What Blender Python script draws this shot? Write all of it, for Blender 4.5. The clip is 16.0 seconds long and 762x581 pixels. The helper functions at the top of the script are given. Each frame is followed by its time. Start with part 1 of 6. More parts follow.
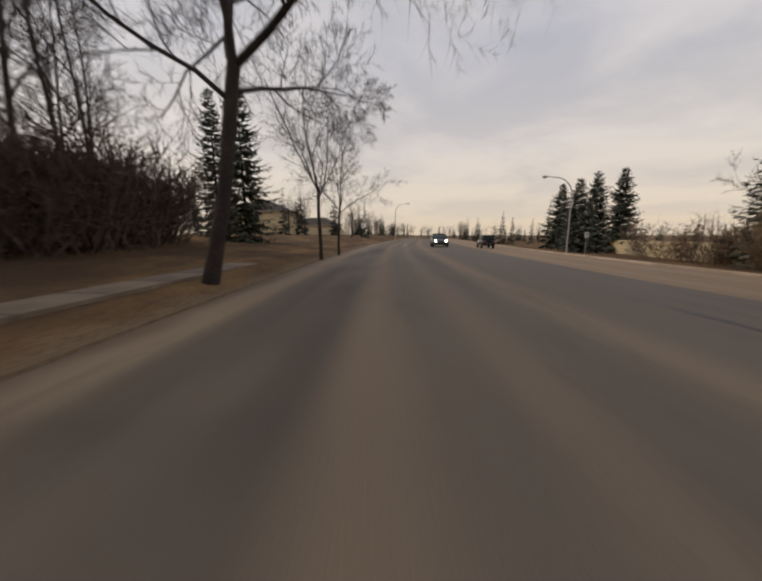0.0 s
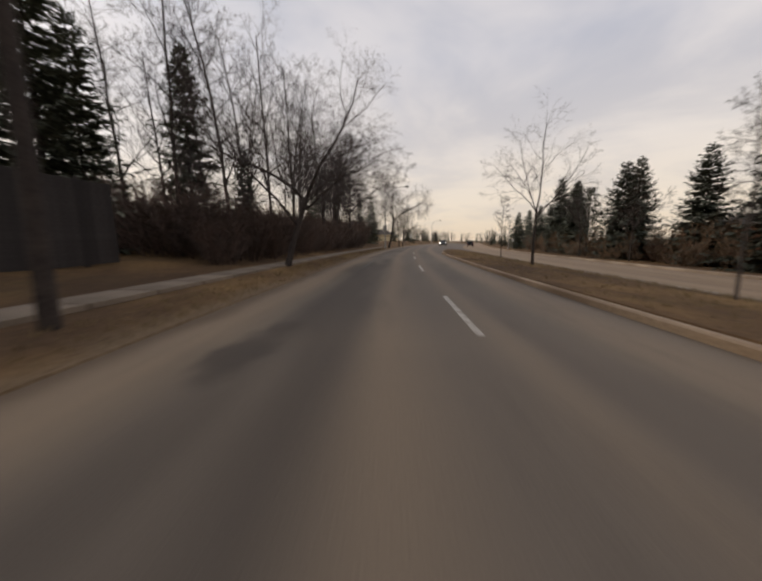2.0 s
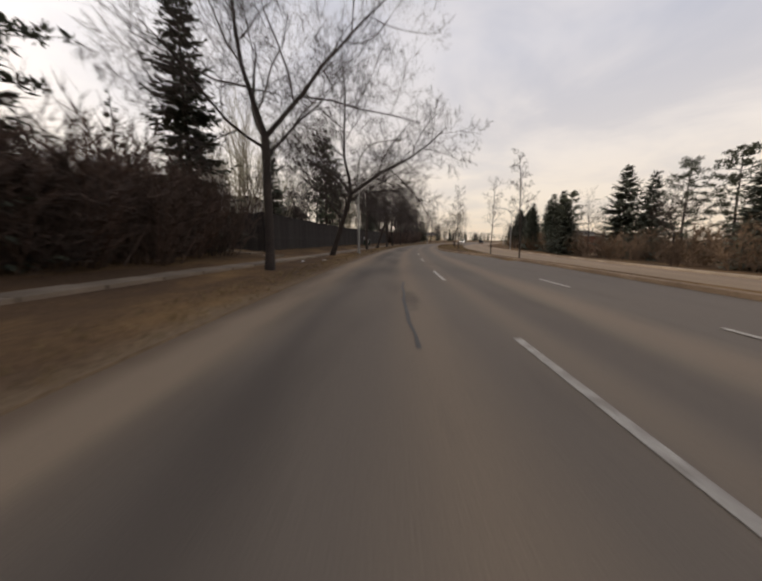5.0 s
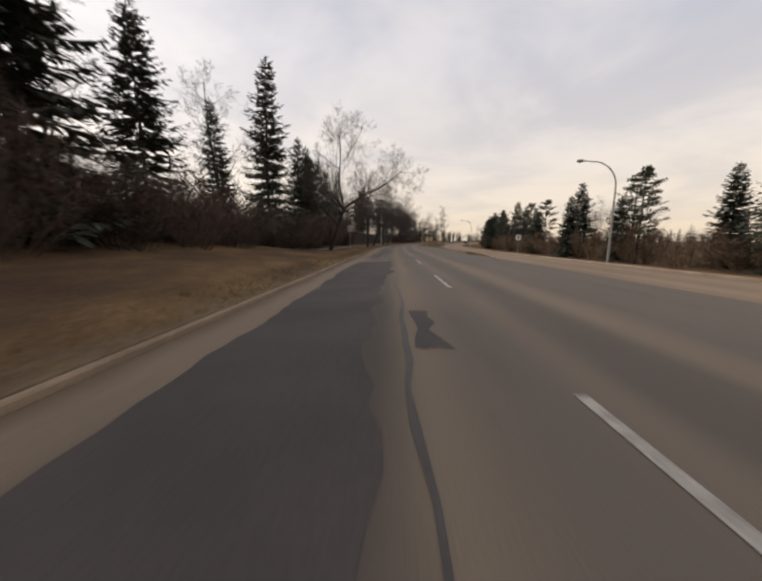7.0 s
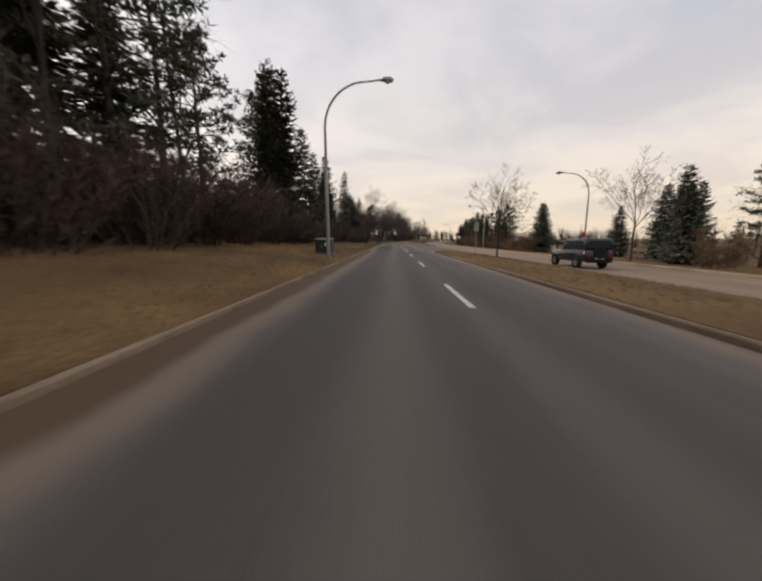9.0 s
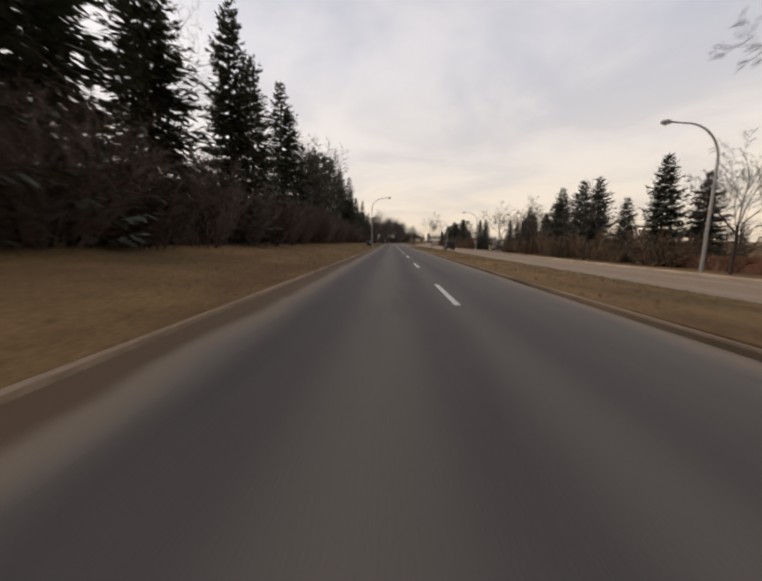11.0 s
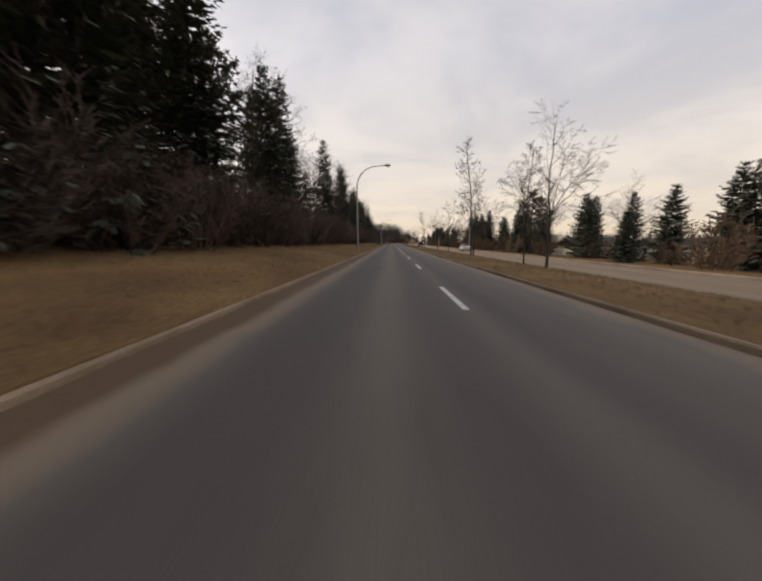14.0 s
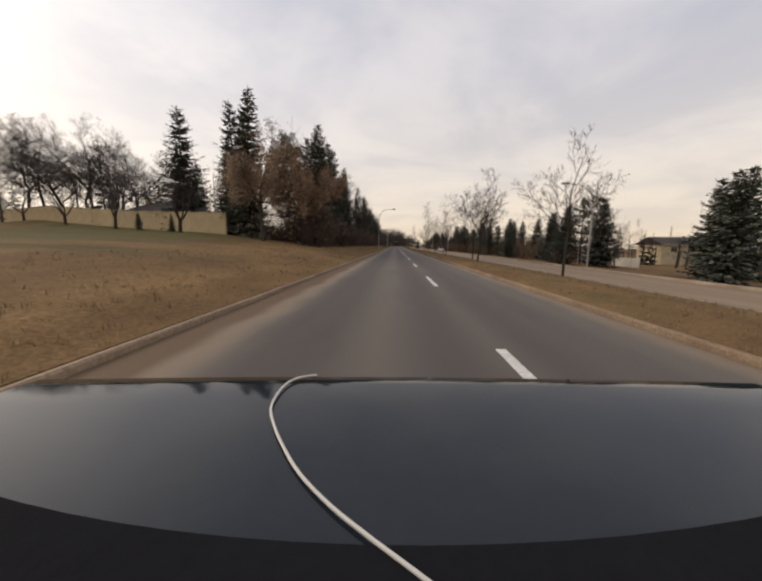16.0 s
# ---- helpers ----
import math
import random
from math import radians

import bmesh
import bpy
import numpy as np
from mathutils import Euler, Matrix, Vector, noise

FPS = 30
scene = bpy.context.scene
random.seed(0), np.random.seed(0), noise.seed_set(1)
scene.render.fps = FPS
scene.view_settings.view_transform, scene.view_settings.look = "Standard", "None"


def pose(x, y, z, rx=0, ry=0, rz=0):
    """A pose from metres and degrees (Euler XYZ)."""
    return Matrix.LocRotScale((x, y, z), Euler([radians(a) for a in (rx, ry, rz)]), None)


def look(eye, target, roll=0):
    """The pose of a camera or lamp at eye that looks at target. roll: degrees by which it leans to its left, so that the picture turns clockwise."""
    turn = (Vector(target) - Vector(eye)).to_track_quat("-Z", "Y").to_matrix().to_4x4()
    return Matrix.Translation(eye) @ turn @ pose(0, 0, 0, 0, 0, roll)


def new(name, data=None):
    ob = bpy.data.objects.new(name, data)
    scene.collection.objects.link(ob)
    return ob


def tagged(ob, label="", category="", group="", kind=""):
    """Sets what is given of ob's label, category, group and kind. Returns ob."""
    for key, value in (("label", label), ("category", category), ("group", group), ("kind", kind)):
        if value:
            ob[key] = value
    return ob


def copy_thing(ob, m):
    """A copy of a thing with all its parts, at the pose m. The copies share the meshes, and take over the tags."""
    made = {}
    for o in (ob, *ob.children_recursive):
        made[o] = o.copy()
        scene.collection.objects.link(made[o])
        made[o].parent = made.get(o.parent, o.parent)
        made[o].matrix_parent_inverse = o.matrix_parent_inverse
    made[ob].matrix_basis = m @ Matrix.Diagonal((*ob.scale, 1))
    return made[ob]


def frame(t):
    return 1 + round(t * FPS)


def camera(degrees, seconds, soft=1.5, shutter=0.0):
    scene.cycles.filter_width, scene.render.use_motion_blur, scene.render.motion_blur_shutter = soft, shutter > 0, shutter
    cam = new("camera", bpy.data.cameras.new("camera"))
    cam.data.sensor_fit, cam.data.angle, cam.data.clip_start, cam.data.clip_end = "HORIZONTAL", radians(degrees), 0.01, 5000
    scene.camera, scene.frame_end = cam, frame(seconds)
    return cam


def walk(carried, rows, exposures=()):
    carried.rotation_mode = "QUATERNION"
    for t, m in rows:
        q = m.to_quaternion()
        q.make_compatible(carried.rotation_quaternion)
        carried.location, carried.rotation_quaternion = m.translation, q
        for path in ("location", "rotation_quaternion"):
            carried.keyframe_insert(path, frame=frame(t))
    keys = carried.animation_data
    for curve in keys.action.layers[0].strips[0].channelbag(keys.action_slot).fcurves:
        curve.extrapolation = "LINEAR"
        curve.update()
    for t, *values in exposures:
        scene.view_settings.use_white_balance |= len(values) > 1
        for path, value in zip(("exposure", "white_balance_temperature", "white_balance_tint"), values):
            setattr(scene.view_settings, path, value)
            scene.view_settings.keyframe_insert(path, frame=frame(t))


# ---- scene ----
cam = camera(100.15, 16.0, soft=2.4, shutter=0.16)
PATH = [
    (0.0, look((17.694, 118.605, 1.250), (20.570, 128.027, -0.469), 0.00)),
    (0.5, look((14.338, 106.849, 1.250), (17.047, 116.358, -0.243), -0.14)),
    (1.0, look((11.303, 94.863, 1.250), (13.644, 104.451, -0.360), 0.52)),
    (1.5, look((8.624, 82.770, 1.250), (10.443, 92.469, -0.368), -0.43)),
    (2.0, look((6.306, 70.952, 1.250), (7.741, 80.729, -0.282), -0.41)),
    (2.5, look((4.383, 59.407, 1.250), (5.585, 69.205, -0.346), -0.23)),
    (3.0, look((2.799, 47.882, 1.250), (3.678, 57.722, -0.299), -0.02)),
    (3.5, look((1.538, 36.377, 1.250), (2.130, 46.235, -0.321), 0.31)),
    (4.0, look((0.609, 24.973, 1.250), (0.900, 34.843, -0.329), 0.13)),
    (4.5, look((0.004, 13.730, 1.250), (0.077, 23.594, -0.393), 0.36)),
    (5.0, look((-0.293, 2.477, 1.250), (-0.494, 12.354, -0.301), -0.17)),
    (5.5, look((-0.280, -8.853, 1.250), (-0.567, 1.022, -0.299), -0.11)),
    (6.0, look((-0.260, -19.894, 1.250), (-0.573, -10.020, -0.297), -0.05)),
    (6.5, look((-0.240, -30.568, 1.250), (-0.579, -20.694, -0.295), 0.01)),
    (7.0, look((-0.220, -41.049, 1.250), (-0.584, -31.175, -0.293), 0.07)),
    (7.5, look((-0.200, -51.379, 1.250), (-0.590, -41.506, -0.290), 0.13)),
    (8.0, look((-0.183, -61.645, 1.250), (-0.534, -51.776, -0.327), 0.19)),
    (8.5, look((-0.167, -72.206, 1.250), (-0.479, -62.341, -0.358), -0.07)),
    (9.0, look((-0.150, -83.308, 1.250), (-0.514, -73.441, -0.332), -0.21)),
    (9.5, look((-0.110, -94.776, 1.250), (-0.464, -84.905, -0.317), -0.16)),
    (10.0, look((-0.070, -106.214, 1.250), (-0.414, -96.341, -0.302), -0.10)),
    (10.5, look((-0.030, -117.534, 1.250), (-0.364, -107.659, -0.288), -0.05)),
    (11.0, look((0.010, -128.736, 1.250), (-0.314, -118.858, -0.273), 0.01)),
    (11.5, look((0.050, -139.791, 1.250), (-0.263, -129.911, -0.259), 0.06)),
    (12.0, look((0.085, -150.543, 1.250), (-0.169, -140.664, -0.280), -0.12)),
    (12.5, look((0.120, -160.935, 1.250), (-0.049, -151.047, -0.230), -0.06)),
    (13.0, look((0.060, -171.207, 1.250), (-0.116, -161.328, -0.296), -0.33)),
    (13.5, look((0.000, -181.404, 1.250), (-0.232, -171.528, -0.299), 0.11)),
    (14.0, look((-0.075, -191.340, 1.250), (-0.387, -181.458, -0.252), -0.31)),
    (14.5, look((-0.150, -201.261, 1.250), (-0.484, -191.382, -0.264), 0.22)),
    (15.0, look((-0.100, -211.157, 1.250), (-0.487, -201.281, -0.276), -0.03)),
    (15.5, look((-0.050, -221.090, 1.250), (-0.479, -211.220, -0.298), -0.31)),
    (15.9, look((-0.009, -229.350, 1.250), (-0.421, -219.462, -0.190), 0.62)),
    (15.9667, look((0.000, -231.376, 1.250), (-0.407, -221.484, -0.163), 0.83)),
    (16.0, look((0.000, -231.376, 1.250), (-0.407, -221.484, -0.163), 0.83)),
]
walk(cam, PATH, ((0.0, -0.27, 6950, 10), (0.8, -0.06, 6950, 10), (2.0, -0.12, 6950, 10), (3.5, 0.0, 6950, 10), (7.5, 0.0, 6950, 10), (16.0, -0.05, 6950, 10)))

# ---- daylight: thin bright overcast, low sun behind the cloud on the west side ----
SUN_ELEVATION, SUN_AZIMUTH = radians(24), radians(-68)   # azimuth from +y, to the west negative
SUN_WAY = Vector((math.sin(SUN_AZIMUTH) * math.cos(SUN_ELEVATION), math.cos(SUN_AZIMUTH) * math.cos(SUN_ELEVATION), math.sin(SUN_ELEVATION)))


def build_world():
    world = bpy.data.worlds.new("overcast_sky")
    scene.world = world
    world.use_nodes = True
    nt = world.node_tree
    N, L = nt.nodes, nt.links
    bg = N["Background"]
    sky = N.new("ShaderNodeTexSky")
    sky.sky_type, sky.sun_disc = "NISHITA", False
    sky.sun_elevation, sky.sun_rotation = SUN_ELEVATION, SUN_AZIMUTH
    scale_sky = N.new("ShaderNodeVectorMath"); scale_sky.operation = "SCALE"; scale_sky.inputs[3].default_value = 0.08
    L.new(sky.outputs[0], scale_sky.inputs[0])
    tc = N.new("ShaderNodeTexCoord")
    sep = N.new("ShaderNodeSeparateXYZ"); L.new(tc.outputs["Generated"], sep.inputs[0])
    grad = N.new("ShaderNodeValToRGB"); L.new(sep.outputs[2], grad.inputs[0])
    e = grad.color_ramp.elements
    e[0].position, e[0].color = 0.0, (0.82, 0.68, 0.54, 1)
    e[1].position, e[1].color = 1.0, (0.60, 0.61, 0.70, 1)
    for p, c in ((0.10, (0.87, 0.77, 0.67, 1)), (0.24, (0.84, 0.785, 0.76, 1)), (0.45, (0.745, 0.735, 0.79, 1))):
        x = e.new(p); x.color = c
    # cloud layer seen in perspective: the way divided by its height
    proj = N.new("ShaderNodeMath"); proj.operation = "ADD"; proj.inputs[1].default_value = 0.12; L.new(sep.outputs[2], proj.inputs[0])
    dx = N.new("ShaderNodeMath"); dx.operation = "DIVIDE"; L.new(sep.outputs[0], dx.inputs[0]); L.new(proj.outputs[0], dx.inputs[1])
    dy = N.new("ShaderNodeMath"); dy.operation = "DIVIDE"; L.new(sep.outputs[1], dy.inputs[0]); L.new(proj.outputs[0], dy.inputs[1])
    comb = N.new("ShaderNodeCombineXYZ"); L.new(dx.outputs[0], comb.inputs[0]); L.new(dy.outputs[0], comb.inputs[1])
    big = N.new("ShaderNodeTexNoise"); big.inputs["Scale"].default_value = 0.85; big.inputs["Detail"].default_value = 5; big.inputs["Roughness"].default_value = 0.55
    big.inputs["Distortion"].default_value = 0.4
    L.new(comb.outputs[0], big.inputs["Vector"])
    amt = N.new("ShaderNodeMapRange"); amt.interpolation_type = "SMOOTHSTEP"
    amt.inputs[1].default_value, amt.inputs[2].default_value = 0.34, 0.62
    amt.inputs[3].default_value, amt.inputs[4].default_value = 0.0, 1.0
    L.new(big.outputs[0], amt.inputs[0])
    gaps = N.new("ShaderNodeValToRGB"); L.new(sep.outputs[2], gaps.inputs[0])
    g = gaps.color_ramp.elements
    g[0].position, g[0].color = 0.0, (0.78, 0.67, 0.56, 1)
    g[1].position, g[1].color = 1.0, (0.40, 0.45, 0.58, 1)
    for p, c in ((0.2, (0.70, 0.665, 0.67, 1)), (0.45, (0.52, 0.545, 0.65, 1))):
        x = g.new(p); x.color = c
    cloud = N.new("ShaderNodeMix"); cloud.data_type = "RGBA"; L.new(amt.outputs[0], cloud.inputs[0])
    L.new(gaps.outputs[0], cloud.inputs[6]); L.new(grad.outputs[0], cloud.inputs[7])
    # glow of the veiled sun
    dot = N.new("ShaderNodeVectorMath"); dot.operation = "DOT_PRODUCT"; L.new(tc.outputs["Generated"], dot.inputs[0]); dot.inputs[1].default_value = SUN_WAY
    pos = N.new("ShaderNodeMath"); pos.operation = "MAXIMUM"; pos.inputs[1].default_value = 0.0; L.new(dot.outputs["Value"], pos.inputs[0])
    pw = N.new("ShaderNodeMath"); pw.operation = "POWER"; pw.inputs[1].default_value = 5.0; L.new(pos.outputs[0], pw.inputs[0])
    glow = N.new("ShaderNodeVectorMath"); glow.operation = "SCALE"; glow.inputs[0].default_value = (0.42, 0.385, 0.345); L.new(pw.outputs[0], glow.inputs[3])
    add = N.new("ShaderNodeVectorMath"); add.operation = "ADD"; L.new(cloud.outputs[2], add.inputs[0]); L.new(glow.outputs[0], add.inputs[1])
    mix = N.new("ShaderNodeMix"); mix.data_type = "RGBA"; mix.inputs[0].default_value = 0.88
    L.new(scale_sky.outputs[0], mix.inputs[6]); L.new(add.outputs[0], mix.inputs[7])
    L.new(mix.outputs[2], bg.inputs[0])
    bg.inputs[1].default_value = 1.12


build_world()
sun_data = bpy.data.lights.new("sun", "SUN")
sun_data.energy, sun_data.angle, sun_data.color = 1.25, radians(14), (1.0, 0.86, 0.70)
sun = new("sun", sun_data)
sun.matrix_world = look(SUN_WAY * 100, (0, 0, 0))


# ---- materials ----
def mat(name, color, rough=0.8, metal=0.0, vary=0.25, scale=6.0, fine=60.0, bump=0.2, second=None, island=0.0, per_object=0.0, coord="Object", spec=0.3, transmission=0.0, emit=None):
    m = bpy.data.materials.new(name)
    m.use_nodes = True
    nt = m.node_tree
    N, L = nt.nodes, nt.links
    b = N["Principled BSDF"]
    b.inputs["Roughness"].default_value, b.inputs["Metallic"].default_value = rough, metal
    b.inputs["Specular IOR Level"].default_value = spec
    b.inputs["Transmission Weight"].default_value = transmission
    tc = N.new("ShaderNodeTexCoord")
    n1 = N.new("ShaderNodeTexNoise"); n1.inputs["Scale"].default_value = scale; n1.inputs["Detail"].default_value = 4
    n2 = N.new("ShaderNodeTexNoise"); n2.inputs["Scale"].default_value = fine; n2.inputs["Detail"].default_value = 2
    L.new(tc.outputs[coord], n1.inputs["Vector"]); L.new(tc.outputs[coord], n2.inputs["Vector"])
    mx = N.new("ShaderNodeMix"); mx.data_type = "RGBA"
    second = second or tuple(c * (1 - vary) for c in color)
    mx.inputs[6].default_value, mx.inputs[7].default_value = (*color, 1), (*second, 1)
    r1 = N.new("ShaderNodeMapRange"); r1.inputs[1].default_value, r1.inputs[2].default_value = 0.35, 0.65
    L.new(n1.outputs[0], r1.inputs[0]); L.new(r1.outputs[0], mx.inputs[0])
    hs = N.new("ShaderNodeHueSaturation"); L.new(mx.outputs[2], hs.inputs["Color"])
    v = N.new("ShaderNodeMapRange"); v.inputs[1].default_value, v.inputs[2].default_value = 0.3, 0.7
    v.inputs[3].default_value, v.inputs[4].default_value = 1 - vary * 0.6, 1 + vary * 0.6
    L.new(n2.outputs[0], v.inputs[0])
    value = v.outputs[0]
    for amount, node, socket in ((island, "ShaderNodeNewGeometry", "Random Per Island"), (per_object, "ShaderNodeObjectInfo", "Random")):
        if amount:
            g = N.new(node)
            r = N.new("ShaderNodeMapRange"); r.inputs[3].default_value, r.inputs[4].default_value = 1 - amount, 1 + amount
            L.new(g.outputs[socket], r.inputs[0])
            mu = N.new("ShaderNodeMath"); mu.operation = "MULTIPLY"; L.new(value, mu.inputs[0]); L.new(r.outputs[0], mu.inputs[1])
            value = mu.outputs[0]
    L.new(value, hs.inputs["Value"])
    L.new(hs.outputs[0], b.inputs["Base Color"])
    if bump:
        bp = N.new("ShaderNodeBump"); bp.inputs["Strength"].default_value = bump; bp.inputs["Distance"].default_value = 0.02
        L.new(n2.outputs[0], bp.inputs["Height"]); L.new(bp.outputs[0], b.inputs["Normal"])
    if emit:
        b.inputs["Emission Color"].default_value = (*emit[:3], 1); b.inputs["Emission Strength"].default_value = emit[3]
    return m


def lane_mat(name, base, worn, bands, stain, dark=(), dust=None, litter=None, blots=()):
    """Asphalt, worn lighter along the given bands across the road (place, width); UV holds metres across and along."""
    m = bpy.data.materials.new(name)
    m.use_nodes = True
    nt = m.node_tree
    N, L = nt.nodes, nt.links
    b = N["Principled BSDF"]
    b.inputs["Roughness"].default_value, b.inputs["Specular IOR Level"].default_value = 0.78, 0.25
    uv = N.new("ShaderNodeUVMap")
    sep = N.new("ShaderNodeSeparateXYZ"); L.new(uv.outputs[0], sep.inputs[0])
    # slow drift of the wheel tracks
    st = N.new("ShaderNodeMapping"); st.inputs["Scale"].default_value = (0.6, 0.05, 1); L.new(uv.outputs[0], st.inputs[0])
    drift = N.new("ShaderNodeTexNoise"); drift.inputs["Scale"].default_value = 1.0; drift.inputs["Detail"].default_value = 3; L.new(st.outputs[0], drift.inputs["Vector"])
    off = N.new("ShaderNodeMath"); off.operation = "MULTIPLY_ADD"; off.inputs[1].default_value = 0.7; off.inputs[2].default_value = -0.35
    L.new(drift.outputs[0], off.inputs[0])
    lat = N.new("ShaderNodeMath"); lat.operation = "ADD"; L.new(sep.outputs[0], lat.inputs[0]); L.new(off.outputs[0], lat.inputs[1])
    total = None
    for place, width, amount in bands:
        d = N.new("ShaderNodeMath"); d.operation = "SUBTRACT"; L.new(lat.outputs[0], d.inputs[0]); d.inputs[1].default_value = place
        a = N.new("ShaderNodeMath"); a.operation = "ABSOLUTE"; L.new(d.outputs[0], a.inputs[0])
        r = N.new("ShaderNodeMapRange"); r.interpolation_type = "SMOOTHSTEP"
        r.inputs[1].default_value, r.inputs[2].default_value, r.inputs[3].default_value, r.inputs[4].default_value = 0.0, width, amount, 0.0
        L.new(a.outputs[0], r.inputs[0])
        if total is None:
            total = r.outputs[0]
        else:
            s = N.new("ShaderNodeMath"); s.operation = "ADD"; s.use_clamp = True; L.new(total, s.inputs[0]); L.new(r.outputs[0], s.inputs[1]); total = s.outputs[0]
    mx = N.new("ShaderNodeMix"); mx.data_type = "RGBA"; mx.inputs[6].default_value, mx.inputs[7].default_value = (*base, 1), (*worn, 1)
    L.new(total, mx.inputs[0])
    # patches and stains, long in the way of travel
    pm = N.new("ShaderNodeMapping"); pm.inputs["Scale"].default_value = (0.9, 0.16, 1); L.new(uv.outputs[0], pm.inputs[0])
    pn = N.new("ShaderNodeTexNoise"); pn.inputs["Scale"].default_value = 1.0; pn.inputs["Detail"].default_value = 6; pn.inputs["Roughness"].default_value = 0.65; L.new(pm.outputs[0], pn.inputs["Vector"])
    pr = N.new("ShaderNodeMapRange"); pr.inputs[1].default_value, pr.inputs[2].default_value, pr.inputs[3].default_value, pr.inputs[4].default_value = 0.52, 0.70, 0.0, stain
    L.new(pn.outputs[0], pr.inputs[0])
    dk = N.new("ShaderNodeMix"); dk.data_type = "RGBA"; dk.inputs[7].default_value = (base[0] * 0.55, base[1] * 0.55, base[2] * 0.56, 1)
    L.new(pr.outputs[0], dk.inputs[0]); L.new(mx.outputs[2], dk.inputs[6])
    # long soft dark streaks, broken along the way
    col = dk.outputs[2]
    for n_, (place, width, amount) in enumerate(dark):
        sm = N.new("ShaderNodeMapping"); sm.inputs["Scale"].default_value = (0.35, 0.085, 1); sm.inputs["Location"].default_value = (3.7 * n_, 1.9 * n_, 0); L.new(uv.outputs[0], sm.inputs[0])
        sn = N.new("ShaderNodeTexNoise"); sn.inputs["Scale"].default_value = 1.0; sn.inputs["Detail"].default_value = 3; L.new(sm.outputs[0], sn.inputs["Vector"])
        sr = N.new("ShaderNodeMapRange"); sr.interpolation_type = "SMOOTHSTEP"; sr.inputs[1].default_value, sr.inputs[2].default_value, sr.inputs[3].default_value, sr.inputs[4].default_value = 0.40, 0.60, 0.0, amount
        L.new(sn.outputs[0], sr.inputs[0])
        d = N.new("ShaderNodeMath"); d.operation = "SUBTRACT"; L.new(lat.outputs[0], d.inputs[0]); d.inputs[1].default_value = place
        a = N.new("ShaderNodeMath"); a.operation = "ABSOLUTE"; L.new(d.outputs[0], a.inputs[0])
        r = N.new("ShaderNodeMapRange"); r.interpolation_type = "SMOOTHSTEP"; r.inputs[1].default_value, r.inputs[2].default_value, r.inputs[3].default_value, r.inputs[4].default_value = width * 0.35, width, 1.0, 0.0
        L.new(a.outputs[0], r.inputs[0])
        mu = N.new("ShaderNodeMath"); mu.operation = "MULTIPLY"; L.new(sr.outputs[0], mu.inputs[0]); L.new(r.outputs[0], mu.inputs[1])
        sx = N.new("ShaderNodeMix"); sx.data_type = "RGBA"; sx.inputs[7].default_value = (base[0] * 0.5, base[1] * 0.5, base[2] * 0.52, 1)
        L.new(mu.outputs[0], sx.inputs[0]); L.new(col, sx.inputs[6]); col = sx.outputs[2]
    # dust and grit blown to the roadway's edges
    for layer in (dust, litter):       # the second: leaf litter and soil lying along the kerb
        for lo, hi in (layer or ())[1:]:
            dn = N.new("ShaderNodeTexNoise"); dn.inputs["Scale"].default_value = 0.5; dn.inputs["Detail"].default_value = 5; L.new(uv.outputs[0], dn.inputs["Vector"])
            ds = N.new("ShaderNodeMath"); ds.operation = "MULTIPLY_ADD"; ds.inputs[1].default_value = 0.7; L.new(dn.outputs[0], ds.inputs[0]); L.new(sep.outputs[0], ds.inputs[2])
            dr = N.new("ShaderNodeMapRange"); dr.interpolation_type = "SMOOTHSTEP"; dr.inputs[1].default_value, dr.inputs[2].default_value = lo + 0.35, hi + 0.35
            L.new(ds.outputs[0], dr.inputs[0])
            dx_ = N.new("ShaderNodeMix"); dx_.data_type = "RGBA"; dx_.inputs[7].default_value = (*layer[0], 1); L.new(dr.outputs[0], dx_.inputs[0]); L.new(col, dx_.inputs[6]); col = dx_.outputs[2]
    # oil and damp stains: place along, across, length, width, depth
    for bs, bu, bl, bw, amount in blots:
        vm = N.new("ShaderNodeMapping"); vm.inputs["Location"].default_value, vm.inputs["Scale"].default_value = (-bu / bw, -bs / bl, 0), (1 / bw, 1 / bl, 1)
        L.new(uv.outputs[0], vm.inputs[0])
        ln_ = N.new("ShaderNodeVectorMath"); ln_.operation = "LENGTH"; L.new(vm.outputs[0], ln_.inputs[0])
        bn = N.new("ShaderNodeTexNoise"); bn.inputs["Scale"].default_value = 1.8; bn.inputs["Detail"].default_value = 4; L.new(uv.outputs[0], bn.inputs["Vector"])
        rag = N.new("ShaderNodeMath"); rag.operation = "MULTIPLY_ADD"; rag.inputs[1].default_value = 1.3; L.new(bn.outputs[0], rag.inputs[0]); L.new(ln_.outputs["Value"], rag.inputs[2])
        br = N.new("ShaderNodeMapRange"); br.interpolation_type = "SMOOTHSTEP"
        br.inputs[1].default_value, br.inputs[2].default_value, br.inputs[3].default_value, br.inputs[4].default_value = 1.1, 1.8, amount, 0.0
        L.new(rag.outputs[0], br.inputs[0])
        bx = N.new("ShaderNodeMix"); bx.data_type = "RGBA"; bx.inputs[7].default_value = (base[0] * 0.42, base[1] * 0.42, base[2] * 0.44, 1)
        L.new(br.outputs[0], bx.inputs[0]); L.new(col, bx.inputs[6]); col = bx.outputs[2]
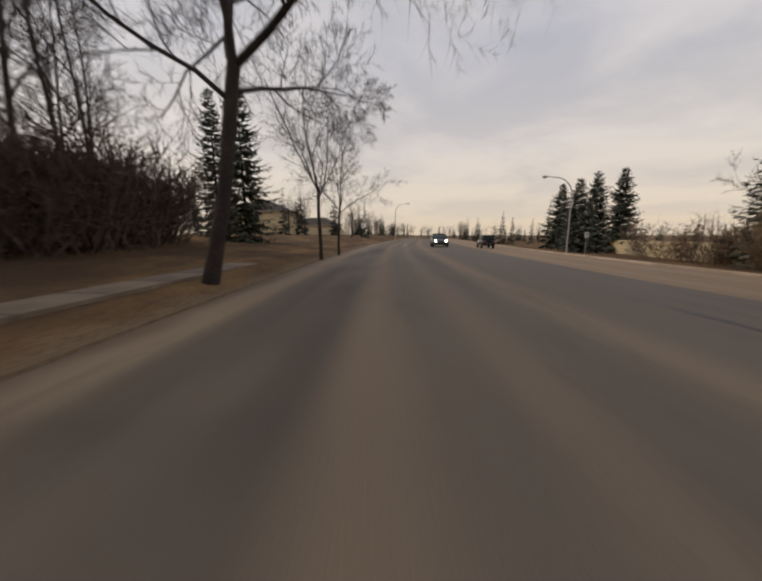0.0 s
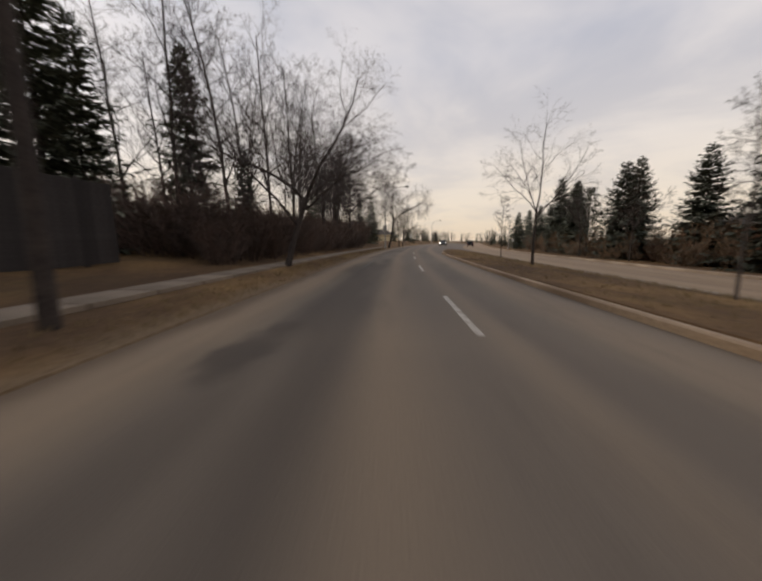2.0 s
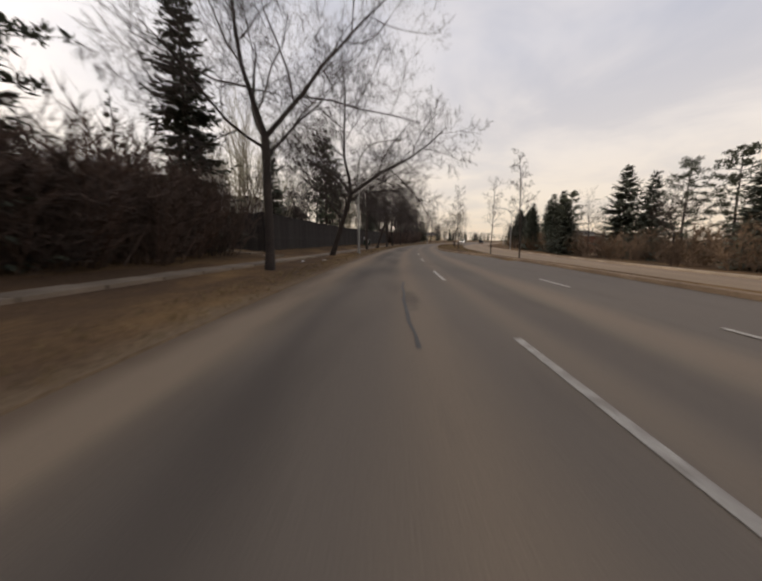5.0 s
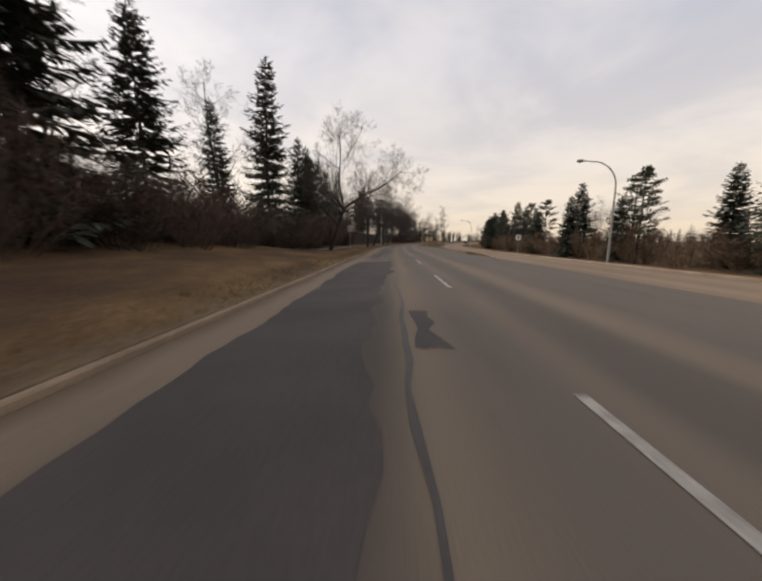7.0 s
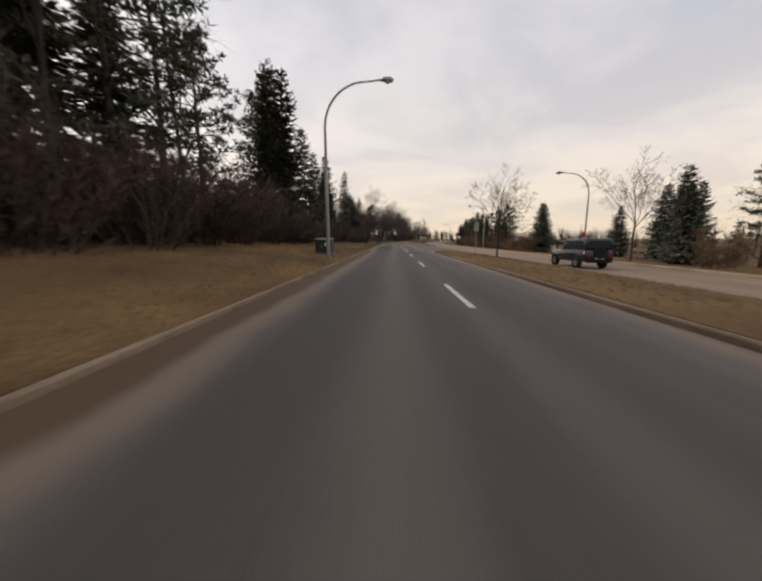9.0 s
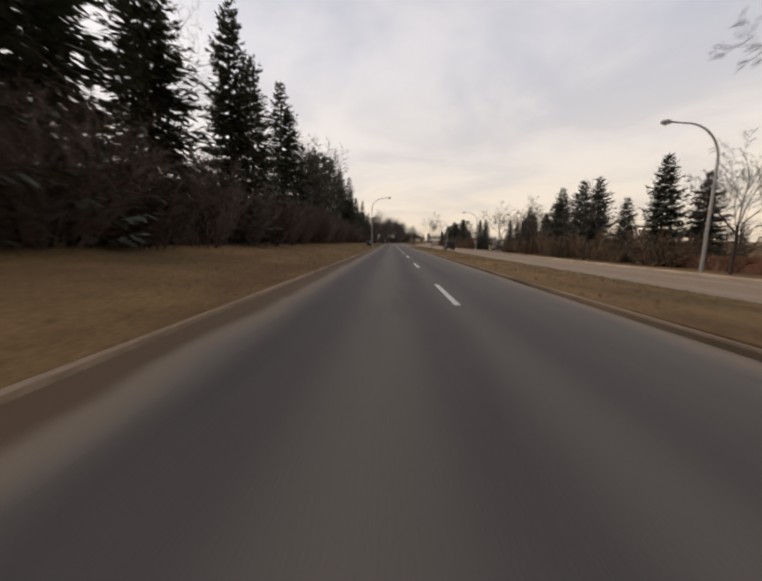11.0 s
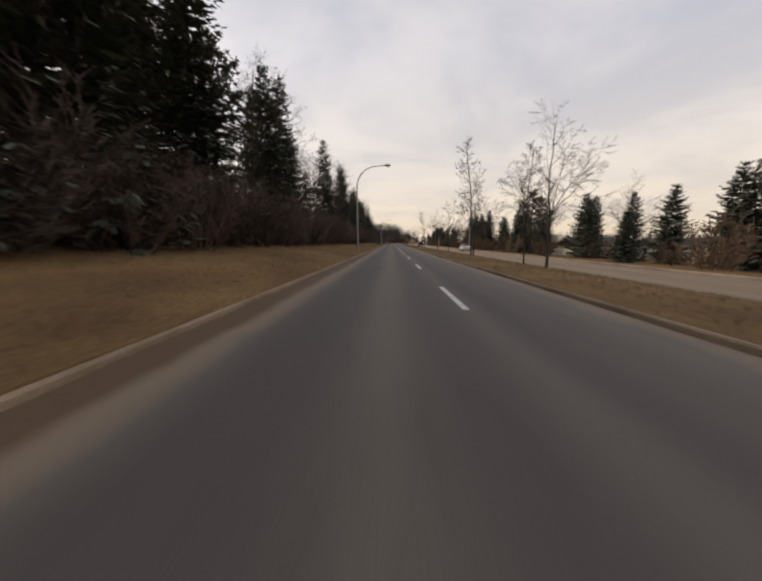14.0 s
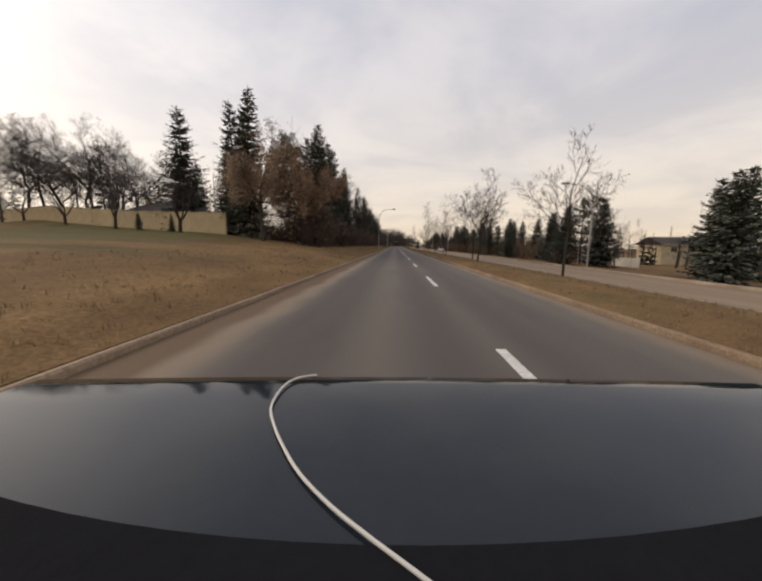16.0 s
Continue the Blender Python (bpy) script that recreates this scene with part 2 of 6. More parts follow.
    # aggregate
    gn = N.new("ShaderNodeTexNoise"); gn.inputs["Scale"].default_value = 70; gn.inputs["Detail"].default_value = 3; L.new(uv.outputs[0], gn.inputs["Vector"])
    hs = N.new("ShaderNodeHueSaturation"); L.new(col, hs.inputs["Color"])
    gv = N.new("ShaderNodeMapRange"); gv.inputs[1].default_value, gv.inputs[2].default_value, gv.inputs[3].default_value, gv.inputs[4].default_value = 0.3, 0.7, 0.82, 1.18
    L.new(gn.outputs[0], gv.inputs[0]); L.new(gv.outputs[0], hs.inputs["Value"])
    L.new(hs.outputs[0], b.inputs["Base Color"])
    bp = N.new("ShaderNodeBump"); bp.inputs["Strength"].default_value = 0.25; bp.inputs["Distance"].default_value = 0.01
    L.new(gn.outputs[0], bp.inputs["Height"]); L.new(bp.outputs[0], b.inputs["Normal"])
    return m


def grass_mat(name, tan, brown, green, green_amount, litter, sand, lawn):
    m = bpy.data.materials.new(name)
    m.use_nodes = True
    nt = m.node_tree
    N, L = nt.nodes, nt.links
    b = N["Principled BSDF"]
    b.inputs["Roughness"].default_value, b.inputs["Specular IOR Level"].default_value = 0.95, 0.1
    tc = N.new("ShaderNodeTexCoord")

    def noise_at(scale, detail, lo, hi, stretch=(1, 1, 1)):
        mp = N.new("ShaderNodeMapping"); mp.inputs["Scale"].default_value = stretch; L.new(tc.outputs["Object"], mp.inputs[0])
        n = N.new("ShaderNodeTexNoise"); n.inputs["Scale"].default_value = scale; n.inputs["Detail"].default_value = detail; n.inputs["Roughness"].default_value = 0.62
        L.new(mp.outputs[0], n.inputs["Vector"])
        r = N.new("ShaderNodeMapRange"); r.inputs[1].default_value, r.inputs[2].default_value = lo, hi
        L.new(n.outputs[0], r.inputs[0])
        return r.outputs[0], n
    a, _ = noise_at(0.35, 6, 0.36, 0.66, (1, 0.5, 1))
    c, _ = noise_at(0.12, 5, 0.62 - green_amount, 0.80 - green_amount * 0.8)
    f, fine = noise_at(14, 4, 0.3, 0.72)
    m1 = N.new("ShaderNodeMix"); m1.data_type = "RGBA"; m1.inputs[6].default_value, m1.inputs[7].default_value = (*tan, 1), (*brown, 1); L.new(a, m1.inputs[0])
    m2 = N.new("ShaderNodeMix"); m2.data_type = "RGBA"; m2.inputs[7].default_value = (*green, 1); L.new(m1.outputs[2], m2.inputs[6]); L.new(c, m2.inputs[0])
    # UV holds metres across and along the road: leaf-littered verge in the north, greener lawn in the south, sand thrown off the roadway
    uv = N.new("ShaderNodeUVMap")
    sep = N.new("ShaderNodeSeparateXYZ"); L.new(uv.outputs[0], sep.inputs[0])
    patchy, _ = noise_at(0.8, 4, 0.25, 0.75)

    def ramp(source, x0, x1, y0=0.0, y1=1.0, wander=0.0):
        w = N.new("ShaderNodeMath"); w.operation = "MULTIPLY_ADD"; w.inputs[1].default_value = wander; L.new(patchy, w.inputs[0]); L.new(source, w.inputs[2])
        r = N.new("ShaderNodeMapRange"); r.interpolation_type = "SMOOTHSTEP"
        r.inputs[1].default_value, r.inputs[2].default_value, r.inputs[3].default_value, r.inputs[4].default_value = x0, x1, y0, y1
        L.new(w.outputs[0], r.inputs[0])
        return r.outputs[0]

    def times(p, q):
        x = N.new("ShaderNodeMath"); x.operation = "MULTIPLY"; L.new(p, x.inputs[0]); L.new(q, x.inputs[1])
        return x.outputs[0]
    across, along_ = sep.outputs[0], sep.outputs[1]
    north = ramp(along_, -58, -30, wander=8.0)
    m3 = N.new("ShaderNodeMix"); m3.data_type = "RGBA"; m3.inputs[7].default_value = (*litter, 1); L.new(m2.outputs[2], m3.inputs[6]); L.new(times(north, ramp(a, -0.4, 1.2)), m3.inputs[0])
    m4 = N.new("ShaderNodeMix"); m4.data_type = "RGBA"; m4.inputs[7].default_value = (*lawn, 1); L.new(m3.outputs[2], m4.inputs[6])
    L.new(times(times(ramp(along_, -165, -192, wander=10.0), ramp(across, -9, -17, wander=4.0)), ramp(a, 2.2, -0.5)), m4.inputs[0])
    m5 = N.new("ShaderNodeMix"); m5.data_type = "RGBA"; m5.inputs[7].default_value = (*sand, 1); L.new(m4.outputs[2], m5.inputs[6])
    L.new(times(times(north, ramp(across, -3.5, -2.75, wander=0.7)), ramp(across, 3.5, 2.0)), m5.inputs[0])
    hs = N.new("ShaderNodeHueSaturation"); L.new(m5.outputs[2], hs.inputs["Color"])
    v = N.new("ShaderNodeMapRange"); v.inputs[3].default_value, v.inputs[4].default_value = 0.65, 1.3; L.new(f, v.inputs[0]); L.new(v.outputs[0], hs.inputs["Value"])
    L.new(hs.outputs[0], b.inputs["Base Color"])
    bp = N.new("ShaderNodeBump"); bp.inputs["Strength"].default_value = 0.7; bp.inputs["Distance"].default_value = 0.05
    L.new(fine.outputs[0], bp.inputs["Height"]); L.new(bp.outputs[0], b.inputs["Normal"])
    return m


M_GRASS = grass_mat("dry_grass", (0.262, 0.160, 0.072), (0.142, 0.084, 0.043), (0.088, 0.082, 0.035), 0.06, (0.088, 0.056, 0.036), (0.195, 0.138, 0.086), (0.092, 0.094, 0.034))
M_BLADE = mat("grass_blades", (0.27, 0.19, 0.10), 0.9, vary=0.3, scale=3, fine=9, bump=0, second=(0.16, 0.12, 0.055), island=0.35)
M_ASPHALT = lane_mat("dark_asphalt", (0.097, 0.082, 0.073), (0.162, 0.136, 0.113), ((-0.15, 0.75, 0.8), (1.3, 0.55, 0.5), (-2.2, 0.75, 1.0), (3.3, 0.9, 0.7), (2.4, 0.5, 0.25)), 0.35, dust=((0.235, 0.180, 0.128), (-1.80, -2.25), (3.35, 3.85)), litter=((0.135, 0.086, 0.050), (-2.30, -2.62)))
M_OLD = lane_mat("worn_pavement", (0.152, 0.123, 0.096), (0.245, 0.184, 0.126), ((0.1, 0.7, 0.6), (1.5, 0.5, 0.4), (-2.7, 1.3, 1.3), (3.2, 0.9, 0.7)), 0.35, ((-0.85, 0.95, 0.75), (-1.7, 0.7, 0.6), (2.3, 0.7, 0.35)), litter=((0.150, 0.106, 0.070), (-2.60, -3.15)), blots=((74.8, -1.6, 0.95, 0.42, 0.75), (75.9, -1.45, 0.4, 0.28, 0.6), (40.4, 0.08, 1.7, 0.15, 0.5), (9.2, 0.1, 1.2, 0.22, 0.5), (88.5, -1.3, 2.6, 0.35, 0.5)))
M_FARROAD = lane_mat("dusty_pavement", (0.265, 0.186, 0.118), (0.325, 0.238, 0.160), ((11.8, 0.8, 0.6), (14.9, 0.8, 0.6)), 0.4)
M_CONCRETE = mat("concrete", (0.30, 0.245, 0.188), 0.9, vary=0.25, scale=1.2, fine=35, second=(0.21, 0.175, 0.135), per_object=0.12)
M_PALEKERB = mat("pale_kerb", (0.46, 0.37, 0.275), 0.9, vary=0.3, scale=0.6, fine=25, second=(0.31, 0.24, 0.175))
M_SLAB = mat("dusty_concrete", (0.255, 0.200, 0.148), 0.92, vary=0.3, scale=0.9, fine=30, second=(0.175, 0.136, 0.10), per_object=0.12)
M_KERBDIRT = mat("soil_stained_kerb", (0.315, 0.232, 0.158), 0.95, vary=0.35, scale=0.5, fine=22, second=(0.20, 0.140, 0.092), per_object=0.1)
M_PAINT = mat("road_paint", (0.72, 0.69, 0.64), 0.6, vary=0.25, scale=3, fine=25, second=(0.50, 0.47, 0.43), per_object=0.1)
M_PAINT_WORN = mat("worn_road_paint", (0.50, 0.46, 0.40), 0.7, vary=0.4, scale=4, fine=25, second=(0.27, 0.235, 0.195), per_object=0.15)
M_PATCH = mat("newer_asphalt", (0.088, 0.075, 0.066), 0.85, vary=0.2, scale=0.8, fine=30, bump=0.2)
M_TAR = mat("tar", (0.080, 0.070, 0.062), 0.55, vary=0.3, scale=2, fine=20)
M_BARK = mat("dark_bark", (0.058, 0.045, 0.038), 0.95, vary=0.4, scale=2.5, fine=18, bump=0.7, second=(0.036, 0.029, 0.026), per_object=0.2)
M_TWIG = mat("twigs", (0.062, 0.049, 0.044), 0.95, vary=0.2, scale=1, fine=5, bump=0, per_object=0.2, island=0.2)
M_PALEBARK = mat("pale_bark", (0.38, 0.34, 0.26), 0.9, vary=0.4, scale=1.5, fine=14, bump=0.4, second=(0.22, 0.19, 0.14), per_object=0.2)
M_PALETWIG = mat("pale_twigs", (0.36, 0.33, 0.25), 0.95, vary=0.2, scale=1, fine=5, bump=0, per_object=0.2, island=0.2)
M_NEEDLE = mat("spruce_needles", (0.120, 0.126, 0.096), 0.85, vary=0.35, scale=0.8, fine=6, bump=0, second=(0.070, 0.080, 0.058), island=0.4, per_object=0.25, spec=0.15)
# spruce needles again, lightened: haze and sunlight on far trees put into the colour
M_HAZY_NEEDLE = mat("hazy_spruce_needles", (0.125, 0.135, 0.108), 0.85, vary=0.35, scale=0.8, fine=6, bump=0, second=(0.085, 0.095, 0.075), island=0.4, per_object=0.25, spec=0.15)
M_PINE = mat("pine_needles", (0.105, 0.110, 0.076), 0.85, vary=0.3, scale=0.8, fine=6, bump=0, second=(0.060, 0.068, 0.046), island=0.4, per_object=0.2, spec=0.15)
M_SHRUB = mat("shrub_twigs", (0.105, 0.070, 0.055), 0.95, vary=0.25, scale=0.7, fine=5, bump=0, second=(0.075, 0.055, 0.045), island=0.3, per_object=0.25)
# lighter copy of the shrub twigs: sunlight on the east side painted in
M_SHRUB_SUNLIT = mat("sunlit_shrub_twigs", (0.185, 0.125, 0.080), 0.95, vary=0.25, scale=0.7, fine=5, bump=0, second=(0.125, 0.085, 0.058), island=0.3, per_object=0.25)
M_LEAF = mat("withered_leaves", (0.27, 0.185, 0.122), 0.85, vary=0.5, scale=0.9, fine=6, bump=0, second=(0.21, 0.130, 0.075), island=0.45)
M_GALV = mat("galvanised_steel", (0.36, 0.35, 0.33), 0.55, metal=0.5, vary=0.2, scale=1.5, fine=20, bump=0.1)
M_LAMPGLASS = mat("lamp_lens", (0.55, 0.53, 0.48), 0.3, vary=0.1, scale=4, fine=20, bump=0)
M_FENCE = mat("stained_fence_wood", (0.042, 0.036, 0.034), 0.9, vary=0.4, scale=1.5, fine=22, bump=0.4, second=(0.034, 0.029, 0.027), per_object=0.25)
M_GREENBOX = mat("green_enamel", (0.034, 0.056, 0.040), 0.6, vary=0.4, scale=2, fine=20, bump=0.1)
M_GREYBOX = mat("grey_enamel", (0.25, 0.23, 0.19), 0.6, vary=0.2, scale=2, fine=20, bump=0.1)
M_WHITEPAINT = mat("white_enamel", (0.78, 0.76, 0.72), 0.45, vary=0.1, scale=2, fine=15, bump=0.05)
M_CORD = mat("white_cable", (0.72, 0.68, 0.60), 0.5, vary=0.06, scale=20, fine=80, bump=0)
M_BLACK = mat("black_print", (0.02, 0.02, 0.02), 0.6, vary=0.1, bump=0)
M_RED = mat("red_enamel", (0.42, 0.06, 0.05), 0.5, vary=0.2, bump=0)
M_STUCCO_CREAM = mat("cream_stucco", (0.58, 0.48, 0.31), 0.92, vary=0.12, scale=0.6, fine=40, bump=0.3)
M_STUCCO_WHITE = mat("white_stucco", (0.56, 0.53, 0.47), 0.92, vary=0.12, scale=0.6, fine=40, bump=0.3)
M_STUCCO_TAN = mat("tan_stucco", (0.50, 0.38, 0.22), 0.92, vary=0.12, scale=0.6, fine=40, bump=0.3)
M_ROOF = mat("roof_shingle", (0.085, 0.072, 0.062), 0.9, vary=0.35, scale=1.5, fine=14, bump=0.4)
M_TRIM = mat("painted_trim", (0.42, 0.38, 0.32), 0.7, vary=0.1, bump=0)
M_GLASS = mat("window_glass", (0.04, 0.045, 0.05), 0.08, vary=0.1, bump=0, spec=0.6)
M_BRICK = mat("brown_brick", (0.23, 0.115, 0.080), 0.9, vary=0.3, scale=3, fine=20, bump=0.3)
M_RUBBER = mat("tyre_rubber", (0.018, 0.018, 0.018), 0.85, vary=0.2, bump=0.1)
M_RIM = mat("alloy_rim", (0.45, 0.45, 0.46), 0.35, metal=0.8, vary=0.1, bump=0)
M_CARWHITE = mat("white_car_paint", (0.70, 0.68, 0.65), 0.25, vary=0.06, bump=0, spec=0.5)
M_CARDARK = mat("dark_car_paint", (0.022, 0.025, 0.032), 0.2, vary=0.06, bump=0, spec=0.6)
M_DECK = mat("polished_dark_paint", (0.016, 0.021, 0.028), 0.06, vary=0.1, scale=3, fine=30, bump=0, spec=0.32)
M_SILL = mat("shadow_black_sill", (0.016, 0.016, 0.018), 0.9, vary=0.1, scale=8, fine=60, bump=0.1, spec=0.02)
M_CARGREY = mat("grey_car_paint", (0.060, 0.058, 0.060), 0.25, vary=0.06, bump=0, spec=0.5)
M_HEADLIGHT = mat("lit_headlight", (0.9, 0.9, 0.85), 0.2, vary=0.02, bump=0, emit=(1.0, 0.93, 0.80, 14))
M_TAIL = mat("tail_lens", (0.30, 0.02, 0.02), 0.25, vary=0.05, bump=0)
M_WALL = mat("beige_wall_panels", (0.56, 0.43, 0.25), 0.92, vary=0.15, scale=0.7, fine=30, bump=0.3, per_object=0.06)

# ---- the plan: s metres along the road from its bend, u metres across, east positive ----
KAP = 0.002433
S_END = 175.0


def heading(s):
    return -KAP * min(max(s, 0.0), S_END)


def at(s, u, z=0.0):
    if s <= 0:
        return Vector((u, s, z))
    c = min(s, S_END)
    a, R = c * KAP, 1 / KAP
    x, y = R * (1 - math.cos(a)), R * math.sin(a)
    more = s - c
    return Vector((x + more * math.sin(a) + u * math.cos(a), y + more * math.cos(a) - u * math.sin(a), z))


def put(s, u, z=0.0, turn=0.0, scale=1.0):
    return Matrix.Translation(at(s, u, z)) @ Matrix.Rotation(heading(s) + radians(turn), 4, "Z") @ Matrix.Scale(scale, 4)


def lerp_table(table, x):
    for (a, va), (b, vb) in zip(table, table[1:]):
        if x <= b:
            k = min(1.0, max(0.0, (x - a) / (b - a)))
            return va + (vb - va) * k
    return table[-1][1]


def step(a, b, x):
    k = min(1.0, max(0.0, (x - a) / (b - a)))
    return k * k * (3 - 2 * k)


BANK_LOW = ((-300, 1.5), (-30, 1.35), (-15, 1.1), (-12, 0.75), (-9, 0.55), (-6, 0.26), (-3.0, 0.13), (-2.7, 0.12))
BANK_HIGH = ((-300, 1.55), (-30, 1.55), (-14, 1.45), (-10, 1.15), (-7, 0.72), (-5, 0.38), (-3.0, 0.13), (-2.7, 0.12))
LAWN = ((-300, 1.5), (-115, 1.5), (-92, 2.4), (-60, 2.4), (-36, 1.9), (-20, 1.45), (-12, 1.1), (-7, 0.7), (-5, 0.4), (-3.0, 0.13), (-2.7, 0.12))
BANK_WALL = ((-300, 1.5), (-115, 1.5), (-92, 4.6), (-60, 4.6), (-36, 3.0), (-20, 2.25), (-12, 1.35), (-7, 0.72), (-5, 0.4), (-3.0, 0.13), (-2.7, 0.12))
EAST = ((4.0, 0.12), (6.5, 0.06), (10.0, -0.42), (10.3, -0.45), (16.9, -0.62), (17.3, -0.56), (20, -0.9), (30, -1.45), (45, -2.2), (60, -2.5), (300, -2.6))


def land(s, u):
    if u < 0:
        low, high, wall = lerp_table(BANK_LOW, u), lerp_table(BANK_HIGH, u), lerp_table(BANK_WALL, u)
        k = step(-8, -32, s)
        z = low + (high - low) * k
        z += (wall - z) * step(-182, -194, s + max(0.0, -u - 19) * -0.435)
        before = -195.6 + max(0.0, -u - 19) * 0.435 - s       # metres in front of the boundary wall
        return z + (lerp_table(LAWN, u) - z) * step(1.5, 11, before)
    return lerp_table(EAST, u)


# ---- mesh helpers ----
class Build:
    """Points and faces gathered for one mesh."""

    def __init__(self):
        self.v, self.f = [], []

    def add(self, points, faces):
        o = len(self.v)
        self.v.extend(points)
        self.f.extend(tuple(i + o for i in f) for f in faces)

    def tube(self, pts, radii, n):
        rings = []
        o = len(self.v)
        side = Vector((0.31, 0.77, 0.55))
        for i, p in enumerate(pts):
            a, b = pts[max(0, i - 1)], pts[min(len(pts) - 1, i + 1)]
            w = (b - a)
            x = w.cross(side)
            if x.length < 1e-6:
                x = w.cross(Vector((1, 0, 0)))
            x.normalize()
            y = w.cross(x).normalized()
            for k in range(n):
                g = 2 * math.pi * k / n
                self.v.append(p + (x * math.cos(g) + y * math.sin(g)) * radii[i])
        for i in range(len(pts) - 1):
            for k in range(n):
                a = o + i * n + k
                b = o + i * n + (k + 1) % n
                self.f.append((a, b, b + n, a + n))

    def box(self, x0, x1, y0, y1, z0, z1, m=None):
        p = [Vector((x, y, z)) for z in (z0, z1) for y in (y0, y1) for x in (x0, x1)]
        if m is not None:
            p = [m @ q for q in p]
        self.add(p, ((0, 2, 3, 1), (4, 5, 7, 6), (0, 1, 5, 4), (2, 6, 7, 3), (0, 4, 6, 2), (1, 3, 7, 5)))

    def mesh(self, name, material, smooth=False, bevel=0.0):
        me = bpy.data.meshes.new(name)
        me.from_pydata([tuple(p) for p in self.v], [], self.f)
        me.materials.append(material)
        if bevel:
            bm = bmesh.new(); bm.from_mesh(me)
            bmesh.ops.bevel(bm, geom=list(bm.edges), offset=bevel, segments=2, affect="EDGES")
            bmesh.ops.recalc_face_normals(bm, faces=list(bm.faces))
            bm.to_mesh(me); bm.free()
        if smooth:
            me.polygons.foreach_set("use_smooth", [True] * len(me.polygons))
        return me


def part(name, build, material, parent=None, label="", smooth=False, bevel=0.0):
    me = build if isinstance(build, bpy.types.Mesh) else build.mesh(name, material, smooth, bevel)
    ob = new(name, me)
    if parent is not None:
        ob.parent = parent
    if label:
        ob["label"] = label
    return ob


def thing(name, label, category, group="", kind=""):
    ob = new(name)
    ob.empty_display_size = 0.2
    return tagged(ob, label, category, group, kind)


def ribbon(name, u_of, z_of, s0, s1, material, pace=3.0, label="", category="", parent=None, sides=None, kind="structure"):
    """A strip of ground along the road: columns at the offsets u_of(s), heights z_of(s, u); UV holds metres."""
    n = max(1, round((s1 - s0) / pace))
    v, f, uv = [], [], []
    cols = None
    for i in range(n + 1):
        s = s0 + (s1 - s0) * i / n
        us = u_of(s)
        cols = len(us)
        for u in us:
            v.append(tuple(at(s, u, z_of(s, u)))); uv.append((u, s))
        if i:
            for k in range(cols - 1):
                a = (i - 1) * cols + k
                f.append((a, a + 1, a + cols + 1, a + cols))
    me = bpy.data.meshes.new(name)
    me.from_pydata(v, [], f)
    layer = me.uv_layers.new(name="UVMap")
    flat = []
    for poly in me.polygons:
        for vi in poly.vertices:
            flat.extend(uv[vi])
    layer.data.foreach_set("uv", flat)
    me.materials.append(material)
    ob = new(name, me)
    if parent is not None:
        ob.parent = parent
    elif label:
        tagged(ob, label, category, kind=kind)
    return ob


def solid_strip(build, u0, u1, z0, z1, s0, s1, pace=4.0):
    """A long bar along the road, with rounded upper edges left to shading."""
    n = max(1, round((s1 - s0) / pace))
    o = len(build.v)
    for i in range(n + 1):
        s = s0 + (s1 - s0) * i / n
        a, b = (u0(s), u1(s)) if callable(u0) else (u0, u1)
        lo, hi = (z0(s), z1(s)) if callable(z0) else (z0, z1)
        c = (b - a) * 0.2
        for u, z in ((a, lo), (a, hi - 0.025), (a + c, hi), (b - c, hi), (b, hi - 0.025), (b, lo)):
            build.v.append(at(s, u, z))
    for i in range(n):
        for k in range(5):
            a = o + i * 6 + k
            build.f.append((a, a + 1, a + 7, a + 6))
    build.f.append(tuple(o + k for k in range(6)))
    build.f.append(tuple(o + n * 6 + 5 - k for k in range(6)))


# ---- ground, roads, kerbs ----
S0, S1 = -330.0, 420.0
CURB_W, CURB_E = -3.10, 4.0


def bay(s):
    """East kerb line of the near road: it widens into a turning bay and opens at the two crossings."""
    return CURB_E + 3.4 * step(48, 18, s) + 1.05 * step(103, 113.5, s)


def land_under(s, u):
    if -3.15 < u < 10.1 and (s > 114.5 or -50 < s < -8):
        return min(-0.16, land(s, u) - 0.25)
    if u > CURB_E and s > -8:
        edge = bay(s)
        if u < edge + 0.2:
            return -0.16
        if u < 10.0:
            k = (u - edge) / (10.0 - edge)
            return 0.12 + (-0.42 - 0.12) * k * k
    if CURB_W - 0.07 < u < CURB_E + 0.15:
        return -0.16
    if (s <= -14 and -4.4 < u < 0) or (s <= -47.2 and 4 < u < 5.3):        # turf falls to the kerb's top and overgrows it in places
        k = step(-3.15, -4.4, u) if u < 0 else step(4.05, 5.3, u)
        return 0.06 + (land(s, u) - 0.06) * k + (0.03 * noise.noise((s * 0.33, u * 1.5, 2.0)) + 0.01 * noise.noise((s * 1.7, u * 3.0, 2.0)))
    if s > -14 and -4.4 < u < 0:        # no kerb here: the verge runs out on the pavement
        return -0.02 + (land(s, u) + 0.02) * step(-3.0, -4.4, u) + 0.012 * noise.noise((s * 0.7, u * 2.0, 1.0))
    if 10.1 < u < 17.1:
        return -0.85
    z = land(s, u)
    if u > 17.3 or u < -3.2:
        z += 0.05 * noise.noise((s * 0.21, u * 0.33, 0.0)) + 0.02 * noise.noise((s * 0.9, u * 0.9, 3.0))
    return z


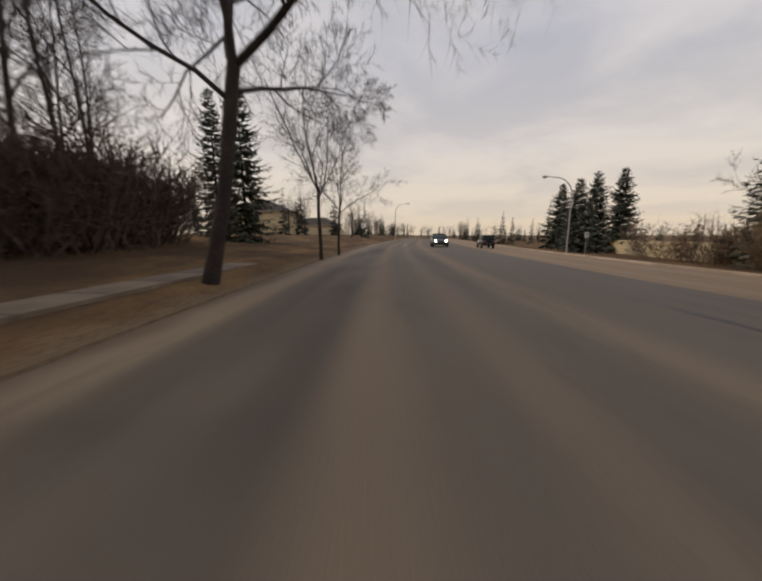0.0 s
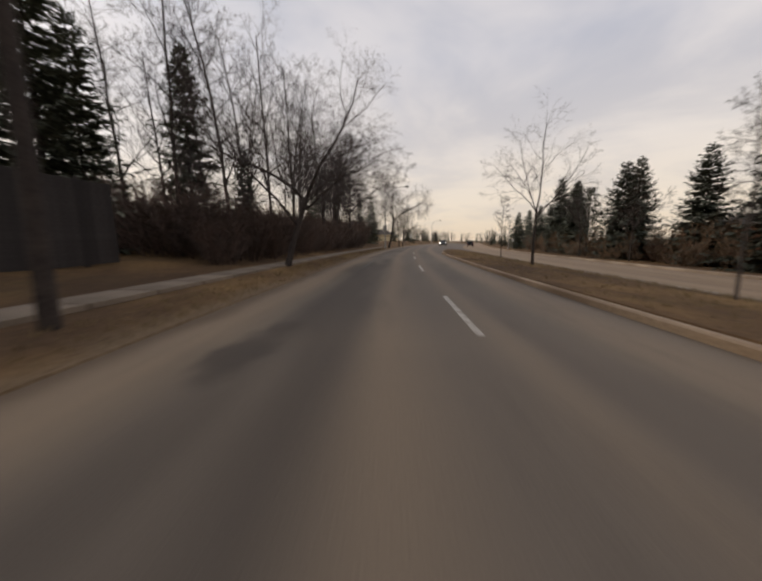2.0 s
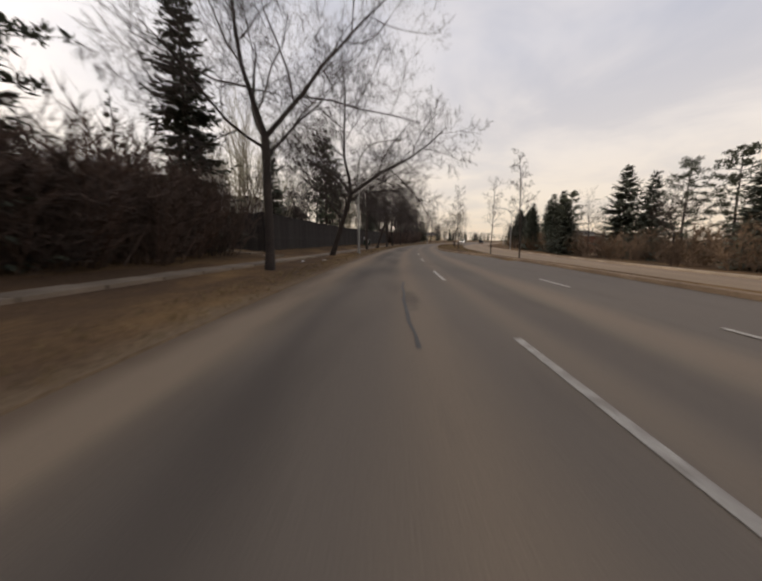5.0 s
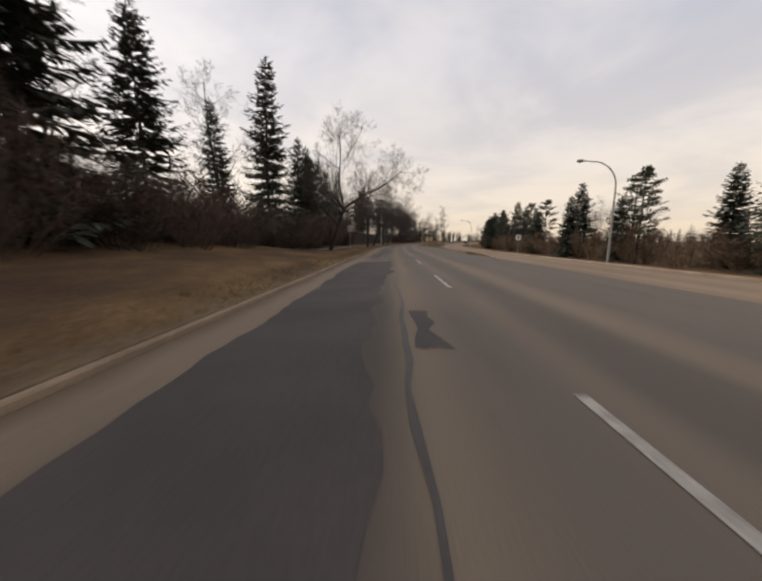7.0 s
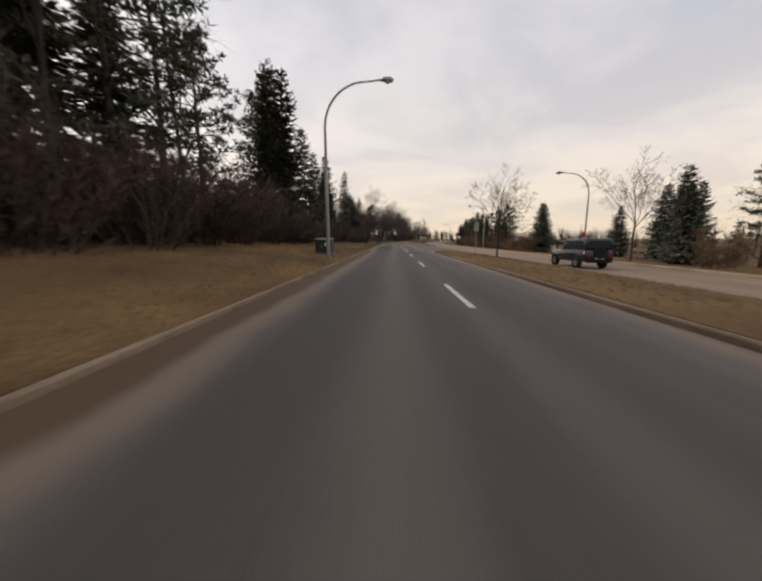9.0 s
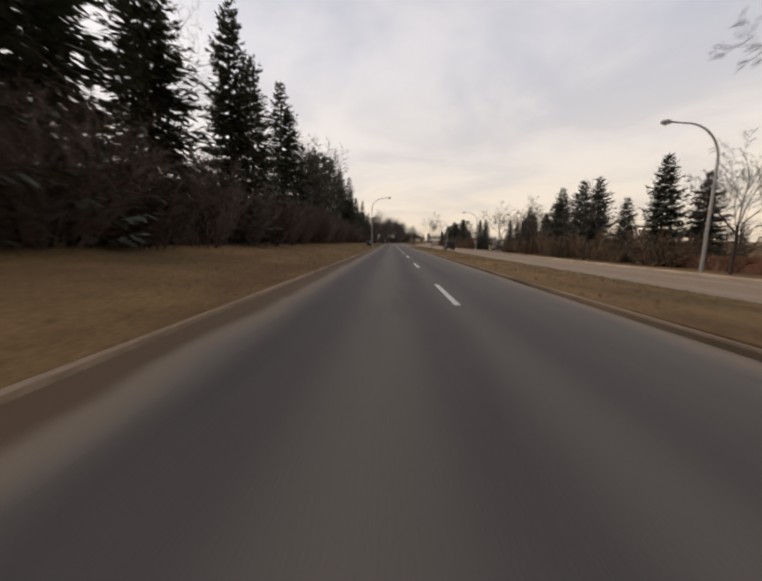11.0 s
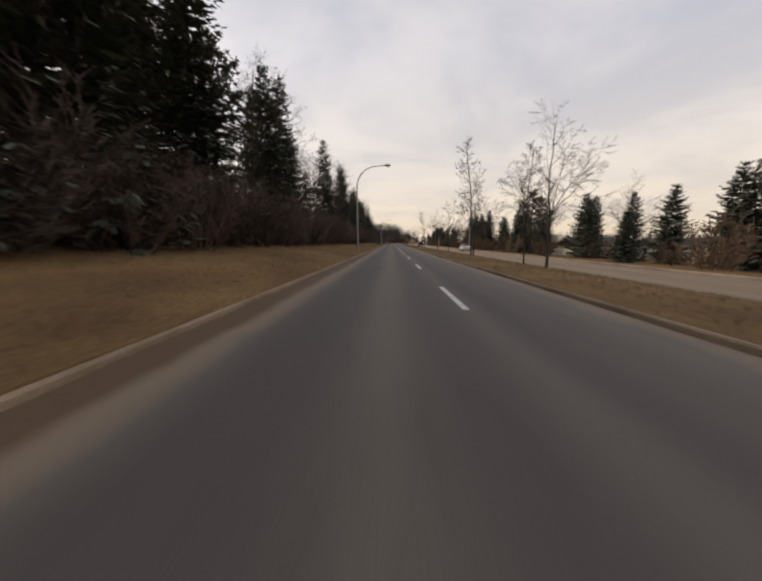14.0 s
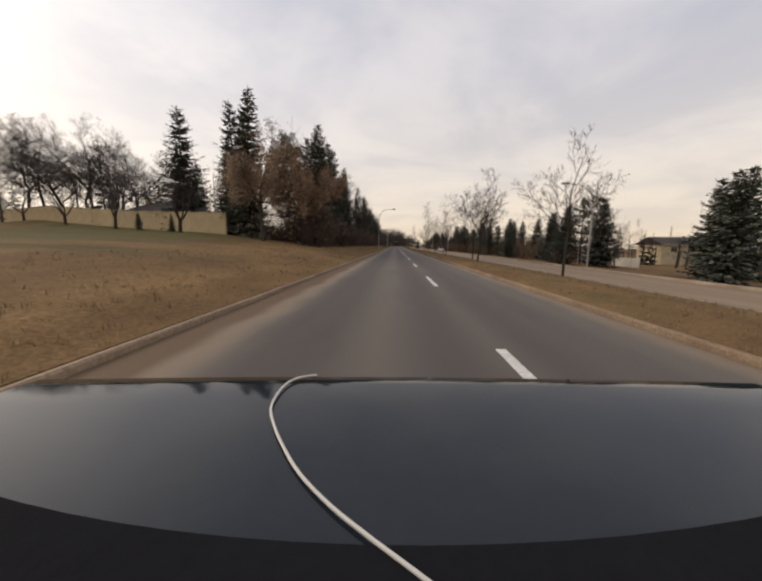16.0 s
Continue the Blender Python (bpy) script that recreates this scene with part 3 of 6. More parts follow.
GROUND_U = (-300, -200, -120, -80, -60, -50, -42, -36, -30, -26, -23, -20, -17, -14, -12, -10.5, -9, -8, -7, -6, -5, -4.4, -3.8, -3.4, -3.22, -3.15,
            4.05, 4.1, 4.22, 5, 5.25, 5.5, 6, 7.3, 7.5, 8, 9, 9.7, 10.0, 10.2, 17.0, 17.2, 17.6, 18.5, 20, 22, 25, 30, 36, 44, 60, 90, 140, 220, 300)
ground = ribbon("ground", lambda s: GROUND_U, land_under, S0, S1, M_GRASS, 1.25, "dry brown autumn grass with tan and greenish patches", "ground")
# the plain beyond, same sheet
bm = bmesh.new(); bm.from_mesh(ground.data)
ring = [bm.verts.new(p) for p in ((-2500, -2500, -2.6), (2500, -2500, -2.6), (2500, 2500, -2.6), (-2500, 2500, -2.6))]
bm.faces.new(ring); bm.to_mesh(ground.data); bm.free()

CROSSING = ((4.2, -0.03), (6.5, -0.10), (8.5, -0.30), (10.2, -0.49))
CROWN = lambda s, u: 0.02 - 0.004 * (u - 0.6) ** 2
road = ribbon("road_dark_asphalt", lambda s: (CURB_W + 0.02, -2.1, -1, 0, 1.3, 2.5, 3.4, CURB_E - 0.02), CROWN, S0, -47.2, M_ASPHALT, 4, "dark grey asphalt roadway with lighter worn wheel tracks", "road")
road_old = ribbon("road_worn_pavement", lambda s: (CURB_W - (0.30 if s > -16 else -0.02), -2.1, -1, 0, 1.3, 2.5, 3.4) + (tuple(3.4 + (bay(s) - 3.4) * k / 4 for k in (1, 2, 3, 4)) if -8 < s < 115.5 else (4.8, 6.5, 8.5, 10.2)), lambda s, u: CROWN(s, min(u, 4.2)) if u < 4.2 or -8 < s < 115.5 else lerp_table(CROSSING, u), -47.2, 230, M_OLD, 2.5,
                  "worn brownish pavement with dark patched streaks and sandy edges", "road")
ribbon("road_crossing_apron", lambda s: (3.98, 5, 6.5, 8.5, 10.22), lambda s, u: lerp_table(CROSSING, max(u, 4.2)) + 0.004, -51.6, -47.0, M_ASPHALT, 2.3, "dark asphalt at the crossing", "road")
ribbon("road_far_side", lambda s: (10.22, 12, 13.5, 15, 16.88), lambda s, u: -0.50 - 0.02 * (u - 10.2), S0, 330, M_FARROAD, 4, "dusty light brown carriageway beyond the grass median", "road")


def strip_object(name, spans, u0, u1, z0, z1, material, label):
    b = Build()
    for a, c in spans:
        solid_strip(b, u0, u1, z0, z1, a, c)
    return tagged(part(name, b, material), label, name, kind="structure")


strip_object("kerb_west", [(S0, -14.0)], CURB_W - 0.10, CURB_W - 0.01, -0.2, 0.055, M_KERBDIRT, "weathered concrete kerb along the grass verge")
strip_object("kerb_median", [(S0, -51.5)], CURB_E + 0.01, CURB_E + 0.12, -0.2, 0.075, M_KERBDIRT, "pale concrete kerb along the grass median")
strip_object("kerb_median_bay", [(-8, 114.5)], lambda s: bay(s), lambda s: bay(s) + 0.17, lambda s: -0.2, lambda s: 0.11, M_KERBDIRT, "pale concrete kerb along the grass median")
strip_object("kerb_far_west", [(S0, -51), (-8, 114.5)], 10.04, 10.21, -0.9, -0.40, M_CONCRETE, "pale kerb on the far edge of the grass median")
strip_object("kerb_far_east", [(S0, 330)], 16.9, 17.08, -1.0, -0.48, M_PALEKERB, "pale concrete kerb beyond the far carriageway")


def nose(name, s, away, middle=7.1, half=2.95):
    """The rounded end of the median: turf inside a low kerb."""
    b, k_ = Build(), Build()
    n, rows_n = 21, 6
    rim, plan = [], []
    for k in range(n):
        g = math.pi * k / (n - 1)
        u = middle - half * math.cos(g)
        rim.append((s + away * 2.6 * math.sin(g), u, land_under(s - 2.0, min(max(u, middle - half + 0.45), 9.9)) + 0.02))
    for r in range(rows_n):
        for a, u, z in rim:
            f = r / (rows_n - 1)
            b.v.append(at(s - 1.6 + (a - s + 1.6) * f, u, z + (-0.06 if r == 0 else 0.004) - 0.05 * f * f))
            plan.append((u, s))
    b.f += [(r * n + k, r * n + k + 1, r * n + n + k + 1, r * n + n + k) for r in range(rows_n - 1) for k in range(n - 1)]
    for lift, grow in ((0.0, -0.03), (0.0, 0.09), (-0.4, 0.10)):
        for k, (a, u, z) in enumerate(rim):
            g = math.pi * k / (n - 1)
            k_.v.append(at(a + away * grow * math.sin(g), u - grow * math.cos(g), z - 0.035 + lift))
    k_.f += [(r * n + k, r * n + k + 1, r * n + n + k + 1, r * n + n + k) for r in range(2) for k in range(n - 1)]
    top = tagged(part(name, b, M_GRASS), "dry grass on the rounded end of the median", "ground", kind="structure")
    part("kerb", k_, M_KERBDIRT, top)
    layer = top.data.uv_layers.new(name="UVMap")
    layer.data.foreach_set("uv", [c for poly in top.data.polygons for vi in poly.vertices for c in plan[vi]])


nose("median_end_south", -51.4, 1)
nose("median_end_north", 114.5, 1, 7.6, 2.5)


# lane dashes, each a part of its road
def dash_mesh(half, material):
    b = Build()
    b.box(-half, half, -1.5, 1.5, 0.0, 0.006)
    return b.mesh("lane_dash", material)


DASH, DASH_WORN = dash_mesh(0.062, M_PAINT), dash_mesh(0.052, M_PAINT_WORN)


def dash(s, u, z, parent):
    ob = new("lane_dash", DASH_WORN if parent is road_old else DASH)
    ob.parent = parent
    ob.matrix_basis = put(s, u, z)


for k in range(-36, 26):
    s = 9 * k + 4.9
    if 108 < s < 152:      # none across the junction
        continue
    dash(s, 1.3, CROWN(s, 1.3) + 0.002, road if s < -47.2 else road_old)
for s in (0.3, 6.2, 12.2):
    dash(s, 4.5, -0.02, road_old)
    road_old.children[-1].scale = (1, 0.6, 1)


# tar seams and patches in the old pavement
def seam(name, s0, s1, u, wander, width, seed, parent):
    b = Build()
    rng = random.Random(seed)
    n = int((s1 - s0) / 0.6)
    o = 0
    uu = u
    pts = []
    for i in range(n + 1):
        s = s0 + (s1 - s0) * i / n
        uu += rng.uniform(-wander, wander) + (u - uu) * 0.12
        w = width * rng.uniform(0.5, 1.3)
        z = (CROWN(s, uu) if u < 4.2 else lerp_table(CROSSING, uu)) + 0.006
        pts += [at(s, uu - w, z), at(s, uu + w, z)]
    b.add(pts, [(2 * i, 2 * i + 1, 2 * i + 3, 2 * i + 2) for i in range(n)])
    return part(name, b, M_TAR, parent, "dark sealed crack")


seam("tar_seam", -47, -30, -0.05, 0.05, 0.03, 5, road_old)
seam("tar_seam", 6, 12, 0.0, 0.05, 0.03, 6, road_old)
seam("tar_seam", 51.3, 61.2, -0.48, 0.05, 0.04, 7, road_old)
seam("tar_seam", 60.6, 72.0, -0.70, 0.06, 0.045, 8, road_old)
seam("tar_seam", 98.0, 103.5, -1.10, 0.05, 0.04, 9, road_old)
seam("tar_seam", 117, 150, 5.6, 0.05, 0.10, 12, road_old)
seam("tar_seam", 117, 140, 8.0, 0.05, 0.035, 13, road_old)
seam("tar_seam", 86.5, 92.0, -1.45, 0.06, 0.05, 10, road_old)


def patch(s0, s1, u0, u1, seed, parent):
    """A dark patch with a ragged rim."""
    rng = random.Random(seed)
    plan = []
    n, m = max(4, int((s1 - s0) / 0.35)), 8
    drift = 0.0
    for k in range(n):
        drift = drift * 0.8 + rng.uniform(-0.12, 0.12)
        plan.append((s0 + (s1 - s0) * k / n, u1 + drift))
    plan += [(s1 + rng.uniform(-0.1, 0.1), u1 + (u0 - u1) * k / m) for k in range(m)]
    for k in range(n):
        drift = drift * 0.8 + rng.uniform(-0.06, 0.06)
        plan.append((s1 + (s0 - s1) * k / n, u0 + drift))
    plan += [(s0 + rng.uniform(-0.05, 0.05), u0 + (u1 - u0) * k / m) for k in range(m)]
    bm = bmesh.new()
    ring = [bm.verts.new(at(s, u, CROWN(s, u) + 0.005)) for s, u in plan]
    edges = [bm.edges.new((ring[k - 1], ring[k])) for k in range(len(ring))]
    bmesh.ops.triangle_fill(bm, edges=edges, use_beauty=True, use_dissolve=False, normal=(0, 0, 1))
    me = bpy.data.meshes.new("asphalt_patch")
    bm.to_mesh(me); bm.free()
    me.materials.append(M_PATCH)
    layer = me.uv_layers.new(name="UVMap")
    layer.data.foreach_set("uv", [c for poly in me.polygons for vi in poly.vertices for c in (plan[vi][1], plan[vi][0])])
    part("asphalt_patch", me, M_PATCH, parent, "darker asphalt patch")


for n_, (a, c, d, e_) in enumerate(((-47.2, -22, -2.25, -0.35), (-44.2, -41.6, -0.02, 0.62), (-37.5, -35.5, 0.05, 0.4))):
    patch(a, c, d, e_, n_ + 20, road_old)


# ---- footway on the west side: single slabs ----
def walk_u(s):
    return lerp_table(((-12, -7.4), (8, -6.7), (26, -5.6), (40, -5.4), (72, -5.4), (90, -5.0), (130, -4.9), (200, -4.9)), s)


def slab_mesh():
    b = Build()
    b.box(-0.52, 0.52, -0.735, 0.735, -0.10, 0.0)
    return b.mesh("slab", M_SLAB, bevel=0.012)


SLAB = slab_mesh()
footway = thing("footway", "pale concrete footway of square slabs beside the road", "pavement", kind="structure")
for k in range(96):
    s = -11.5 + 1.5 * k
    ob = new("slab", SLAB)
    ob.parent = footway
    ob.matrix_basis = put(s, walk_u(s), land(s, walk_u(s)) + 0.045, turn=math.degrees(-(walk_u(s + 1) - walk_u(s - 1)) / 2))
side_path = thing("side_path", "concrete path that branches off to the houses", "pavement", kind="structure")
for k in range(9):
    s, u = 20.2 + 0.42 * k, -7.6 - 1.42 * k
    ob = new("slab", SLAB)
    ob.parent = side_path
    ob.matrix_basis = put(s, u, land(s, u) + 0.035, turn=74)

# cross street at the north end, west side
ribbon("road_side_street", lambda s: (-60, -40, -25, -14, -8, CURB_W - 0.2), lambda s, u: 0.01 + 0.02 * max(0, -u - 3), 152, 164, M_OLD, 3, "worn pavement of the side street mouth", "road")


# ---- plants ----
def bent(p, d, length, bits, wobble, rise, rng):
    pts = [p.copy()]
    d = d.normalized()
    for _ in range(bits):
        d = (d + Vector((rng.uniform(-1, 1), rng.uniform(-1, 1), rng.uniform(-1, 1))) * wobble + Vector((0, 0, rise))).normalized()
        p = p + d * (length / bits)
        pts.append(p.copy())
    return pts, d


def aside(d, angle, turn):
    x = d.cross(Vector((0.2, 0.3, 0.93)))
    if x.length < 1e-4:
        x = Vector((1, 0, 0))
    x.normalize()
    y = d.cross(x)
    return (d * math.cos(angle) + (x * math.cos(turn) + y * math.sin(turn)) * math.sin(angle)).normalized()


def along(pts, k):
    x = k * (len(pts) - 1)
    i = min(int(x), len(pts) - 2)
    return pts[i].lerp(pts[i + 1], x - i), (pts[i + 1] - pts[i]).normalized()


def strip(b, pts, radii):
    """A thin twig as a flat tapering strip."""
    o = len(b.v)
    side = (pts[-1] - pts[0]).orthogonal().normalized()
    for p, r in zip(pts, radii):
        b.v += [p - side * r, p + side * r]
    b.f += [(o + 2 * i, o + 2 * i + 1, o + 2 * i + 3, o + 2 * i + 2) for i in range(len(pts) - 1)]


def sliver(b, p, way, length, width):
    """The finest twigs: one tapering blade."""
    across = way.orthogonal().normalized()
    b.add([p - across * width, p + across * width, p + way * length], ((0, 1, 2),))


def branch_out(wood, twigs, p, d, length, r, level, plan, rng):
    """One branch and all that grows from it. plan: per level (children, length ratio, angle, rise, first place); the last level's first number is the twigs' width."""
    children, ratio, angle, rise, first = plan[level]
    if level + 1 == len(plan) and level > 2:
        sliver(twigs, p, (d.normalized() + Vector((0, 0, rise))).normalized(), length, children)
        return
    bits = (7, 6, 4, 2, 2)[min(level, 4)]
    pts, _ = bent(p, d, length, bits, (0.07, 0.20, 0.26, 0.28, 0.3)[min(level, 4)], rise, rng)
    tip = max(0.004, r * (0.26 if level < 2 else 0.4))
    radii = [r + (tip - r) * i / bits for i in range(bits + 1)]
    if level < 3:
        (wood if level < 2 else twigs).tube(pts, radii, (7, 5, 3)[level])
    else:
        strip(twigs, pts, radii)
    if level + 1 >= len(plan):
        return
    turn = rng.uniform(0, 6.3)
    for c in range(children):
        k = first + (1 - first) * (c + rng.uniform(0.2, 0.9)) / children
        q, w = along(pts, min(k, 0.99))
        turn += 2.4 + rng.uniform(-0.5, 0.5)
        size = length * ratio * rng.uniform(0.7, 1.15) * (1.1 - 0.5 * (k - first) / (1 - first + 1e-6))
        thick = max(0.004, (r + (tip - r) * k) * rng.uniform(0.45, 0.65))
        branch_out(wood, twigs, q, aside(w, radians(angle * rng.uniform(0.75, 1.2)), turn), size, thick, level + 1, plan, rng)


def bare_tree(name, seed, height, r, style, lean=(0, 0), label="", bark=None, twig=None):
    """Leafless tree 'height' metres high: trunk with limbs, and a crown of twigs."""
    rng = random.Random(seed)
    wood, twigs, stems = Build(), Build(), []
    up = Vector((lean[0], lean[1], 1)).normalized()
    if style == "elm":       # bole that parts into two or three crooked leaders with wide limbs
        bole = height * rng.uniform(0.34, 0.41)
        pts, d = bent(Vector((0, 0, -0.1)), up, bole, 5, 0.05, 0.0, rng)
        wood.tube(pts, [r * 1.3, r * 1.06, r * 1.0, r * 0.97, r * 0.95, r * 0.9], 9)
        plan = ((0, 0, 0, 0, 0), (8, 0.60, 50, 0.0, 0.18), (7, 0.60, 50, 0.0, 0.12), (7, 0.58, 46, 0.0, 0.12), (9, 0.66, 42, 0.0, 0.08), (0.0075, 0, 0, -0.03, 0))
        if abs(lean[0]) > 0.25:    # second limb, low on the far side of a leaning trunk
            branch_out(wood, twigs, pts[3], Vector((-0.8, 0.1, 1)).normalized(), height * 0.46, r * 0.55, 1, plan, rng)
        g0 = rng.uniform(-0.4, 0.4)
        for k in range(3):
            g = g0 + 2 * math.pi * (k + rng.uniform(-0.15, 0.15)) / 3
            out = Vector((math.cos(g), math.sin(g), 0)) * (0.28 if k == 2 else rng.uniform(0.8, 1.2)) + d
            branch_out(wood, twigs, pts[-1] - d * rng.uniform(0, 0.25), out.normalized(), height * rng.uniform(0.50, 0.58), r * rng.uniform(0.60, 0.72), 1, plan, rng)
        for k in range(2):         # wide limbs off the upper bole
            g = g0 + 1.0 + 3.1 * k + rng.uniform(-0.3, 0.3)
            q, w = along(pts, rng.uniform(0.80, 0.97))
            branch_out(wood, twigs, q, (Vector((math.cos(g), math.sin(g), 0)) * rng.uniform(1.2, 2.0) + d).normalized(), height * rng.uniform(0.36, 0.44), r * rng.uniform(0.38, 0.48), 1, plan, rng)
    elif style == "forest":  # tall thin trunk, short ascending branches
        plan = ((16, 0.27, 46, 0.02, 0.26), (6, 0.54, 42, 0.05, 0.18), (5, 0.55, 40, 0.03, 0.12), (6, 0.66, 40, 0.03, 0.08), (0.0085, 0, 0, 0.05, 0))
        branch_out(wood, twigs, Vector((0, 0, -0.1)), up, height, r, 0, plan, rng)
    elif style == "young":   # slim street tree, narrow crown of short level branches
        plan = ((20, 0.19, 56, 0.03, 0.34), (6, 0.46, 42, 0.04, 0.15), (5, 0.52, 40, 0.03, 0.1), (5, 0.6, 40, 0.0, 0.1), (0.0085, 0, 0, 0, 0))
        branch_out(wood, twigs, Vector((0, 0, -0.1)), up, height, r, 0, plan, rng)
    elif style == "round":   # slim bole, a few wide limbs round a leader
        plan = ((0, 0, 0, 0, 0), (8, 0.50, 42, 0.04, 0.2), (6, 0.55, 42, 0.02, 0.15), (8, 0.60, 42, 0.0, 0.1), (0.0105, 0, 0, 0, 0))
        bole = height * 0.38
        pts, d = bent(Vector((0, 0, -0.1)), up, bole, 3, 0.05, 0, rng)
        wood.tube(pts, [r * 1.2, r, r * 0.92, r * 0.85], 8)
        branch_out(wood, twigs, pts[-1], (d + Vector((rng.uniform(-.12, .12), rng.uniform(-.12, .12), 0))).normalized(), height * 0.60, r * 0.6, 1, plan, rng)
        for k in range(5):
            g = 2 * math.pi * (k + rng.uniform(-0.3, 0.3)) / 5
            q, w = along(pts, rng.uniform(0.84, 0.99))
            branch_out(wood, twigs, q, (Vector((math.cos(g), math.sin(g), 0)) * rng.uniform(0.45, 1.2) + d).normalized(), height * rng.uniform(0.38, 0.54), r * rng.uniform(0.34, 0.44), 1, plan, rng)
    elif style == "forked":  # thick low bole that parts at once into stout limbs
        plan = ((0, 0, 0, 0, 0), (7, 0.50, 40, 0.06, 0.25), (6, 0.55, 42, 0.03, 0.15), (7, 0.60, 42, 0.0, 0.1), (0.0105, 0, 0, 0, 0))
        pts, d = bent(Vector((0, 0, -0.1)), up, height * 0.2, 3, 0.05, 0, rng)
        wood.tube(pts, [r * 1.25, r * 1.05, r, r * 0.95], 8)
        for k in range(4):
            g = 2 * math.pi * (k + rng.uniform(-0.3, 0.3)) / 4
            branch_out(wood, twigs, pts[-1] - d * 0.1, (Vector((math.cos(g), math.sin(g), 0)) * rng.uniform(0.4, 0.9) + d).normalized(), height * rng.uniform(0.6, 0.8), r * rng.uniform(0.5, 0.65), 1, plan, rng)
    else:                    # fan: many stems from the ground
        plan = ((0, 0, 0, 0, 0), (8, 0.34, 24, 0.10, 0.25), (6, 0.5, 26, 0.08, 0.1), (6, 0.5, 30, 0.05, 0.1), (0.009, 0, 0, 0, 0))
        for k in range(9):
            g = 2 * math.pi * (k + rng.uniform(-0.3, 0.3)) / 9
            out = Vector((math.cos(g), math.sin(g), 0)) * rng.uniform(0.12, 0.42) + Vector((0, 0, 1))
            stem = Build()
            stems.append(stem)
            branch_out(stem, twigs, Vector((math.cos(g) * 0.25, math.sin(g) * 0.25, -0.1)), out.normalized(), height * rng.uniform(0.8, 1.0), r * rng.uniform(0.4, 0.6), 1, plan, rng)
    ob = thing(name, label, "tree")
    for stem in stems:
        part("stem", stem, bark or M_BARK, ob, smooth=True)
    if wood.v:
        part("trunk", wood, bark or M_BARK, ob, smooth=True)
    part("crown", twigs, twig or M_TWIG, ob)
    return ob


def diamond(b, p, way, across, length, width):
    q = p + way * (length * 0.45)
    b.add([p, q + across * width, p + way * length, q - across * width], ((0, 1, 2, 3),))


def spruce(name, seed, height, spread, gap, sprays, label, bare=0.04, wide=(0.17, 0.26), foliage=None):
    """Conifer: whorls of drooping branches, each a stem with flat sprays of needles."""
    rng = random.Random(seed)
    wood, needles = Build(), Build()
    r = height * 0.012
    pts, _ = bent(Vector((0, 0, -0.1)), Vector((0, 0, 1)), height, 8, 0.012, 0, rng)
    wood.tube(pts, [r * (1.15 - 1.1 * i / 8) for i in range(9)], 7)
    z = height * bare
    turn = 0.0
    while z < height * 0.985:
        k = z / height
        reach = spread * (1 - k) ** 0.66 * rng.uniform(0.76, 1.16) + 0.08
        if k < 0.12:
            reach *= 0.75 + 2.0 * k
        count = 8 if k < 0.6 else 6
        for c in range(count):
            turn += 2 * math.pi / count + rng.uniform(-0.3, 0.3)
            out = Vector((math.cos(turn), math.sin(turn), 0))
            size = reach * rng.uniform(0.58, 1.22)
            droop = -0.34 + 0.72 * k + rng.uniform(-0.12, 0.12)
            p0, _ = along(pts, min(0.995, k + rng.uniform(-0.012, 0.012)))
            p0 = p0 + Vector((0, 0, rng.uniform(-0.1, 0.1)))
            w0 = (out + Vector((0, 0, droop))).normalized()
            w1 = (out + Vector((0, 0, droop + 0.42))).normalized()
            mid = p0 + w0 * (size * 0.62)
            end = mid + w1 * (size * 0.38)
            strip(wood, [p0, mid, end], [0.022, 0.014, 0.005])
            side = out.cross(Vector((0, 0, 1)))
            n = max(4, int(sprays * size / spread) + 3)
            for i in range(n):
                f = 0.12 + 0.88 * (i + rng.random()) / n
                q = p0.lerp(mid, f / 0.62) if f < 0.62 else mid.lerp(end, (f - 0.62) / 0.38)
                lean_ = rng.choice((-1, 1)) * rng.uniform(0.25, 1.0)
                way = (out * rng.uniform(0.5, 1.0) + side * lean_ + Vector((0, 0, droop * 0.7 + rng.uniform(-0.55, 0.18)))).normalized()
                ln = (0.24 + 0.28 * size * (1.1 - f)) * rng.uniform(0.8, 1.25)
                ln = min(ln, 0.66)
                diamond(needles, q, way, way.cross(Vector((rng.uniform(-.4, .4), rng.uniform(-.4, .4), 1))).normalized(), ln, ln * rng.uniform(*wide))
            diamond(needles, end - w1 * 0.12, w1, side, 0.34, 0.05)
            for f in (0.10, 0.24, 0.38, 0.52):     # thick growth near the trunk
                way = (out + side * rng.uniform(-0.7, 0.7) + Vector((0, 0, droop - rng.uniform(0.0, 0.5)))).normalized()
                diamond(needles, p0.lerp(mid, f), way, (side + Vector((0, 0, rng.uniform(-1.2, 1.2)))).normalized(), size * 0.36, min(0.12, size * 0.08))
        z += gap * (0.75 + 0.5 * rng.random()) * (1 - 0.35 * k)
    diamond(needles, Vector(pts[-1]) - Vector((0, 0, 0.5)), Vector((0, 0, 1)), Vector((1, 0, 0)), 0.75, 0.06)
    diamond(needles, Vector(pts[-1]) - Vector((0, 0, 0.5)), Vector((0, 0, 1)), Vector((0, 1, 0)), 0.75, 0.06)
    ob = thing(name, label, "tree")
    part("trunk", wood, M_BARK, ob, smooth=True)
    part("needles", needles, foliage or M_NEEDLE, ob)
    return ob


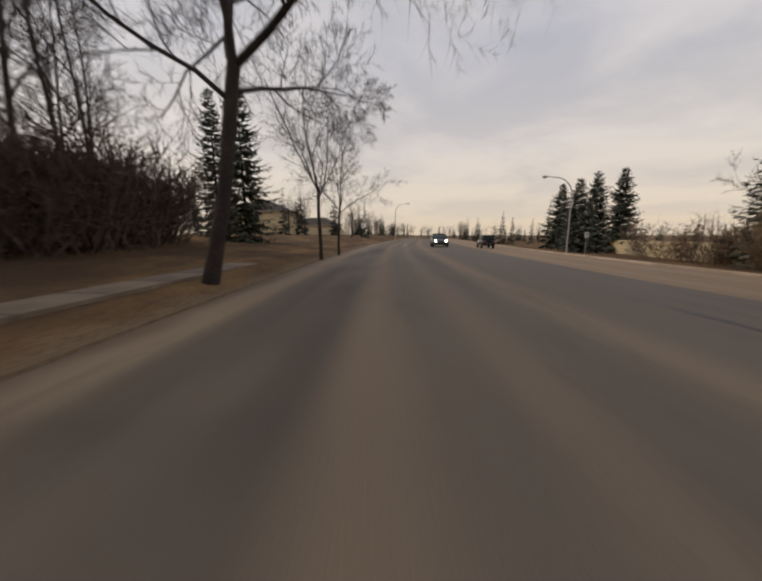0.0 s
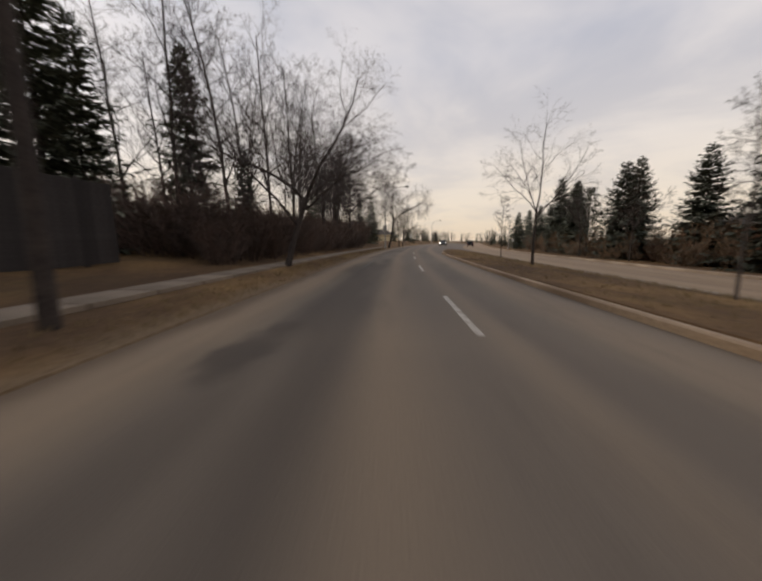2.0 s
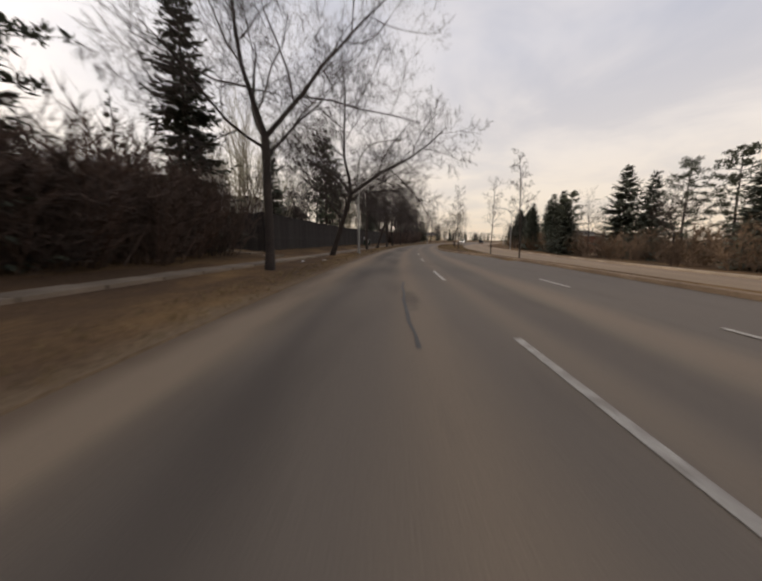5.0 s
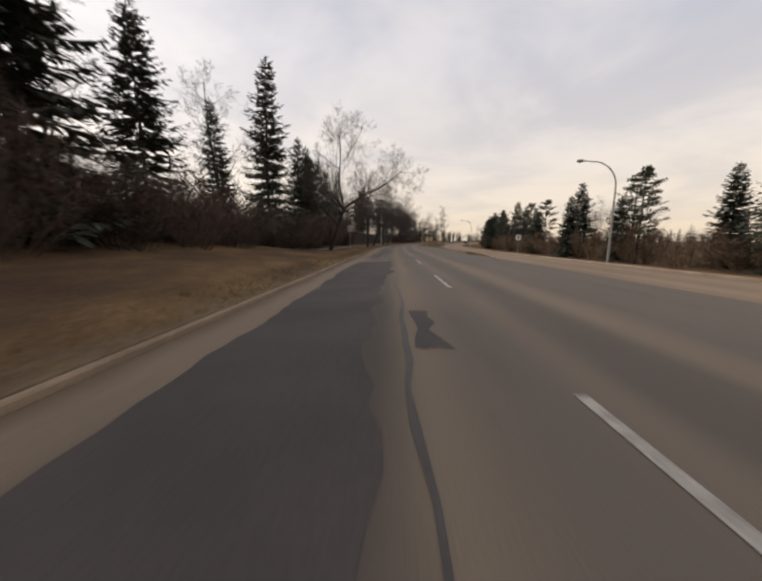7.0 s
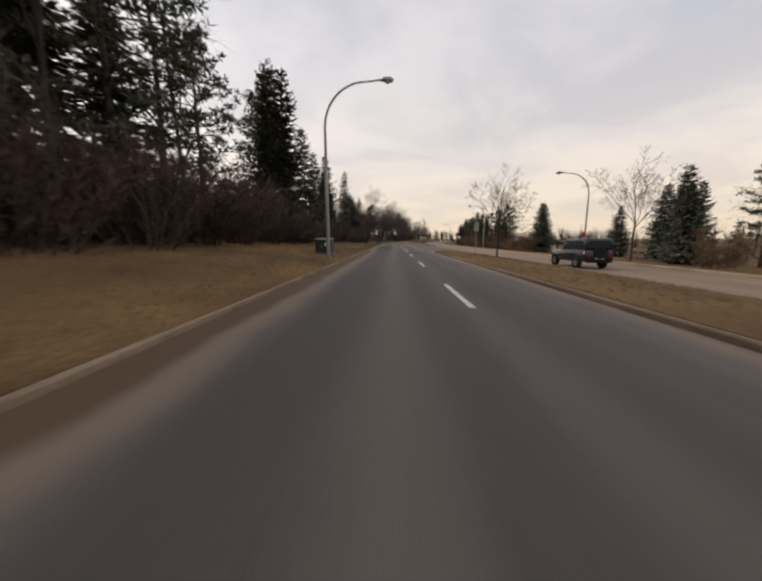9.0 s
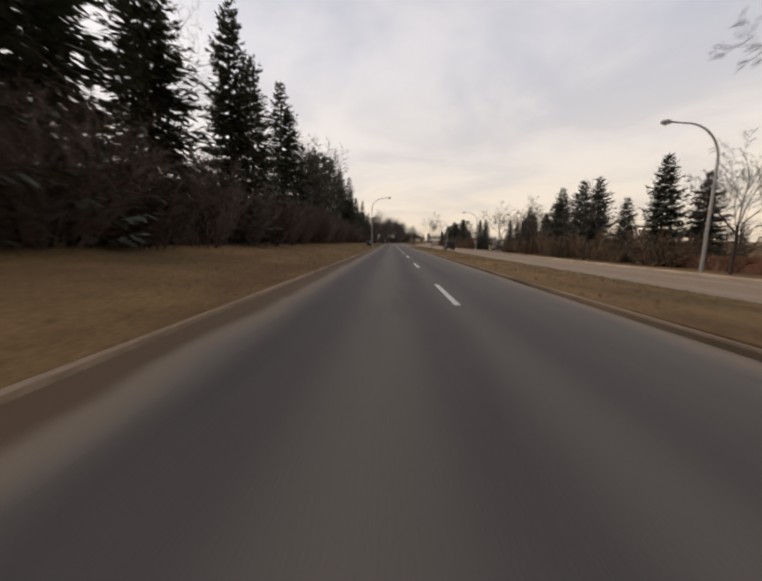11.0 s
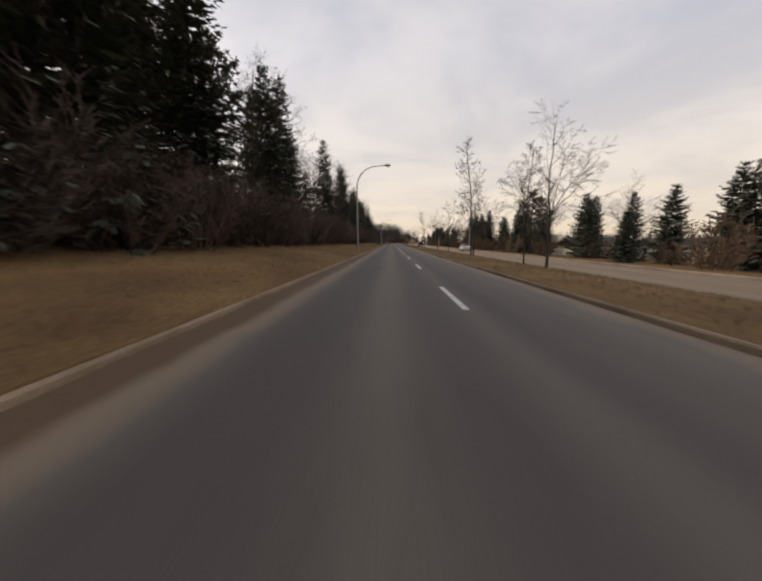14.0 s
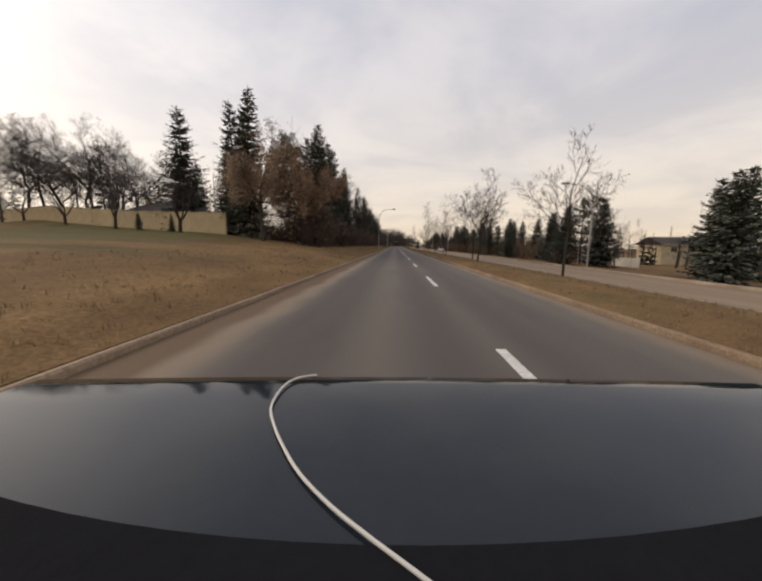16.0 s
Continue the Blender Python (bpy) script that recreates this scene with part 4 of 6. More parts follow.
def pine(name, seed, height, spread, label):
    """Conifer with a bare lower trunk and loose tufted clumps."""
    rng = random.Random(seed)
    wood, needles = Build(), Build()
    r = height * 0.013
    pts, _ = bent(Vector((0, 0, -0.1)), Vector((0, 0, 1)), height * 0.97, 8, 0.035, 0, rng)
    wood.tube(pts, [r * (1.15 - 1.0 * i / 8) for i in range(9)], 7)
    turn = 0.0
    n = 46
    for i in range(n):
        k = 0.26 + 0.74 * (i + rng.random()) / n
        turn += 2.4 + rng.uniform(-0.4, 0.4)
        p0, _ = along(pts, min(k, 0.995))
        reach = spread * (0.35 + 0.95 * math.sin(math.pi * min(1.0, (k - 0.10) / 0.95)) ** 0.8) * rng.uniform(0.55, 1.1) * (1.0 if k < 0.85 else 0.7)
        out = Vector((math.cos(turn), math.sin(turn), rng.uniform(-0.15, 0.35) + 0.5 * max(0, k - 0.6)))
        bp, d = bent(p0, out, reach, 3, 0.14, 0.04, rng)
        wood.tube(bp, [0.05, 0.035, 0.022, 0.01], 4)
        for j in range(6):
            q, w = along(bp, 0.35 + 0.65 * (j + rng.random()) / 6)
            q = q + Vector((rng.uniform(-1, 1), rng.uniform(-1, 1), rng.uniform(-0.5, 0.8))) * 0.28
            for _ in range(16):
                way = Vector((rng.uniform(-1, 1), rng.uniform(-1, 1), rng.uniform(-0.45, 1)))
                if way.length < 0.2:
                    continue
                way.normalize()
                ln = rng.uniform(0.25, 0.48)
                diamond(needles, q + way * 0.05, way, way.orthogonal().normalized(), ln, ln * 0.13)
    ob = thing(name, label, "tree")
    part("trunk", wood, M_BARK, ob, smooth=True)
    part("needles", needles, M_PINE, ob)
    return ob


def bramble(seed, height, stems, fine, wide):
    """A rounded thicket of fine upright stems, and its twigs."""
    rng = random.Random(seed)
    b, tw = Build(), Build()
    for k in range(stems):
        g, tilt = rng.uniform(0, 6.3), 0.85 * math.sqrt(rng.random())
        base = Vector((math.cos(g), math.sin(g), 0)) * (0.25 + 0.75 * tilt) * rng.uniform(0.5, 1.0)
        out = Vector((math.cos(g), math.sin(g), 0)) * tilt + Vector((0, 0, 1))
        ln = height * rng.uniform(0.74, 1.08) * (1 - 0.22 * tilt * tilt)
        pts, d = bent(base + Vector((0, 0, -0.08)), out, ln, 3, 0.13, 0.06, rng)
        strip(b, pts, [0.018, 0.014, 0.009, 0.004])
        for j in range(11):
            q, w = along(pts, 0.04 + 0.94 * (j + rng.random()) / 11)
            way = aside(w, radians(rng.uniform(20, 55)), rng.uniform(0, 6.3))
            way = (way + Vector((0, 0, 0.25))).normalized()
            size = ln * rng.uniform(0.18, 0.34)
            sliver(tw, q, way, size, wide)
            for _ in range(fine):
                w2 = aside(way, radians(rng.uniform(20, 55)), rng.uniform(0, 6.3))
                sliver(tw, q + way * size * rng.uniform(0.1, 0.9), w2, ln * rng.uniform(0.10, 0.24), wide)
    return b, tw


def shrub(name, seed, height, label, material):
    b, tw = bramble(seed, height, 32, 5, 0.012)
    ob = thing(name, label, "shrub")
    part("stem", b, material, ob)
    part("crown", tw, material, ob)
    return ob


def leafy_tree(name, seed, height, label):
    """Tree that has kept its withered brown leaves, hanging to the ground."""
    ob = bare_tree(name, seed, height, 0.17, "round", label=label)
    rng = random.Random(seed + 5)
    b = Build()
    crown = [c for c in ob.children if c.name.startswith("crown")][0]
    verts = crown.data.vertices
    for _ in range(18000):
        p = verts[rng.randrange(len(verts))].co.copy() + Vector((rng.uniform(-.3, .3), rng.uniform(-.3, .3), rng.uniform(-.9, .15)))
        p.z = max(0.35, p.z)
        way = Vector((rng.uniform(-.6, .6), rng.uniform(-.6, .6), -1)).normalized()
        ln = rng.uniform(0.06, 0.17)
        diamond(b, p, way, way.orthogonal().normalized(), ln, ln * 0.36)
    for _ in range(400):       # low skirt of leaves
        g, rr = rng.uniform(0, 6.3), height * 0.34 * math.sqrt(rng.random())
        p = Vector((math.cos(g) * rr, math.sin(g) * rr, rng.uniform(0.25, height * 0.5)))
        way = Vector((rng.uniform(-.6, .6), rng.uniform(-.6, .6), -1)).normalized()
        ln = rng.uniform(0.07, 0.16)
        diamond(b, p, way, way.orthogonal().normalized(), ln, ln * 0.36)
    part("leaves", b, M_LEAF, ob, "hanging withered brown leaves")
    return ob


class Kind:
    """Models of one kind of plant, each used first where it stands and then copied."""

    def __init__(self, makers):
        self.makers, self.first, self.n = makers, {}, 0

    def plant(self, s, u, height, label="", group="", turn=None, pick=None, z=None):
        i = self.n % len(self.makers) if pick is None else pick
        self.n += 1
        make, size = self.makers[i]
        m = put(s, u, (land_under(s, u) if z is None else z), (self.n * 137.5) % 360 if turn is None else turn, height / size)
        if i not in self.first:
            ob = make()
            ob.matrix_basis = m
            self.first[i] = ob
        else:
            ob = copy_thing(self.first[i], Matrix.Identity(4))
            ob.matrix_basis = m
        tagged(ob, label, group=group)
        return ob


L_SPRUCE = "dark green spruce with drooping branches beside shrubs"
SPRUCE = Kind([(lambda k=k: spruce("spruce_tree", 40 + k, 14.0, (2.9, 3.7, 2.7, 3.2)[k], 0.43, 22, L_SPRUCE, wide=(0.16, 0.25)), 14.0) for k in range(4)])
SPRUCE_FAR = Kind([(lambda k=k: spruce("spruce_tree", 60 + k, 11.0, (3.2, 2.7, 3.5)[k], 0.30, 20, L_SPRUCE, wide=(0.26, 0.40), foliage=M_HAZY_NEEDLE), 11.0) for k in range(3)])
PINE = Kind([(lambda k=k: pine("pine_tree", 80 + k, 14.0, (2.9, 2.5)[k], "dark pine with a bare lower trunk and tufted clumps"), 14.0) for k in range(2)])
ELM = Kind([(lambda k=k: bare_tree("elm_tree", (104, 101, 102, 103)[k], 12.0, 0.155, "elm", ((0.20, 0.0), (0.05, 0.02), (0.34, 0.0), (0.06, 0.03))[k], "leafless elm with dark bark and arching limbs"), 12.0) for k in range(4)])
FOREST = Kind([(lambda k=k: bare_tree("poplar_tree", 120 + k, 15.0, 0.125, "forest", (0.03 * (k - 1), 0.02), "tall leafless poplar with a thin grey-brown trunk"), 15.0) for k in range(4)])
YOUNG = Kind([(lambda k=k: bare_tree("street_tree", 140 + k, 8.0, 0.062, "young", (0.03 * (k - 1), 0.0), "slim leafless street tree in dry grass"), 8.0) for k in range(3)])
ROUND = Kind([(lambda k=k: bare_tree("ash_tree", 160 + k, 9.0, 0.085, "round", (0.05 * (k - 1), 0.0), "leafless ash tree with a rounded twiggy crown"), 9.0) for k in range(3)])
FORKED = Kind([(lambda k=k: bare_tree("forked_tree", 170 + k, 6.0, 0.17, "forked", (0.06 * (k - 1), 0.0), "low-forked leafless tree"), 6.0) for k in range(3)])
FAN = Kind([(lambda k=k: bare_tree("multi_stem_poplar", 180 + k, 13.0, 0.20, "fan", label="pale multi-stemmed leafless poplar", bark=M_PALEBARK, twig=M_PALETWIG), 13.0) for k in range(2)])
SHRUB = Kind([(lambda k=k: shrub("leafless_shrub", 200 + k, 2.6, "dense leafless reddish-brown shrub", M_SHRUB), 2.6) for k in range(4)])

# boulevard elms between road and footway
for s, u, h, turn, p in ((13.8, -4.8, 11.6, 20, 3), (24.9, -5.0, 13.0, 0, 2), (40.1, -4.7, 11.5, 200, 1), (48.8, -4.75, 12.0, 0, 2), (57.4, -4.4, 12.0, 60, 3), (67.0, -4.8, 11.5, 140, 1), (85.1, -4.6, 9.4, 62, 2), (127.9, -3.95, 12.5, 0, 0)):
    ELM.plant(s, u, h, "leafless elm leaning over the footway towards the road" if p == 2 else "leafless elm with dark bark on the strip beside the footway", "boulevard elms", turn=turn, pick=p)
for s, u, h, p in ((137.0, -3.2, 9.6, 2), (140.8, -2.95, 8.2, 1)):
    ROUND.plant(s, u, h, "leafless tree with dark bark on the strip beside the footway", "strip trees", turn=(0, 0, 40)[p], pick=p)
FOREST.plant(75.2, -4.3, 14.0, "tall leafless poplar on the strip beside the footway", "strip poplars")
ELM.plant(-148.6, -12.4, 13.0, "leafless elm among the roadside spruces", "row elms", turn=40, pick=3)
ELM.plant(-9.0, -6.5, 12.5, "leafless elm with dark bark on the grass verge", "boulevard elms", turn=0, pick=2)

# west side, north stretch: thicket of tall bare trees
for s, u, h, turn, p in ((117.6, -8.2, 13.5, 30, 1), (110.3, -8.2, 13.0, 200, 3), (105.0, -8.3, 14.5, 40, 3)):
    ELM.plant(s, u, h, "tall leafless elm with a dark trunk in the thicket", "thicket elms", turn=turn, pick=p)
for s, u, h in ((113.2, -9, 15.5), (106.5, -11.5, 16), (101.0, -10, 15), (97.5, -8.5, 14.5), (94.9, -9.2, 15), (99.0, -13.5, 16), (91.5, -10.6, 15.5),
                (89.4, -12.5, 15), (112.0, -13.5, 15.5), (116.5, -12, 14), (103.0, -15.5, 16), (95.0, -14.5, 15.5), (121.5, -11.2, 13.5), (124.5, -14, 13), (129.0, -14.5, 13), (132.0, -15.5, 13.5), (127.5, -18, 14),
                (134.5, -19, 13), (108.0, -18, 16), (92.0, -18, 15), (98.0, -20, 15.5), (119.0, -19, 15), (124.0, -11.6, 14), (126.4, -13.6, 13), (137.8, -17.3, 12.5), (133.2, -16, 14), (131.0, -11.8, 14.5), (134.0, -13.2, 14), (136.8, -14.6, 13.5), (140.5, -18.5, 13.5)):
    FOREST.plant(s, u, h, group="thicket poplars")
for s, u, h in ((147.0, -14.2, 11.6), (145.0, -10.9, 11.4), (170.0, -33.0, 6.5), (94.9, -15.5, 14.0), (83.8, -13.8, 12.6), (87.5, -16.0, 11.5), (110.5, -10.5, 8.5), (114.5, -13, 8), (80.6, -12.6, 13.5), (96.8, -12.2, 8.0)):
    SPRUCE.plant(s, u, h, "dark green spruce among bare trees", "north stretch spruces")
for s, u, h in ((80.5, -19.0, 14.0), (73.0, -17.0, 12.5), (74.6, -15.8, 12.0), (72.2, -18.4, 12.5), (34.6, -15.5, 13.5), (36.5, -18.5, 13.0), (52.0, -21, 12.0)):
    FAN.plant(s, u, h, "pale multi-stemmed leafless poplar behind the wooden fence", "pale poplars")
for s, u, h in ((67.8, -17.6, 14.8), (61.0, -15.8, 12.0), (55.3, -12.2, 10.5), (45.9, -11.3, 13.8), (12.0, -14.0, 13.0), (5.0, -12.0, 12.0)):
    PINE.plant(s, u, h, "dark pine behind the wooden fence", "fence pines")
for s, u, h in ((19.6, -11.4, 13.6), (50.5, -13.6, 8.0), (30.5, -11.5, 9.0), (8.0, -10.5, 11.0), (1.0, -11.0, 12.5)):
    SPRUCE.plant(s, u, h, "dark green spruce behind shrubs and fence", "fence spruces")
for s, u, h in ((59.5, -20.5, 11), (40.0, -13.0, 10), (66.0, -22.0, 11), (26.5, -16, 10), (57, -17, 12)):
    ROUND.plant(s, u, h, "leafless tree behind the wooden fence", "garden trees")

# west side, middle stretch
for s, u, h in ((-32.4, -10.3, 12.8), (-34.8, -11.8, 12.4), (-37.5, -9.8, 9.5), (-14.1, -10.6, 14.6), (-10.5, -9.2, 10.0), (-7.0, -8.8, 8.5), (-49.8, -12.4, 17.2), (-52.6, -11.4, 15.0), (-45.5, -10.2, 12.5), (-53.9, -9.9, 14.5), (-70.5, -14.5, 15.5), (-75.0, -13.0, 15.0), (-79.5, -13.5, 14.0), (-67.0, -13.8, 13.0), (-25, -12.5, 11), (-19, -12, 9.5)):
    SPRUCE.plant(s, u, h, "dark green spruce above leafless shrubs on the bank", "middle stretch spruces")
for s, u, h in ((-48.9, -12.5, 12.5), (-52.0, -12.8, 13.5), (-59.8, -13.8, 14.0), (-66.5, -12.0, 14.5), (-69.4, -12.0, 15.0), (-72.5, -13.5, 14.0), (-77.0, -11.5, 13.5)):
    PINE.plant(s, u, h, "dark pine on the grass bank", "bank pines")
for s, u, h in ((-62.5, -13.5, 17), (-74.0, -10.0, 14), (-79.4, -9.6, 13), (-82.5, -12.5, 14), (-86.0, -10.5, 13), (-16.5, -9.5, 9), (-22.0, -10.5, 9), (-28.5, -14, 11)):
    FOREST.plant(s, u, h, "tall leafless tree among the conifers", "bank bare trees")

# west side, south stretch: the long spruce row
for s, u, h in ((-92.0, -11.0, 14.0), (-97.5, -10.5, 14.5), (-102.5, -11.0, 14.0), (-108.4, -9.9, 14.0), (-113.0, -11.5, 15.0), (-118.5, -10.8, 15.5), (-123.5, -10.3, 16.0), (-121.9, -13.1, 15.6), (-127.0, -16.5, 13.5),
                (-138.8, -11.0, 16.0), (-137.5, -16.5, 17.5), (-154.6, -12.5, 17.8), (-155.8, -14.8, 16.2), (-162.9, -10.4, 14.6), (-168.5, -14.5, 15.5),
                (-173.2, -13.8, 19.0), (-171.4, -11.6, 17.0), (-176.5, -12.6, 16.0), (-180.5, -13.8, 16.0), (-193.5, -17.2, 17.0), (-185.0, -11.0, 16.6), (-180.0, -10.4, 15.5), (-189.1, -27.9, 15.8), (-187.0, -22.1, 17.8), (-190.5, -19.0, 15.0)):
    SPRUCE.plant(s, u, h, "tall dark spruce in a long roadside row", "roadside spruce row")
for s, u, h in ((-157.5, -13.0, 14.5), (-166.5, -13.2, 14.5), (-186.0, -15.0, 15.0), (-178.5, -16.5, 15.0)):
    PINE.plant(s, u, h, "dark pine at the end of the spruce row", "row pines")
for s, u, h in ((-107.0, -14.5, 14.5), (-129.4, -10.0, 13.0), (-132.6, -9.8, 12.5), (-134.6, -12.8, 14.0), (-127.0, -14.5, 14.0),  (-184.1, -13.5, 14.5), (-151.0, -18, 13), (-146.0, -16.5, 14.0), (-159.0, -11.2, 13.5), (-166.0, -10.8, 13.0), (-180.5, -11.6, 13.5), (-182.5, -15.5, 14), (-117, -14, 14), (-187.5, -18.5, 12)):
    FOREST.plant(s, u, h, "leafless tree between the roadside spruces", "row bare trees")

# shrub belt below the trees
for n_ in range(84):
    s = 84 + n_ * 0.62
    SHRUB.plant(s, -7.0 - (n_ % 4) * 1.5 - 0.5 * max(0.0, s - 116), (1.9 + 1.0 * ((n_ * 7) % 5) / 4 + 0.3 * (n_ % 4)), group="thicket shrubs")
for n_ in range(22):
    SHRUB.plant(129.5 + n_ * 0.5, -10.6 - (n_ % 4) * 1.9 - 0.12 * n_, 3.6 + 1.2 * ((n_ * 7) % 5) / 4, group="thicket shrubs")
for n_ in range(26):
    SHRUB.plant(4.5 + n_ * 0.56, -9.4 - (n_ % 4) * 0.9, 3.1 + 1.1 * ((n_ * 7) % 5) / 4, group="corner shrubs")
for n_ in range(58):
    s = -57 + n_ * 1.23
    if -21 < s < -17:
        continue
    SHRUB.plant(s, -8.6 - (n_ % 3) * 1.3, 2.3 + 1.0 * ((n_ * 5) % 7) / 6, group="bank shrubs")
for n_ in range(112):
    s = -196 + n_ * 1.25
    SHRUB.plant(s, -8.9 - (n_ % 3) * 1.1, 2.9 + 0.8 * ((n_ * 5) % 7) / 6 + 0.45 * (n_ % 3), group="row shrubs")


# undergrowth behind the roadside rows: thin dead stems too many to count
def undergrowth(name, spans, seed, count, label):
    rng = random.Random(seed)
    b = Build()
    for _ in range(count):
        s0, s1, u0, u1 = spans[rng.randrange(len(spans))]
        s, u = rng.uniform(s0, s1), rng.uniform(u0, u1)
        w = Vector((rng.uniform(-.7, .7), rng.uniform(-.7, .7), 1)).normalized()
        ln = rng.uniform(1.2, 3.6)
        p = at(s, u, land_under(s, u) + rng.uniform(-0.1, 0.5))
        sliver(b, p, w, ln, 0.03)
        for _ in range(2):
            q = p + w * ln * rng.uniform(0.2, 0.8)
            w2 = aside(w, radians(rng.uniform(25, 70)), rng.uniform(0, 6.3))
            sliver(b, q, w2, ln * rng.uniform(0.25, 0.5), 0.024)
    ob = thing(name, label, "undergrowth", kind="stuff")
    part("thicket", b, M_SHRUB, ob)


undergrowth("undergrowth", ((-188, -120, -24, -12), (-120, -50, -24, -12), (-50, 14, -22, -11.5), (86, 134, -24, -9)), 51, 22000, "tangled brown undergrowth beneath the roadside trees")

# withered-leaf trees at the end of the spruce row
WITHERED = Kind([(lambda: leafy_tree("withered_tree", 230, 9.5, "broad tree with hanging withered brown leaves"), 9.5)])
WITHERED.plant(-195.6, -10.4, 10.2, "broad tree with hanging withered brown leaves beside spruces", "withered trees")
WITHERED.plant(-198.6, -13.6, 10.5, "broad tree with hanging withered brown leaves beside spruces", "withered trees")
WITHERED.plant(-193.6, -9.4, 6.2, "broad tree with hanging withered brown leaves beside spruces", "withered trees")

# ---- east side: median trees, far spruces, shrubs ----
for n_, (s, u, h, p) in enumerate(((89.0, 7.4, 7.8, 1), (69.5, 7.5, 8.4, 0), (-53.5, 9.4, 7.6, 2), (-152.6, 9.8, 8.2, 1), (-171.4, 9.5, 8.6, 1), (-191.4, 9.6, 8.6, 2), (-202.4, 7.4, 7.4, 0), (-212.6, 9.7, 7.2, 1), (-123.9, 9.7, 7.6, 2))):
    ROUND.plant(s, u, h, "leafless tree with a rounded crown in the grass median", "median trees", pick=p)
for n_, (s, u, h) in enumerate(((78.5, 7.6, 4.6), (49.5, 6.9, 8.5), (41.5, 9.8, 8.5), (-162.0, 7.2, 10.2), (30.7, 9.8, 8.6), (-168.0, 9.5, 8.0), (-124.0, 7.0, 7.4), (-143.0, 8.5, 7.0), (100.0, 8.8, 5.0))):
    YOUNG.plant(s, u, h, "slim leafless street tree in the grass median", "median street trees")
for s, u, h in ((142.6, 28.5, 14.6), (142.8, 31.5, 14.3), (146.5, 29.6, 11.5), (130.8, 27.1, 11.8), (119.5, 30.5, 13.4), (116.0, 27.0, 12.0), (97.2, 27.6, 12.2), (86.8, 29.2, 12.0), (86.0, 32.0, 13.0), (83.5, 31.0, 13.6),
                (77.9, 27.7, 12.2), (55.5, 31.0, 13.4), (51.0, 32.0, 11.8), (90.0, 26.0, 10.0), (59.0, 24.5, 8.5), (106.0, 29.0, 11.5), (66.0, 25.0, 7.5), (168.4, 24.8, 10.0), (178.8, 32.0, 13.0), (175.3, 34.0, 13.0), (189.0, 30.5, 12.5)):
    SPRUCE_FAR.plant(s, u, h, "dark spruce beyond the far carriageway", "north far-side spruces")
for s, u, h in ((16.7, 31.2, 12.4), (-5.4, 35.5, 11.0), (-14.0, 30.9, 10.2), (-40.2, 37.0, 12.2), (9.0, 26.0, 9.0), (1.5, 28.5, 8.0), (-31.0, 42.0, 11.5), (-34.5, 44.0, 11.5), (-28.0, 47.0, 12.0), (-24, 40, 9.0),
                (-44.0, 34.0, 9.0), (24.0, 27.0, 8.0), (32.0, 29.0, 9.5), (-56.5, 36.0, 10.0), (-63.0, 33.5, 11.0), (-70.0, 30.0, 12.0), (-51.0, 28.0, 7.5)):
    SPRUCE_FAR.plant(s, u, h, "dark spruce beyond the far carriageway", "middle far-side spruces")
for s, u, h in ((-76.5, 29.7, 12.0), (-77.8, 31.5, 12.4), (-92.1, 29.6, 12.0), (-92.7, 33.5, 10.2), (-100.9, 34.7, 11.6), (-99.5, 38.1, 12.2), (-99.3, 41.4, 11.8), (-84.5, 31.0, 8.5), (-113.0, 31.0, 12.5), (-132.1, 34.6, 11.4),
                (-137.3, 32.3, 9.6), (-134.0, 35.0, 10.6), (-152.8, 27.2, 6.0), (-156.0, 36.0, 11.0), (-160.1, 33.4, 10.2), (-164.6, 34.6, 11.4), (-127.0, 30.0, 9.0), (-145.5, 33.0, 9.5), (-149.0, 35.5, 10.0), (-108.0, 29.0, 8.5),
                (-196.5, 36.0, 11.5), (-199.5, 39.5, 11.0), (-172.0, 29.0, 7.0), (-203.0, 33.0, 9.5), (-208.5, 22.6, 7.6), (-204.5, 25.5, 8.0), (-181.0, 26.0, 8.5), (-184.5, 29.0, 9.5)):
    SPRUCE_FAR.plant(s, u, h, "dark spruce beyond the far carriageway", "south far-side spruces")
for s, u, h in ((133.0, 30.0, 11.5), (71.8, 29.4, 12.0), (-3.9, 27.1, 10.6), (0.5, 29.5, 10.8), (-118.4, 31.0, 13.8), (-115.5, 34.0, 13.0), (-176.3, 31.0, 10.8), (-179.3, 31.4, 10.8), (44.0, 31.5, 12.0), (40.5, 34.0, 12.5), (-46.5, 40.5, 12.5)):
    PINE.plant(s, u, h, "dark pine beyond the far carriageway", "far-side pines")
for s, u, h in ((64.7, 30.2, 10.5), (-45.2, 27.4, 11.8), (-140.1, 24.0, 10.0), (110.0, 25.0, 9.5), (125.0, 26.0, 10.5), (150.0, 34.0, 12.0), (-66.0, 26.0, 10.0), (-72.0, 24.5, 9.0), (-80.0, 25.0, 9.0), (-87.0, 24.5, 9.0),
                (-104.0, 25.5, 9.5), (36.0, 25.5, 8.0), (-150.0, 29.5, 10.0), (-185.5, 27.0, 7.5), (-182.0, 33.0, 8.0), (5.0, 32.0, 9.0), (20.0, 35.0, 10.0), (-58.5, 29.0, 8.5)):
    ROUND.plant(s, u, h, "leafless tree with a twiggy crown beyond the far carriageway", "far-side bare trees")
